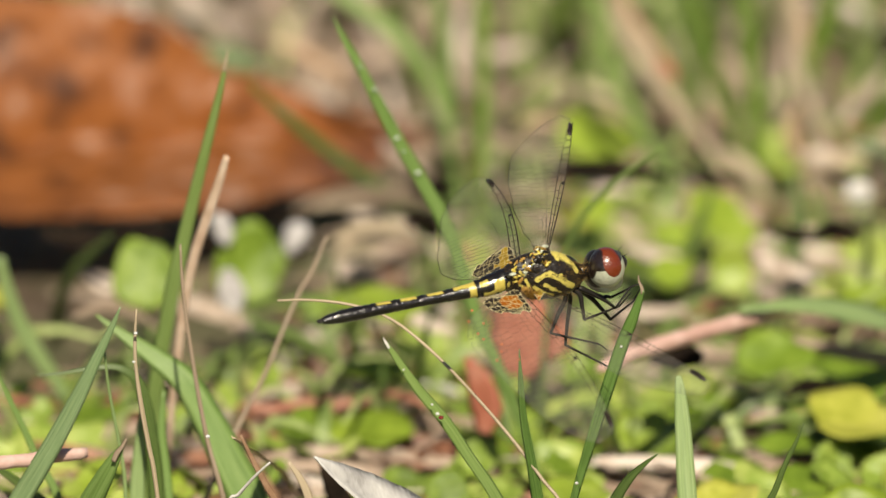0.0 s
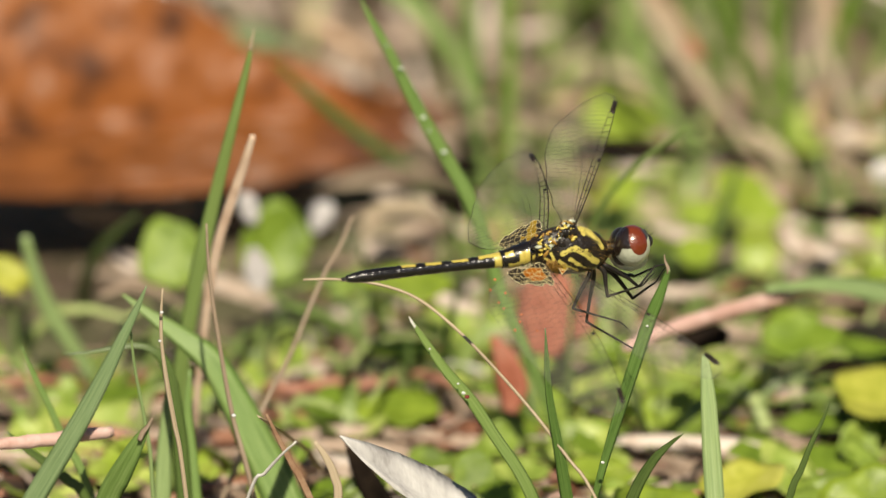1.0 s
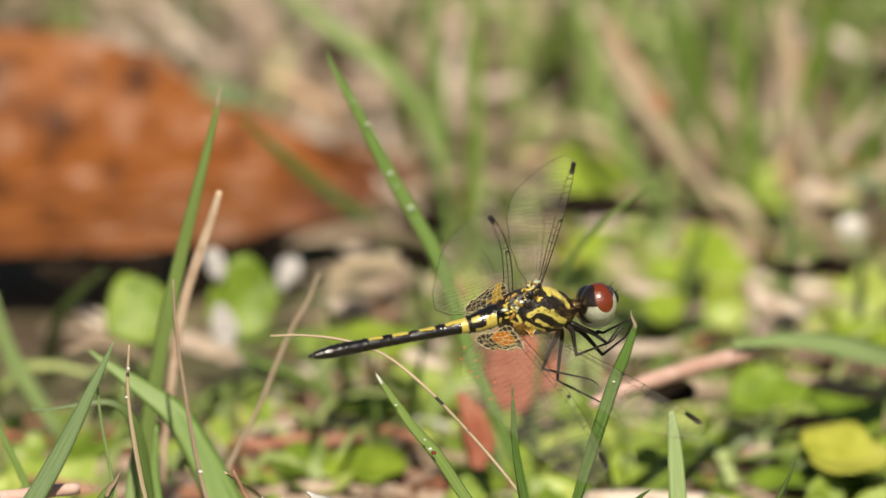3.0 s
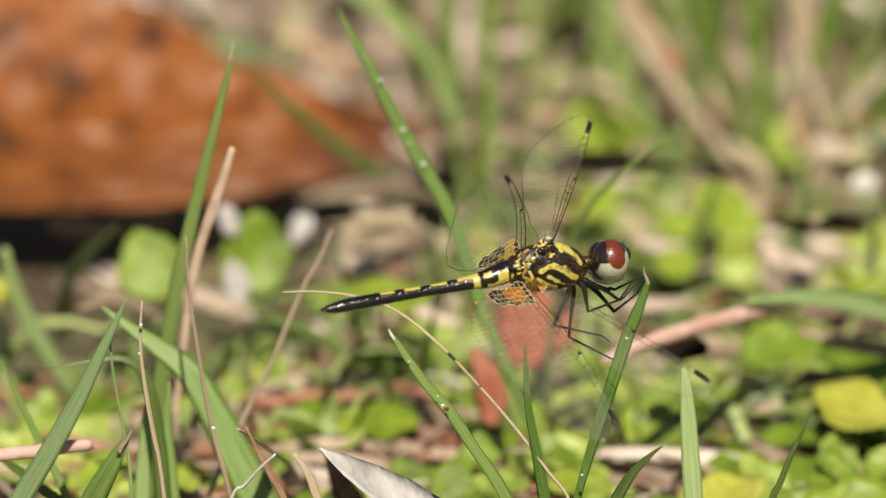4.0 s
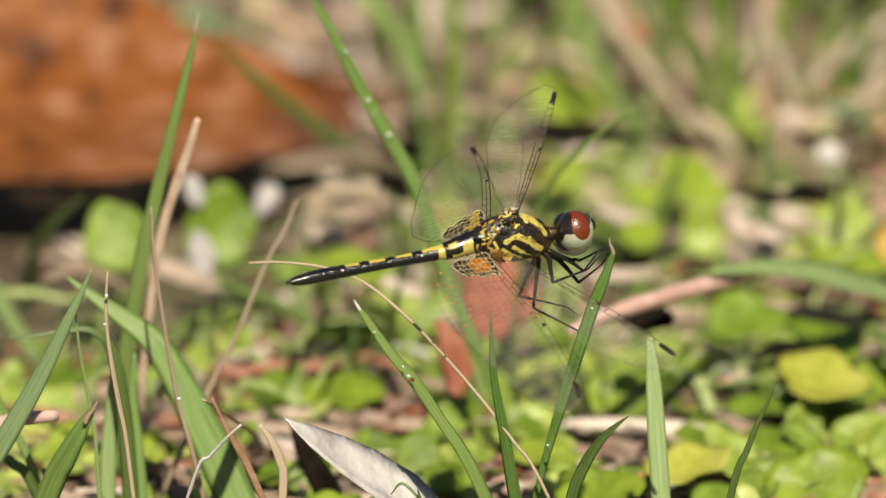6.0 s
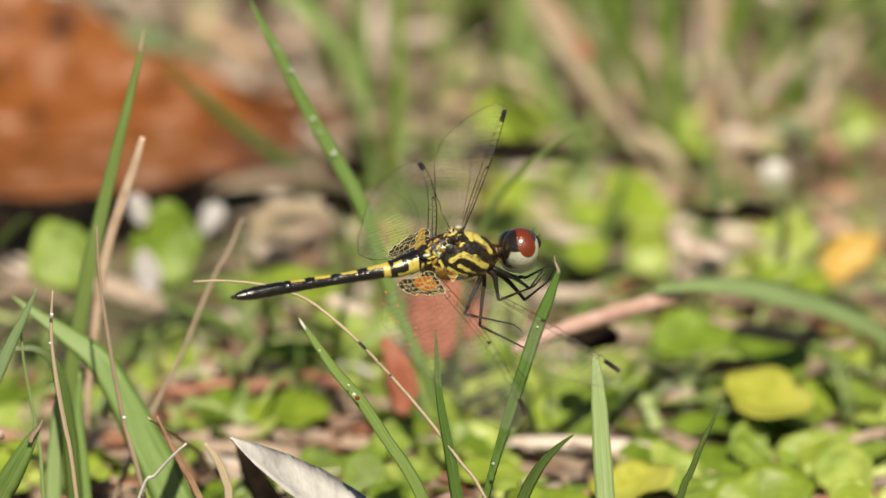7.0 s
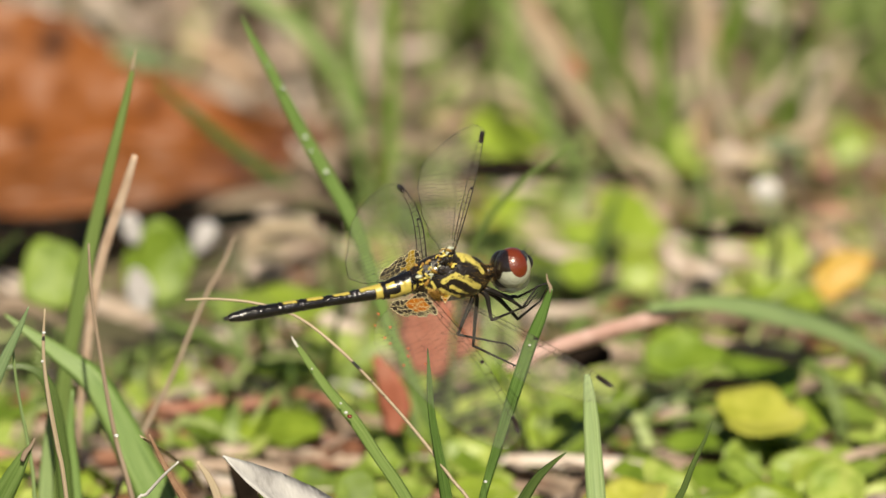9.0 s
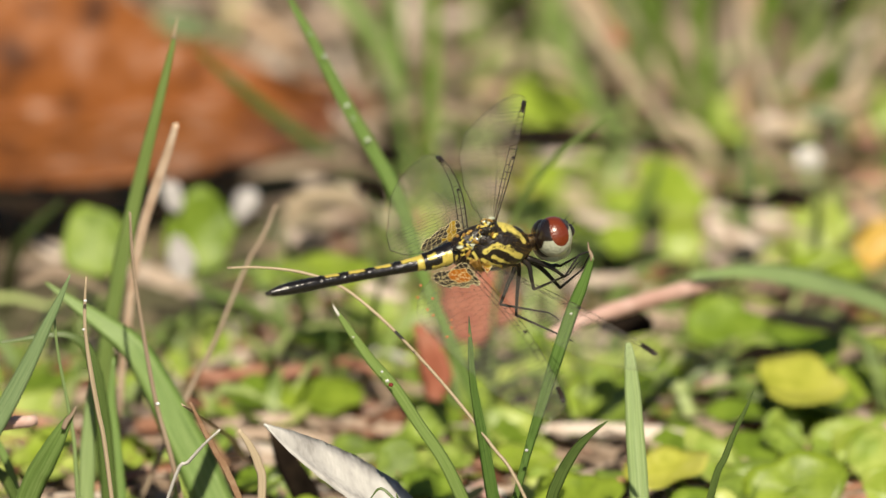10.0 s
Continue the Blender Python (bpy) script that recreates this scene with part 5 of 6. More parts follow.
round_leaf((31.7, 39.8, 5.0), 5.6, 16, 61, YELLOW_LEAF, YELLOWED, 103, 0.17, 0.97, 0.14)
round_leaf((46.9, 41.1, 2.8), 6.2, 37, 128, CLOVER, LIME, 104, 0.08, 1.15, 0.05)
round_leaf((55.3, 60.6, 2.8), 4.0, 60, 195, CLOVER, LIME, 105, 0.12, 1.07, 0.08)
round_leaf((21.2, 36.2, 2.8), 5.7, 19, 262, CLOVER, LIME, 106, 0.16, 1.00, 0.11)
round_leaf((34.8, 29.7, 2.8), 4.4, 20, 329, GREEN_LEAF, BRIGHT, 107, 0.07, 1.18, 0.14)
round_leaf((24.1, 79.8, 2.8), 4.3, 42, 36, CLOVER, LIME, 108, 0.11, 1.10, 0.05)
round_leaf((33.9, 61.5, 2.8), 5.2, 7, 103, GREEN_LEAF, BRIGHT, 109, 0.14, 1.02, 0.08)
round_leaf((15.5, 54.9, 2.8), 5.2, 3, 170, CLOVER, LIME, 110, 0.06, 0.95, 0.11)
round_leaf((14.3, 66.8, 2.8), 3.7, 14, 237, GREEN_LEAF, BRIGHT, 111, 0.10, 1.12, 0.14)
round_leaf((30.4, 88.2, 2.8), 4.3, 10, 304, GREEN_LEAF, BRIGHT, 112, 0.13, 1.05, 0.05)
round_leaf((41.7, 56.9, 2.8), 5.3, 9, 11, GREEN_LEAF, BRIGHT, 113, 0.17, 0.97, 0.08)
round_leaf((0.6, 50.7, 2.8), 3.7, 58, 78, GREEN_LEAF, BRIGHT, 114, 0.08, 1.15, 0.11)
round_leaf((4.2, 43.8, 2.8), 3.4, 25, 145, GREEN_LEAF, BRIGHT, 115, 0.12, 1.07, 0.14)
round_leaf((-9.3, 31.4, 2.8), 4.1, 15, 212, CLOVER, LIME, 116, 0.16, 1.00, 0.05)
round_leaf((-2.7, 28.9, 2.8), 3.5, 16, 279, GREEN_LEAF, BRIGHT, 117, 0.07, 1.18, 0.08)
round_leaf((-8.9, 82.6, 2.8), 5.3, 5, 346, CLOVER, BRIGHT, 118, 0.11, 1.10, 0.11)
round_leaf((-23.8, 120.0, 13.6), 5.8, 60, 53, GREEN_LEAF, BRIGHT, 119, 0.14, 1.02, 0.14)
round_leaf((-7.9, 98.0, 14.3), 7.1, 1, 120, CLOVER, LIME, 120, 0.06, 0.95, 0.05)
round_leaf((-8.0, 105.3, 4.0), 5.2, 4, 187, CLOVER, BRIGHT, 121, 0.10, 1.12, 0.08)
round_leaf((50.9, 74.9, 2.8), 4.9, 5, 254, CLOVER, BRIGHT, 122, 0.13, 1.05, 0.11)
round_leaf((54.7, 88.1, 2.8), 4.3, 15, 321, CLOVER, LIME, 123, 0.17, 0.97, 0.14)
round_leaf((41.5, 75.0, 2.8), 4.3, 5, 28, GREEN_LEAF, BRIGHT, 124, 0.08, 1.15, 0.05)
round_leaf((59.0, 105.0, 4.0), 3.7, 22, 95, CLOVER, BRIGHT, 125, 0.12, 1.07, 0.08)
round_leaf((57.3, 39.1, 2.8), 3.8, 60, 162, CLOVER, LIME, 126, 0.16, 1.00, 0.11)
round_leaf((19.9, 209.3, 8.5), 5.5, 22, 229, CLOVER, LIME, 127, 0.07, 1.18, 0.14)
round_leaf((34.6, 164.4, 8.5), 5.5, 31, 296, CLOVER, LIME, 128, 0.11, 1.10, 0.05)
round_leaf((35.5, 140.0, 8.5), 3.7, 60, 3, CLOVER, LIME, 129, 0.14, 1.02, 0.08)
round_leaf((28.1, 137.7, 8.5), 3.4, 24, 70, CLOVER, LIME, 130, 0.06, 0.95, 0.11)
round_leaf((52.5, 142.8, 8.5), 4.5, 60, 137, CLOVER, LIME, 131, 0.10, 1.12, 0.14)
round_leaf((53.0, 120.7, 8.5), 5.0, 10, 204, CLOVER, LIME, 132, 0.13, 1.05, 0.05)
round_leaf((17.3, 169.2, 8.5), 4.3, 22, 271, YELLOW_LEAF, YELLOWED, 133, 0.17, 0.97, 0.08)
round_leaf((42.5, 199.9, 8.5), 4.1, 40, 338, CLOVER, LIME, 134, 0.08, 1.15, 0.11)
round_leaf((62.6, 206.0, 8.5), 3.9, 60, 45, CLOVER, LIME, 135, 0.12, 1.07, 0.14)
round_leaf((-17.0, 83.1, 2.8), 4.6, 7, 112, GREEN_LEAF, BRIGHT, 136, 0.16, 1.00, 0.05)
round_leaf((-33.3, 57.2, 2.8), 4.0, 11, 179, CLOVER, BRIGHT, 137, 0.07, 1.18, 0.08)
round_leaf((-42.1, 88.5, 2.8), 4.9, 5, 246, GREEN_LEAF, BRIGHT, 138, 0.11, 1.10, 0.11)
round_leaf((-41.3, 57.2, 2.8), 4.5, 5, 313, CLOVER, BRIGHT, 139, 0.14, 1.02, 0.14)
round_leaf((-16.6, 46.9, 2.8), 3.2, 13, 20, GREEN_LEAF, BRIGHT, 140, 0.06, 0.95, 0.05)
round_leaf((5.3, 75.1, 2.8), 3.8, 8, 87, GREEN_LEAF, BRIGHT, 141, 0.10, 1.12, 0.08)
round_leaf((17.0, 105.2, 4.0), 3.8, 8, 154, GREEN_LEAF, BRIGHT, 142, 0.13, 1.05, 0.11)
round_leaf((59.8, 128.0, 10.6), 3.4, 50, 30, ORANGE_YELLOW, 'orange-yellow withered round leaf', 99, 0.2, 1.3, 0.05)


# bleached scraps that shine in the sun; one white ball stands in for a glint
def scrap(spot, radii, lean):
    mat = WHITE_BIT if spot[1] < 190 and spot[0] < 0 or spot[0] > 40 else PALE_BIT
    v, f = ball(radii, (0, 0, 0), 14, 10, lambda p: p * (1 + 0.4 * noise.noise(p * 0.7 + Vector(spot))))
    ob = tagged(new("pale_spot", mesh_of("pale_spot", v, f, [mat])), "whitish spot in the litter, plant scrap or painted glint", "plant scrap", "bleached plant scraps in the litter")
    ob.matrix_basis = Matrix.Translation(Vector(spot) * MM) @ Euler((radians(lean), radians(lean * 0.7), 0)).to_matrix().to_4x4()


for spot, radii, lean in [((-15.6, 235.3, 7.0), (2.2, 1.6, 2.0), 20),
                          # first on this line: a blurred glint, put in as a white ball
                          ((51.2, 145.8, 17.0), (1.6, 1.0, 1.6), 10), ((3.1, 263.5, 7.0), (2.2, 1.4, 2.0), 30), ((-40.5, 288.0, 4.0), (1.6, 1.2, 2.0), 40), ((29.8, 208.3, 2.0), (2.2, 1.0, 1.0), 15),
                          ((45.1, 153.6, 4.0), (1.8, 1.2, 0.9), 12), ((-0.3, 106.1, 2.0), (2.4, 0.8, 0.7), 25)]:
    scrap(spot, radii, lean)


# ---- the rest of the lawn ----
def patch(name, label, category, pieces, mat, single):
    """A patch of many pieces: those at its front edge are parts of their own, the rest is one part."""
    if not single:
        v, f = joined(pieces)
        tagged(new(name, mesh_of(name, v, f, [mat])), label, category, kind="stuff")
        return
    whole = tagged(new(name), label, category)
    pieces.sort(key=lambda piece: piece[0][0][1])
    kind, count = single
    for v, f in pieces[:count]:
        part(kind, mesh_of(kind, v, f, [mat]), whole)
    v, f = joined(pieces[count:])
    tagged(part("further_" + name, mesh_of(name, v, f, [mat]), whole), kind="stuff")


def meadow(name, label, category, count, mat, tall, wide, lean, seed, flat=False, area=(-130, 130, -70, 330), keep=None, raised=0.2, single=None):
    rnd = random.Random(seed)
    pieces = []
    while len(pieces) < count:
        x, y = rnd.uniform(area[0], area[1]), rnd.uniform(area[2], area[3])
        if keep and not keep(x, y):
            continue
        z = bumps(x, y)
        length, a, w = rnd.uniform(*tall), rnd.uniform(0, 2 * math.pi), rnd.uniform(*wide)
        tip = rnd.uniform(*lean)
        out = Vector((math.cos(a), math.sin(a), 0))
        if flat:
            rise = rnd.uniform(-0.02, 0.3)
            p0 = Vector((x, y, z + raised + rnd.uniform(0, 2)))
            line = [p0, p0 + (out + Vector((0, 0, rise))) * length * 0.5, p0 + (out + Vector((rnd.uniform(-0.25, 0.25), rnd.uniform(-0.25, 0.25), rise * 0.4))) * length]
        else:
            p0 = Vector((x, y, z - 0.5))
            line = [p0, p0 + out * length * tip * 0.3 + Vector((0, 0, length * 0.55)), p0 + out * length * tip + Vector((0, 0, length * (1 - tip * 0.5)))]
        pieces.append(ribbon(line, [w, w * 0.9, w * 0.12], 3, 0.25, 0.14, (rnd.uniform(-1, 1), -1, rnd.uniform(0.2, 1)), rnd.uniform(-60, 60)))
    patch(name, label, category, pieces, mat, single)


def clump_leaves(name, label, count, mat, sizes, seed, area, keep=None):
    rnd = random.Random(seed)
    pieces = []
    while len(pieces) < count:
        x, y = rnd.uniform(area[0], area[1]), rnd.uniform(area[2], area[3])
        if keep and not keep(x, y):
            continue
        r = rnd.uniform(*sizes)
        m = Matrix.Translation((x, y, bumps(x, y) + rnd.uniform(0.8, 5.0))) @ pose(0, 0, 0, rnd.uniform(-15, 45), rnd.uniform(-30, 30)) @ pose(0, 0, 0, 0, 0, rnd.uniform(0, 360))
        pieces.append(turned(heart_leaf(r, rnd.uniform(0.05, 0.45), 0.3, rnd.randrange(999), rnd.uniform(0.7, 1.7)), m))
    patch(name, label, "ground cover", pieces, mat, ("leaf", 260))


def variant(mat, name, spread, boost):
    """The same plant in a patch: each piece differs a little."""
    return material(name, [tuple(c * boost for c in s) for s in mat], 300, 0.45, 0.3, 0.15, spread, island=True)


PATCH_GREEN = variant([(0.05, 0.08, 0.018), (0.24, 0.33, 0.085), (0.50, 0.58, 0.24)], "patch_grass", 0.5, 1.0)
PATCH_TAN = variant([(0.10, 0.065, 0.045), (0.40, 0.29, 0.21), (0.62, 0.49, 0.39), (0.80, 0.69, 0.60)], "patch_straw", 0.7, 1.0)
PATCH_BROWN = variant([(0.14, 0.06, 0.035), (0.38, 0.17, 0.10), (0.58, 0.32, 0.22)], "patch_brown", 0.6, 1.0)
PATCH_DARK = variant([(0.010, 0.007, 0.005), (0.03, 0.02, 0.014), (0.09, 0.055, 0.035)], "patch_gap", 0.5, 1.0)
PATCH_LEAF = variant([(0.09, 0.14, 0.02), (0.25, 0.35, 0.05), (0.48, 0.55, 0.14)], "patch_leaf", 0.5, 1.0)


def off_leaf(x, y):
    """Not under the dead leaf."""
    return not (x < 8 and 112 < y < 248 and x < 8 - abs(y - 212) * 0.35)


meadow("straw_litter", "tangled dry tan grass litter on the soil", "litter", 1900, PATCH_TAN, (10, 36), (0.8, 3.0), (0, 1), 11, True, (-130, 130, -60, 484), off_leaf)
meadow("top_litter", "dry straws lying over the low leaves", "litter", 900, PATCH_TAN, (5, 20), (0.6, 2.6), (0, 1), 21, True, (-75, 105, 46, 224), off_leaf, 0.8, ("straw", 240))
meadow("brown_litter", "reddish brown bits of dead stem in the litter", "litter", 820, PATCH_BROWN, (5, 22), (0.5, 2.0), (0, 1), 22, True, (-80, 105, 44, 254), off_leaf, 0.8, ("stem_bit", 150))
# near-black bits that put the shade of gaps into the litter
meadow("decayed_litter", "dark bits of leaf in the litter, standing in for shaded gaps", "litter", 520, PATCH_DARK, (5, 18), (1.8, 5.0), (0, 1), 23, True, (-85, 110, 44, 420), off_leaf, 0.6)
meadow("grass_patch", "loose green grass blades of the lawn", "grass", 420, PATCH_GREEN, (16, 48), (1.2, 2.8), (0.2, 0.8), 12, False, (-130, 130, 259, 544))
meadow("thick_grass", "dense green grass blades at the back", "grass", 370, PATCH_GREEN, (16, 46), (1.2, 3.0), (0.3, 1.0), 18, False, (8, 125, 249, 404))
meadow("low_grass", "short green grass among the litter", "grass", 270, PATCH_GREEN, (9, 22), (0.8, 2.1), (0.5, 1.1), 13, False, (-100, 105, 74, 249), off_leaf, 0.2, ("blade", 240))
meadow("dry_grass_patch", "dry tan grass blades standing in the lawn", "grass", 680, PATCH_TAN, (14, 40), (1.0, 3.0), (0.5, 1.2), 14, False, (-130, 130, 249, 504))
clump_leaves("ground_cover", "low round green leaves covering the ground", 430, PATCH_LEAF, (1.3, 3.2), 15, (-78, 105, 44, 214), lambda x, y: off_leaf(x, y) and noise.noise((x * 0.04, y * 0.05, 7)) > -0.3)
clump_leaves("leafy_patch", "crowded bright green leaves low on the ground", 190, PATCH_LEAF, (1.8, 3.6), 25, (-2, 76, 38, 118), None)


def ragged(x, y):
    """Round the middle patch, thinning out unevenly; the camera's line of sight stays free."""
    near = abs(x) < 120 and -60 < y < 480 or abs(x) < 140 and y < 0
    return not near and (x / 900) ** 2 + ((y - 150) / 950) ** 2 < 0.45 + 0.9 * noise.noise((x * 0.006, y * 0.006, 3)) + 0.5 * noise.noise((x * 0.05, y * 0.05, 8))


meadow("outer_litter", "dry tan grass litter further out", "litter", 1500, PATCH_TAN, (25, 80), (1.5, 4), (0, 1), 16, True, (-900, 900, -800, 1100), ragged)
meadow("outer_grass", "green lawn grass further out", "grass", 4500, PATCH_GREEN, (22, 60), (2, 5), (0.2, 0.9), 17, False, (-900, 900, -750, 1100), ragged)


# ---- the dragonfly: x forward, y to its left, z up ----
dragonfly = tagged(new("dragonfly"), "yellow and black dragonfly with clear wings on a grass tip", "dragonfly")


def near_line(p, a, b):
    """Distance in the side view from p to the stroke a to b."""
    ax, az, bx, bz = a[0], a[2], b[0], b[2]
    dx, dz = bx - ax, bz - az
    t = max(0, min(1, ((p.x - ax) * dx + (p.z - az) * dz) / (dx * dx + dz * dz + 1e-9)))
    return math.hypot(p.x - ax - t * dx, p.z - az - t * dz)


def stroked(verts, strokes):
    """How deep each point lies inside the nearest stroke (points, half width) in the side view."""
    out = []
    for p in verts:
        best = -1.0
        for *line, r in strokes:
            r *= 0.86
            for a, b in zip(line, line[1:]):
                best = max(best, r - near_line(p, a, b))
        out.append(best + 0.13 * noise.noise(p * 2.2) + 0.09 * noise.noise(p * 5))
    return out


def build_thorax():
    mid = Vector((1.66, 0.00, -0.74))

    def shape(v):
        v = Vector((v.x, v.y * (1 - 0.10 * v.z / 3), v.z))
        v.x -= 0.20 * v.z
        v.z -= 0.05 * v.x + 0.012 * v.x * v.x
        return v * (1 + 0.035 * noise.noise(v * 0.9))

    v, f = ball((4.9, 2.35, 2.9), mid, 110, 88, shape)
    strokes = [((3.01, -1.90, 1.94), (3.60, -1.90, 1.62), (4.36, -1.90, 1.06), (5.05, -1.90, 0.30), (5.45, -1.90, -0.45), 0.23), ((3.05, -1.9, 1.85), (3.25, -1.9, 1.45), 0.20), ((0.44, -2.30, 0.10), (1.20, -2.30, 0.42), (1.98, -2.30, 0.45), 0.30),
               ((1.98, -2.30, 0.45), (3.32, -2.30, -0.45), (4.65, -2.00, -1.75), 0.36), ((2.60, -2.30, 0.10), (3.30, -2.30, 0.05), 0.14), ((3.40, -2.30, -0.95), (4.60, -2.30, -2.10), 0.16),
               ((1.26, -2.30, -0.62), (2.30, -2.30, -1.50), 0.24), ((0.05, -2.20, -0.80), (0.90, -2.20, -1.62), (2.10, -2.00, -2.36), 0.30), ((2.60, -2.1, -1.75), (3.30, -2.1, -2.25), 0.14),
               ((2.40, -1.20, 2.74), (3.06, -1.40, 2.34), 0.12), ((-0.87, -2.00, 0.18), (-0.55, -2.00, -0.57), 0.16), ((-1.55, -2.00, -0.30), (-0.60, -2.00, -1.10), 0.16)]
    dark = [((2.20, -2.3, 0.40), (4.30, -2.3, -1.15), 0.055), ((2.60, -2.3, 0.42), (4.75, -2.3, -1.30), 0.045), ((1.90, -2.3, 0.15), (3.80, -2.3, -1.35), 0.05), ((0.70, -2.3, 0.16), (1.80, -2.3, 0.45), 0.04), ((3.50, -1.9, 1.60), (5.20, -1.9, 0.0), 0.035)]
    me = pattern(pattern(mesh_of("thorax", v, f, [DOWNY]), "yellow", stroked(v, strokes)), "streak", stroked(v, dark))
    body = part("thorax", me, dragonfly, "dark brown thorax with yellow side stripes")
    # ridged wing bases and back plates
    rnd = random.Random(4)
    near, far = Vector((-2.10, -1.75, 0.70)), Vector((2.10, -1.55, 2.30))
    shades = (BLACK_SHELL, YELLOW_SHELL, BLACK_SHELL, GOLD_HAIR, BLACK_SHELL, EYE_PALE, YELLOW_SHELL, BLACK_SHELL, GOLD_HAIR)
    for i in range(170):
        k, depth = rnd.random(), rnd.uniform(-0.25, 2.4)
        p = near.lerp(far, k) + Vector((0, depth * 0.9, 0.35 * math.sin(depth * 1.2) + rnd.uniform(-1.1, 0.45)))
        size = rnd.uniform(0.08, 0.24)
        v, f = ball((size * rnd.uniform(1.2, 3.0), size, size * rnd.uniform(0.6, 1.1)), (0, 0, 0), 10, 7)
        v, f = turned((v, f), Matrix.Translation(p) @ pose(0, 0, 0, rnd.uniform(-30, 30), rnd.uniform(-75, 75)))
        part("wing_base_plate", mesh_of("wing_base_plate", v, f, [shades[i % 9]]), body)
    for i in range(26):
        p = near.lerp(far, rnd.uniform(0.1, 1.0)) + Vector((0, rnd.uniform(-0.1, 1.2), rnd.uniform(-0.6, 0.1)))
        q = p + Vector((rnd.uniform(-0.5, 0.5), rnd.uniform(-0.2, 0.5), rnd.uniform(0.4, 1.0)))
        v, f = tube([p, p.lerp(q, 0.5) + Vector((0.1, -0.08, 0)), q], [0.10, 0.08, 0.04], 6, 3)
        part("wing_strut", mesh_of("wing_strut", v, f, [(BLACK_SHELL, YELLOW_SHELL, BLACK_SHELL, EYE_PALE)[i % 4]]), body)
    v, f = ball((0.85, 0.5, 0.30), (-2.20, -1.20, 0.98), 14, 10)
    part("wing_base_plate", mesh_of("wing_base_plate", v, f, [BLACK_SHELL]), body)
    # grey highlight of the black plate, put on as a small pale piece
    v, f = ball((0.42, 0.3, 0.18), (-2.25, -1.55, 1.12), 12, 8)
    part("wing_base_plate", mesh_of("wing_base_plate", v, f, [EYE_PALE]), body)
    # golden tufts under the hind wing base
    hairs = []
    for _ in range(150):
        p = Vector((rnd.uniform(-1.5, 0.5), rnd.uniform(-2.1, -1.7), rnd.uniform(-1.3, -0.4)))
        hairs.append(tube([p, p + Vector((rnd.uniform(-0.2, 0.3), -0.25, -0.7)), p + Vector((rnd.uniform(-0.3, 0.7), -0.2, -rnd.uniform(1.0, 2.0)))], [0.05, 0.035, 0.01], 3, straight=True))
    v, f = joined(hairs)
    part("golden_tuft", mesh_of("golden_tuft", v, f, [GOLD_HAIR]), body, "golden brown hair tuft")
    # fine hairs on the back and flanks
    hairs = []
    for _ in range(300):
        a, b = rnd.uniform(0.2, 2.7), rnd.uniform(-2.9, 0.6)
        n = Vector((math.cos(a), math.sin(a) * math.sin(b), math.sin(a) * math.cos(b)))
        p = mid + Vector((n.x * 4.8 - 0.20 * n.z * 2.9, n.y * 2.3, n.z * 2.85))
        hairs.append(tube([p, p + n * rnd.uniform(0.4, 0.9) + Vector((0.2, 0, -0.1))], [0.014, 0.005], 3, straight=True))
    v, f = joined(hairs)
    part("thorax_hair", mesh_of("thorax_hair", v, f, [GOLD_HAIR]), body, "fine pale hairs")
    return body


def build_head():
    core = Vector((8.15, 0.00, -1.41))
    v, f = ball((1.5, 1.9, 2.3), core, 24, 18)
    head = part("head", mesh_of("head", v, f, [BLACK_SHELL]), dragonfly, "black back of the head")
    v, f = tube([(6.07, 0.00, -1.33), (7.01, 0.00, -1.39), (7.82, 0.00, -1.42)], [1.0, 0.7, 0.9], 12, 3)
    part("neck", mesh_of("neck", v, f, [BLACK_SHELL]), head)
    for side in (-1, 1):
        first = Vector((8.96, -1.00, -0.85))
        centre = first + (Vector((0, 2.0, -1.7)) if side > 0 else Vector())
        v, f = ball((2.1, 2.2, 2.38), centre, 48, 36)
        red, rear = Vector((9.08, -2.90, 0.48)) - first + centre, (7.56, -2.60, -0.12)[0]
        reds, pales = [], []
        for p in v:
            q = Vector(((p.x - red.x - 0.14 + 0.12 * (p.z - red.z)) / 1.06, 0, (p.z - red.z + 0.08) / 1.3))
            reds.append((1 - q.length) * 1.3)
            pales.append(min(red.z - 0.35 - p.z + 0.2 * (p.x - red.x), p.x - rear + 0.25 * (red.z - p.z)))
        me = pattern(pattern(mesh_of("compound_eye", v, f, [EYE_SHELL]), "red", reds), "pale", pales)
        part("compound_eye", me, head, "dark red eye, pale grey below")
    for name, spot, radii, mat in [("face", (9.80, 0.00, -3.06), (1.4, 1.5, 1.4), EYE_PALE), ("frons", (11.05, 0.00, -1.15), (0.7, 1.0, 0.8), BLACK_SHELL), ("upper_lip", (10.62, 0.00, -2.33), (0.7, 1.1, 0.8), EYE_PALE),
                                   ("jaw", (9.12, 0.00, -3.81), (1.2, 1.2, 0.7), EYE_PALE), ("vertex", (10.52, 0.00, -0.13), (0.6, 0.7, 0.5), BLACK_SHELL), ("occiput", (8.82, -0.30, 0.65), (0.5, 0.4, 0.3), YELLOW_SHELL)]:
        v, f = ball(radii, spot, 18, 12)
        part(name, mesh_of(name, v, f, [mat]), head)
    for side in (-1, 1):
        a = Vector((10.96, -0.70, -0.04))
        a.y *= -side
        v, f = tube([a, a + Vector((0.5, 0.15 * side, 0.3)), a + Vector((0.8, 0.2 * side, 0.7))], [0.05, 0.03, 0.012], 5, 3)
        part("antenna", mesh_of("antenna", v, f, [LEG_BLACK]), head)


AB_ROOT = Vector((-2.48, 0.00, -0.28))
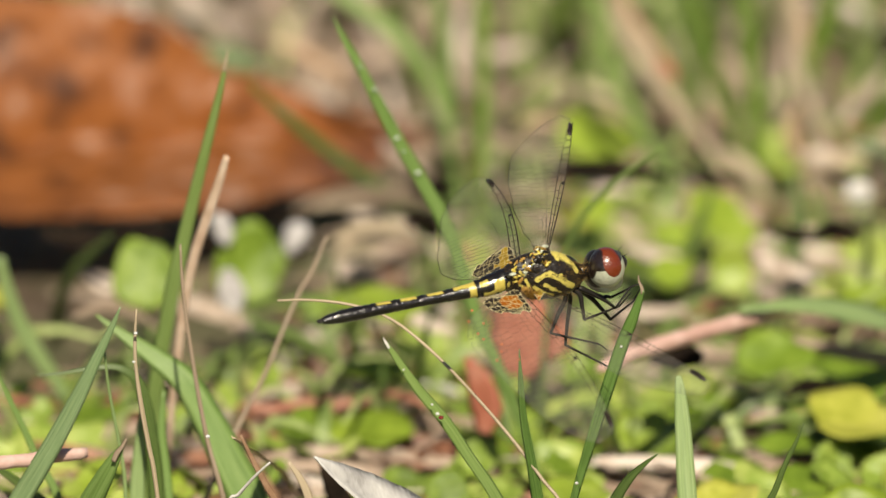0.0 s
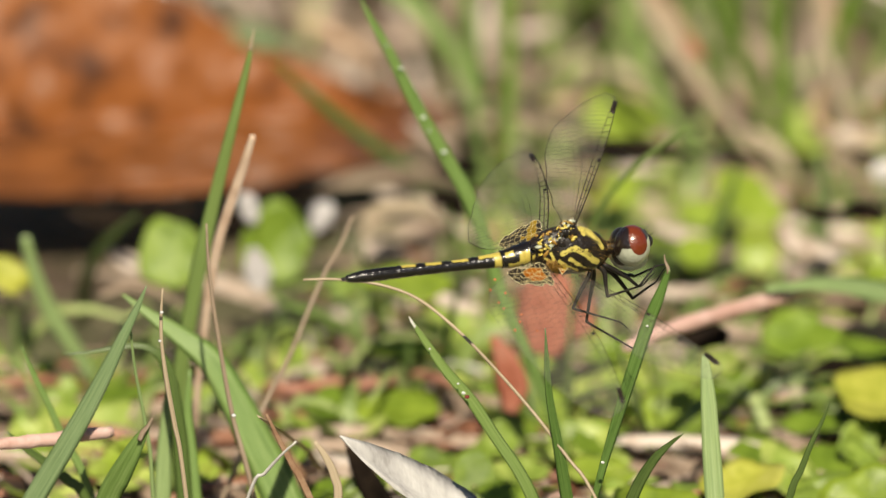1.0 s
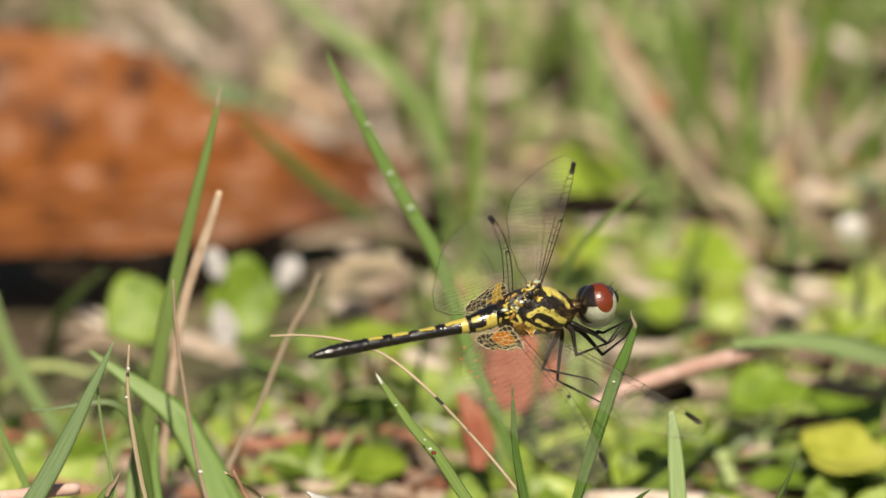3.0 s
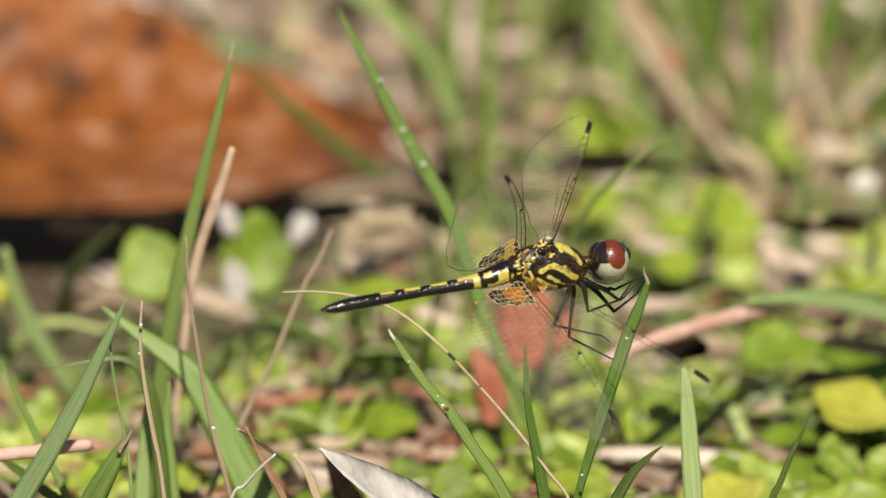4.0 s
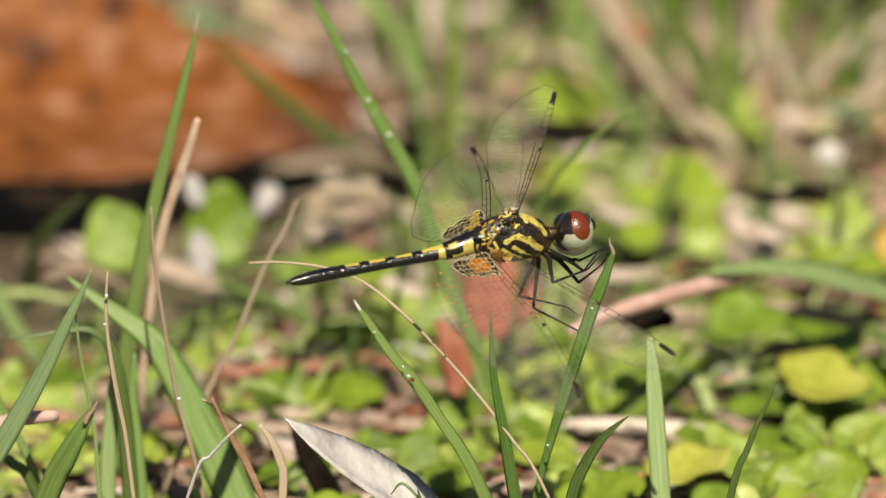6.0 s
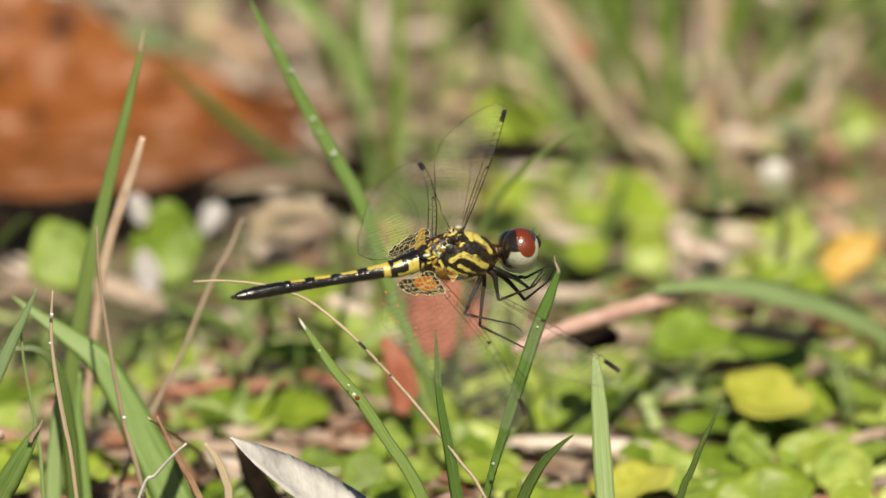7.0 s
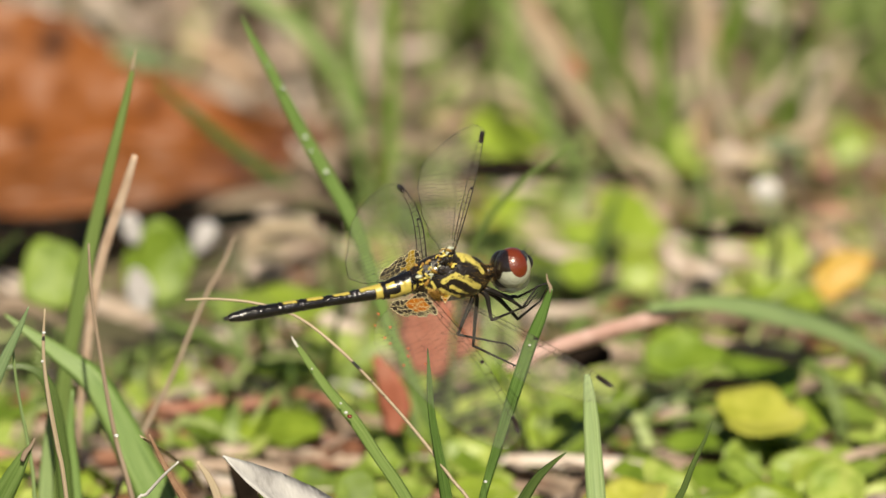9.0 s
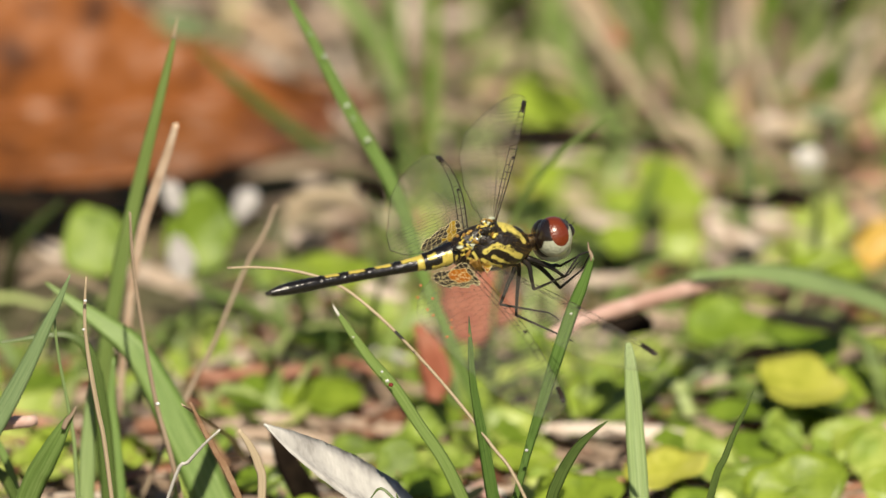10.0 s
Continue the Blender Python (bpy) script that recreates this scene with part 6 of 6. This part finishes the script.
AB_LINE = [Vector(p) - AB_ROOT for p in ((-2.21, 0.00, -0.26), (-4.50, 0.00, -0.74), (-6.71, 0.00, -0.93), (-11.05, 0.00, -0.95), (-15.71, 0.00, -0.82), (-20.36, 0.00, -0.77), (-24.29, 0.00, -0.80))]


# yellow areas of the abdomen: from and to along it, from and to in degrees from the top
YELLOWS = [(4.15, 4.95, -90, 130), (4.95, 6.7, -90, 27), (7.9, 9.8, -90, 25), (11.0, 12.9, -90, 24), (14.1, 15.7, -90, 21), (2.7, 3.7, 18, 52), (2.0, 3.4, 92, 132), (0.9, 2.1, 42, 115), (-0.3, 0.6, 78, 112)]


def build_abdomen():
    line = glide(AB_LINE, 24)
    reach = [0.0]
    for a, b in zip(line, line[1:]):
        reach.append(reach[-1] + (b - a).length)

    def at(s):
        for i in range(1, len(reach)):
            if reach[i] >= s:
                return line[i - 1].lerp(line[i], (s - reach[i - 1]) / (reach[i] - reach[i - 1]))
        return line[-1]

    total = reach[-1]
    girth = [(0, 1.15), (1.2, 1.3), (3, 1.15), (4.5, 0.88), (7, 0.70), (10, 0.62), (13, 0.66), (16, 0.72), (18.3, 0.76), (20, 0.72), (21.2, 0.58), (total + 0.01, 0.36)]

    def wide(s):
        for (a, p), (b, q) in zip(girth, girth[1:]):
            if s <= b:
                return p + (q - p) * max(0, s - a) / (b - a)
        return girth[-1][1]

    v, f = tube([at(total * i / 20) for i in range(21)], [0.7 * wide(total * i / 20) for i in range(21)], 10, straight=True)
    abdomen = part("abdomen", mesh_of("abdomen", v, f, [BLACK_SHELL]), dragonfly, "slender black and yellow abdomen")
    abdomen.location = AB_ROOT * MM
    cuts = [0, 1.7, 4.2, 7.5, 10.6, 13.7, 16.3, 18.5, 20.0, 21.1, total]
    for a, b in zip(cuts, cuts[1:]):
        n, m = 20, 40
        verts, faces, marks = [], [], []
        for i in range(n + 1):
            s = a + (b - a) * i / n
            c = at(s)
            k = i / n
            r = wide(s) * (1 + 0.04 * math.sin(math.pi * k) + (0.09 if 0.88 < k < 0.99 else 0) - (0.05 if k > 0.99 else 0))
            for j in range(m):
                t = 2 * math.pi * j / m
                off = abs((j / m * 360 + 180) % 360 - 180)
                verts.append(c + Vector((0, math.sin(t) * r, math.cos(t) * r * (1.0 if math.cos(t) > 0 else 0.92))))
                marks.append(max(min(s - p, q - s, (off - o) * r / 57, (e - off) * r / 57) for p, q, o, e in YELLOWS) + 0.10 * noise.noise(verts[-1] * 1.9))
        for i in range(n):
            q = i * m
            faces += [(q + j, q + (j + 1) % m, q + m + (j + 1) % m, q + m + j) for j in range(m)]
        faces += [tuple(range(m)), tuple(range(n * m + m - 1, n * m - 1, -1))]
        part("abdomen_segment", pattern(mesh_of("abdomen_segment", verts, faces, [BANDED]), "yellow", marks), abdomen)
    for side in (-1, 1):
        v, f = tube([at(total) + Vector((0.5, 0.12 * side, 0.1)), at(total) + Vector((-0.4, 0.2 * side, 0.02)), at(total) + Vector((-0.6, 0.14 * side, -0.02))], [0.16, 0.13, 0.05], 7, 3)
        part("tail_clasper", mesh_of("tail_clasper", v, f, [LEG_BLACK]), abdomen)
    return abdomen


def build_leg(joints, thick, seed):
    rnd = random.Random(seed)
    a, b, c, d = [Vector(p) for p in joints]
    hip = a.lerp(Vector((3.78, 0.00, -1.88)), 0.5)
    v, f = tube([hip, a, a.lerp(b, 0.5) + Vector((0, 0, 0.15)), b], [thick * 1.7, thick * 1.4, thick * 1.1, thick * 0.8], 8, 3)
    leg = part("leg", mesh_of("leg", v, f, [LEG_BLACK]), dragonfly, "thin black bristly leg")
    v, f = tube([b, b.lerp(c, 0.5), c], [thick * 0.75, thick * 0.6, thick * 0.45], 7, 3)
    pieces = [(v, f)]
    for i in range(9):
        p = b.lerp(c, 0.08 + i * 0.1)
        for side in (-1, 1):
            q = p + (c - b).normalized() * 0.3 + Vector((rnd.uniform(-0.2, 0.2), 0.3 * side, -0.45))
            pieces.append(tube([p, q], [0.03, 0.008], 3, straight=True))
    v, f = joined(pieces)
    part("shin", mesh_of("shin", v, f, [LEG_BLACK]), leg)
    v, f = tube([c, c.lerp(d, 0.6) + Vector((0, 0, 0.08)), d], [thick * 0.42, thick * 0.36, thick * 0.2], 6, 3)
    part("foot", mesh_of("foot", v, f, [LEG_BLACK]), leg)


build_thorax()
build_head()
abdomen = build_abdomen()
for i, (joints, thick) in enumerate([
    ([(4.08, -1.20, -3.57), (1.73, -2.40, -7.15), (7.65, -1.60, -10.38), (8.84, -1.20, -11.87)], 0.205),
    ([(5.20, 0.80, -5.01), (4.61, 1.20, -11.54), (9.87, -0.40, -15.09), (10.56, -0.70, -15.67)], 0.205),
    ([(5.69, -1.20, -3.55), (5.84, -2.20, -6.37), (10.55, -0.80, -6.44), (12.05, -0.40, -5.27)], 0.22),
    ([(7.38, 0.90, -5.32), (9.97, 1.00, -9.20), (12.53, 0.30, -6.93), (13.44, 0.10, -5.12)], 0.22),
    ([(7.46, -0.90, -4.12), (9.78, -1.50, -6.15), (11.93, -0.60, -4.30), (13.24, -0.30, -4.54)], 0.20),
    ([(8.95, 0.80, -5.91), (10.22, 1.40, -6.55), (12.46, 0.40, -5.01), (13.61, 0.20, -4.77)], 0.20),
]):
    build_leg(joints, thick, i)


# ---- wings: x along the span, y back across the chord, mirrored for the right side ----
def build_wing(name, label, length, hind, side, seed):
    rnd = random.Random(seed)

    def front(u):
        return (1.1 if hind else 0.5) * math.sin(math.pi * max(0, u) ** 1.1) * -1 + (1.9 * (1 - math.sqrt(max(0, 1 - ((u - 0.93) / 0.07) ** 2))) if u > 0.93 else 0)

    knots = [(0, 4.2), (0.1, 7.6), (0.2, 8.8), (0.35, 8.6), (0.5, 7.8), (0.7, 6.8), (0.85, 5.6), (1.0, 4.6)] if hind else [(0, 0.9), (0.08, 2.0), (0.18, 3.4), (0.35, 5.0), (0.55, 6.2), (0.72, 6.4), (0.86, 5.6), (1.0, 4.6)]

    def back(u):
        for (a, p), (b, q) in zip(knots, knots[1:]):
            if u <= b:
                k = (u - a) / (b - a)
                c = p + (q - p) * (k * k * (3 - 2 * k) * 0.5 + k * 0.5)
                break
        bend = 0.76 if hind else 0.62
        if u > bend:
            k = (u - bend) / (1 - bend)
            c = 1.9 + (c - 1.9) * math.sqrt(max(0, 1 - k ** 2.2))
        return c

    def spot(u, f):
        y = front(u) + (back(u) - front(u)) * f
        z = 0.10 * math.sin(f * 24) * (1 - f) + 0.012 * length * f * u - 0.25 * math.sin(math.pi * u)
        return Vector((u * length, -y * side, z))

    n, m = 56, 14
    verts = [spot(math.sin(math.pi / 2 * i / n), k / m) for i in range(n + 1) for k in range(m + 1)]
    w = m + 1
    faces = [(i * w + k, (i + 1) * w + k, (i + 1) * w + k + 1, i * w + k + 1) for i in range(n) for k in range(m)]
    wing = part(name, mesh_of(name, verts, faces, [FILM]), dragonfly, label)
    # long veins: where each starts across the chord, and where it meets the hind edge
    SUB, RAD = (0.06, 0.12) if hind else (0.09, 0.17)
    runs = [(0.0, None, 0.09), (SUB, 0.5, 0.062), (RAD, None, 0.07), (RAD + 0.08, 1.02, 0.024), (0.26, 0.95, 0.020), (0.36, 0.85, 0.017), (0.48, 0.71, 0.015), (0.60, 0.55, 0.015), (0.74, 0.40, 0.014), (0.88, 0.24, 0.014)]

    def across(run, u):
        f0, end, _ = run
        if end is None or end == 0.5:
            return f0 * (1 - 0.35 * u)
        return f0 + (1 - f0) * (u / end) ** 3.2

    pieces, fine = [], []
    for run in runs:
        stop = 1.0 if run[1] is None else min(1, run[1])
        us = [stop * math.sin(math.pi / 2 * i / 30) for i in range(31)]
        pieces.append(tube([spot(u, min(1, across(run, u))) for u in us], [run[2] * (1 if side > 0 else 0.65) * (1 - 0.5 * u) * (0.45 if u > 0.95 else 1) for u in us], 4, straight=True))
    edge = [spot(math.sin(math.pi / 2 * i / 60), 1) for i in range(61)]
    fine.append(tube(edge, [0.042 if side > 0 else 0.018] * 61, 4, straight=True))
    for k, (one, two) in enumerate(zip(runs, runs[1:] + [(1.0, None, 0)])):
        if k == 1:
            two = runs[2]
        stop = min(1.0 if one[1] is None else one[1], 1.0)
        gap = (1.5 if k < 2 else 0.85) / length
        u = gap
        while u < stop - 0.01:
            a = across(one, u)
            above = [across(r, u) for r in runs[k + 1:] if r[1] is None or u < r[1]] if k < 9 else []
            b = min([x for x in above if x > a + 0.01] + [1.0])
            if b - a > 0.015:
                parts = max(1, int((b - a) * (back(u) - front(u)) / 1.0))
                slip = rnd.uniform(-0.3, 0.3) * gap
                line = [spot(min(1, u + slip * i / parts), a + (b - a) * i / parts) for i in range(parts + 1)]
                (pieces if k < 2 else fine).append(tube(line, [0.042 if k < 2 else 0.018] * len(line), 3, straight=True))
            u += gap * rnd.uniform(0.8, 1.2)
    v, f = joined(pieces)
    part("vein_network", mesh_of("vein_network", v, f, [VEIN]), wing, "fine dark brown veins")
    v, f = joined(fine)
    part("fine_vein_network", mesh_of("fine_vein_network", v, f, [FINE_VEIN]), wing, "hair-fine pale brown veins")
    v, f = tube([spot(u, 0.03 + 0.02 * (u > 0.9)) for u in (0.85, 0.86, 0.89, 0.93, 0.945)], [0.10, 0.26, 0.30, 0.27, 0.10], 6, straight=True)
    v = [Vector((p.x, p.y - 0.12 * side, p.z)) for p in v]
    part("wing_spot", mesh_of("wing_spot", v, f, [STIGMA]), wing, "dark spot near the wing tip")
    v, f = ball((0.28, 0.22, 0.10), spot(0.5, 0.03), 8, 6)
    part("wing_joint", mesh_of("wing_joint", v, f, [STIGMA]), wing)
    # coloured cells at the base, netted with pale veins
    cols_n, rows_n = (7, 8) if hind else (2, 2)

    def base_spot(i, k, lift):
        x = (0.05 + i * 0.72) if side > 0 else (0.2 + i * 0.50)
        top = 0.4 if hind and side > 0 else 0.2
        reach = (top + (5.2 if side > 0 else 4.4) - 0.08 * (i - 1.5) ** 2) if hind else 1.5
        y = top + (reach - top) * k / rows_n
        u = (x + 0.25 * math.sin(5.1 * k + 2.3 * i)) / length
        y += 0.13 * math.sin(3.7 * i + 2.9 * k)
        return spot(u, min(1, max(0.01, (y - front(u)) / (back(u) - front(u))))) - Vector((0, 0, lift))

    verts, faces, slots, net = [], [], [], []
    for i in range(cols_n):
        for k in range(rows_n):
            if hind and (i / cols_n) ** 2 + (max(0, k - 3) / rows_n * 1.25) ** 2 > 0.85:
                continue
            top = [base_spot(a, b, 0.04) for a, b in ((i, k), (i + 1, k), (i + 1, k + 1), (i, k + 1))]
            low = [q + Vector((0, 0, 0.08)) for q in top]
            n0 = len(verts)
            verts += top + low
            faces += [tuple(n0 + q for q in quad) for quad in ((0, 1, 2, 3), (7, 6, 5, 4), (0, 4, 5, 1), (1, 5, 6, 2), (2, 6, 7, 3), (3, 7, 4, 0))]
            dark = hind and ((k < 1 or k > 4 or i < 1 or i > 4) if side < 0 else (k >= 4 or (k == 3 and i != 2) or k == 0))
            slots += [1 if dark else (2 if side < 0 and k > 0 else 0)] * 6
            for a, b in (((i, k), (i + 1, k)), ((i, k), (i, k + 1)), ((i + 1, k), (i + 1, k + 1)), ((i, k + 1), (i + 1, k + 1))):
                net.append(tube([base_spot(*a, 0.07), base_spot(*b, 0.07)], [0.03, 0.03], 4, straight=True))
    tagged(part("base_patch", mesh_of("base_patch", verts, faces, [AMBER, STIGMA, ORANGE_PATCH], slots, smooth=False), wing, "amber and dark brown patch at the wing base"), kind="stuff")
    v, f = joined(net)
    part("pale_vein_net", mesh_of("pale_vein_net", v, f, [GOLD_VEIN]), wing, "pale yellow veins")
    return wing


fore_left = build_wing("forewing", "clear forewing with a dark tip spot", 27.0, False, 1, 1)
hind_left = build_wing("hindwing", "clear hindwing with an amber and brown base", 25.5, True, 1, 2)
fore_right = build_wing("forewing", "clear forewing with a dark tip spot", 27.0, False, -1, 3)
hind_right = build_wing("hindwing", "clear hindwing with an orange and brown base", 25.5, True, -1, 4)


# ---- dew, droplets and wing glints ----
rnd = random.Random(31)
# sun glints on the right hindwing, added as small orange beads
for k in range(9):
    v, f = ball((0.17, 0.17, 0.13), (1.2 + 1.15 * k + rnd.uniform(-0.4, 0.4), 7.6 - 0.15 * k + rnd.uniform(-1.6, 0.6), 0.1), 8, 6)
    part("wing_glint", mesh_of("wing_glint", v, f, [SPARK]), hind_right, "tiny orange bead standing in for a sun glint")

def droplet(spot, radius, label="clear dew drop on a grass blade", mat=DEW):
    v, f = ball((radius, radius, radius * 0.85), (0, 0, 0), 12, 8)
    ob = tagged(new("dew_drop", mesh_of("dew_drop", v, f, [mat])), label, "dew drop", "dew drops on the grass")
    ob.location = Vector(spot) * MM


for spot, radius in [((-8.0, 51.6, 52.3), 0.3), ((-5.4, 52.6, 46.2), 0.36), ((-3.0, 52.9, 42.0), 0.4), ((-9.7, 51.1, 55.1), 0.2), ((-4.7, 52.6, 44.6), 0.22), ((15.0, -3.9, 19.8), 0.28), ((20.0, -1.2, 35.0), 0.22),
                     ((-38.0, -7.1, 21.8), 0.42), ((-38.7, -5.6, 20.1), 0.25), ((-34.7, -1.8, 36.7), 0.3), ((-34.9, -2.3, 33.5), 0.25), ((-0.7, -8.9, 29.2), 0.3), ((-1.3, -9.0, 30.3), 0.2), ((-4.5, -9.3, 34.4), 0.18), ((-26.6, -2.6, 24.9), 0.35)]:
    droplet(spot, radius * 0.75)
droplet((-0.3, -8.7, 28.7), 0.3, "dark red droplet on a grass blade", RED_DROP)


def wing_pose(root, sweep, lift, twist, side):
    """A wing's pose on the body: sweep forward, lift, and twist round its span, in degrees."""
    a, b = radians(sweep), radians(lift)
    span = Vector((math.sin(a) * math.cos(b), side * math.cos(a) * math.cos(b), math.sin(b)))
    ahead = Vector((1, 0, 0))
    chord = (ahead - span * ahead.dot(span)).normalized() * side
    normal = span.cross(chord)
    m = Matrix((span, chord, normal)).transposed()
    return Matrix.Translation(Vector(root) * MM) @ m.to_4x4() @ pose(0, 0, 0, twist)


def body_pose(right, above, pitch):
    """The dragonfly's pose: shifted in millimetres, nose up by pitch."""
    return Matrix.Translation((Vector((9.20, -4.01, 44.38)) + Vector((right, 0, 0)) + ABOVE * above) * MM) @ pose(0, 0, 0, 0, 0, 17) @ pose(0, 0, 0, 0, -pitch) @ pose(0, 0, 0, 17)


def motions():
    # seconds, shift to the right, shift upwards, nose up, abdomen raised or lowered
    body = [
        (0, 0.22, 0.01, 7.04, 0.78),
        (0.1, 0.21, 0.45, 4.78, -0.61),
        (0.2, 0.20, 0.73, 3.43, -1.52),
        (0.3, 0.20, 0.75, 3.42, -1.70),
        (0.4, 0.19, 0.41, 5.37, -0.85),
        (0.5, 0.18, 0.10, 7.16, -0.08),
        (0.6, 0.18, 0.31, 5.96, -0.56),
        (0.7, 0.18, 0.52, 4.77, -1.05),
        (0.8, 0.17, 0.63, 4.17, -1.21),
        (0.9, 0.17, 0.81, 3.13, -1.62),
        (1, 0.17, 0.63, 4.03, -0.98),
        (1.1, 0.17, 0.02, 7.36, 0.82),
        (1.2, 0.17, -0.08, 8.00, 1.18),
        (1.3, 0.17, 0.29, 6.08, 0.18),
        (1.4, 0.17, 0.36, 5.82, 0.06),
        (1.5, 0.17, 0.62, 4.50, -0.62),
        (1.6, 0.17, 0.41, 5.60, 0.17),
        (1.7, 0.17, -0.06, 8.04, 1.69),
        (1.8, 0.17, -0.19, 8.69, 2.24),
        (1.9, 0.17, 0.24, 6.33, 1.20),
        (2, 0.17, 0.53, 4.73, 0.55),
        (2.1, 0.16, 0.36, 5.67, 0.66),
        (2.2, 0.15, 0.27, 6.15, 0.54),
        (2.3, 0.14, 0.36, 5.74, -0.07),
        (2.4, 0.13, 0.33, 5.92, -0.35),
        (2.5, 0.12, 0.10, 7.16, -0.08),
        (2.6, 0.12, -0.01, 7.60, 0.23),
        (2.7, 0.12, 0.33, 5.63, -0.74),
        (2.8, 0.12, 0.25, 5.92, -0.50),
        (2.9, 0.12, 0.06, 6.80, 0.05),
        (3, 0.12, -0.03, 7.16, 0.32),
        (3.1, 0.12, 0.27, 6.07, -0.52),
        (3.2, 0.12, 0.24, 6.70, -0.45),
        (4.3, 0.03, -0.02, 6.80, -0.00),
        (4.4, 0.03, -0.01, 6.76, -0.02),
        (4.5, 0.03, -0.02, 6.80, -0.00),
        (4.6, 0.04, 0.07, 6.19, -0.25),
        (4.7, 0.05, 0.08, 6.03, -0.26),
        (4.8, 0.07, 0.07, 6.02, -0.19),
        (4.9, 0.08, -0.15, 7.06, 0.44),
        (5, 0.09, -0.22, 7.35, 0.67),
        (5.1, 0.09, -0.01, 6.32, 0.13),
        (5.2, 0.09, -0.00, 6.34, 0.15),
        (5.5, 0.09, -0.19, 7.59, 0.85),
        (5.7, -0.03, -0.08, 6.80, 0.99),
        (6.8, -0.03, 0.05, 6.26, -1.06),
        (6.9, -0.02, 0.12, 6.15, -1.54),
        (7, -0.01, -0.03, 7.24, -1.37),
        (7.1, -0.00, -0.13, 7.62, -1.27),
        (7.2, 0.00, -0.19, 7.85, -1.25),
        (7.3, 0.01, -0.07, 7.03, -1.80),
        (7.4, 0.01, -0.16, 7.41, -1.70),
        (7.5, 0.02, -0.40, 8.54, -1.20),
        (7.6, 0.02, -0.31, 8.03, -1.46),
        (7.7, 0.01, -0.27, 7.83, -1.57),
        (7.8, 0.01, -0.29, 7.92, -1.51),
        (8, -0.00, -0.08, 6.76, -2.12),
        (8.1, -0.01, -0.18, 7.29, -1.99),
        (8.3, -0.02, -0.50, 8.95, -1.42),
        (8.4, -0.03, -0.18, 7.23, -2.50),
        (8.5, -0.04, -0.33, 7.98, -2.25),
        (8.7, -0.04, -0.32, 7.94, -2.41),
        (8.9, -0.04, -0.32, 7.98, -2.52),
        (9, -0.04, -0.36, 8.22, -2.46),
        (9.2, -0.03, -0.17, 6.98, -3.09),
        (9.4, -0.02, -0.47, 8.36, -2.32),
        (9.5, -0.02, -0.60, 8.97, -1.97),
        (10, -0.02, -0.57, 9.21, -2.18),
    ]
    walk(dragonfly, [(t, body_pose(r, a, p)) for t, r, a, p, _ in body])
    walk(abdomen, [(t, Matrix.Translation(AB_ROOT * MM) @ pose(0, 0, 0, 0, -q)) for t, _, _, _, q in body])
    # seconds, sweep and lift of the left forewing, left hindwing, right forewing, right hindwing
    wings = [
        (0, 24, 4, 8.7, -9, 28.6, -2.5, 7.2, -11.5),
        (0.5, 25.8, 4.5, 10.7, -8.9, 25.7, -2.5, 4.9, -11.4),
        (1, 27.7, 4.8, 12.9, -8.9, 25.5, -2.3, 4.7, -11.3),
        (1.5, 28.9, 4.3, 13.9, -9.5, 26.4, -3.5, 5.5, -12.3),
        (2, 29.3, 4.3, 14, -9.3, 26.8, -4.1, 5.8, -12.7),
        (2.5, 27.1, 3.4, 11.6, -9.5, 29.7, -5.6, 8.1, -13.9),
        (3, 27, 3, 11.4, -9.7, 30, -5.7, 8.3, -14),
        (3.2, 28.5, 2.9, 12.6, -10.1, 29.1, -5.5, 7.6, -13.9),
        (4.3, 27.8, 2.2, 12.4, -10.8, 29.1, -5.8, 7.7, -14.1),
        (4.5, 27.9, 2.2, 12.7, -10.8, 29.1, -5.8, 7.7, -14.1),
        (5, 27.1, 2.2, 11.8, -10.8, 30, -6.1, 8.4, -14.3),
        (5.5, 27.9, 1.3, 12.4, -11.1, 29.9, -6.1, 8.3, -14.3),
        (5.7, 27.5, 2.5, 12.5, -11, 29.7, -6.6, 8.1, -14.8),
        (6.8, 29.3, 1.7, 13.6, -10.8, 28.5, -5.9, 7.2, -14.2),
        (7, 29.3, 2.3, 13.6, -10.2, 28.6, -6, 7.2, -14.3),
        (7.5, 26.7, 2.6, 11.1, -9.7, 30.9, -7.3, 9.1, -15.3),
        (8, 27.8, 2, 12.1, -10.4, 26.3, -3.1, 5.4, -11.9),
        (8.5, 26.9, 1.8, 11.1, -10.7, 27.6, -4.2, 6.4, -12.8),
        (9, 26, 1.5, 10.2, -10.4, 28.1, -4.5, 6.9, -13.1),
        (9.5, 25.6, 1, 9.6, -10.6, 28.3, -4.5, 7, -13.1),
        (10, 26.4, 1.2, 9.6, -10.6, 28.9, -4.9, 7.5, -13.4),
    ]
    walk(fore_left, [(w[0], wing_pose((2.77, 1.20, 0.93), w[1] + 1.1, w[2], -8, 1)) for w in wings])
    walk(hind_left, [(w[0], wing_pose((-0.30, 1.30, 0.15), w[3] + 0.5, w[4] + 1.4, -15, 1)) for w in wings])
    walk(fore_right, [(w[0], wing_pose((0.80, -1.50, -1.76), w[5], w[6], -2, -1)) for w in wings])
    walk(hind_right, [(w[0], wing_pose((-1.56, -1.60, -0.96), w[7], w[8], 2, -1)) for w in wings])


motions()
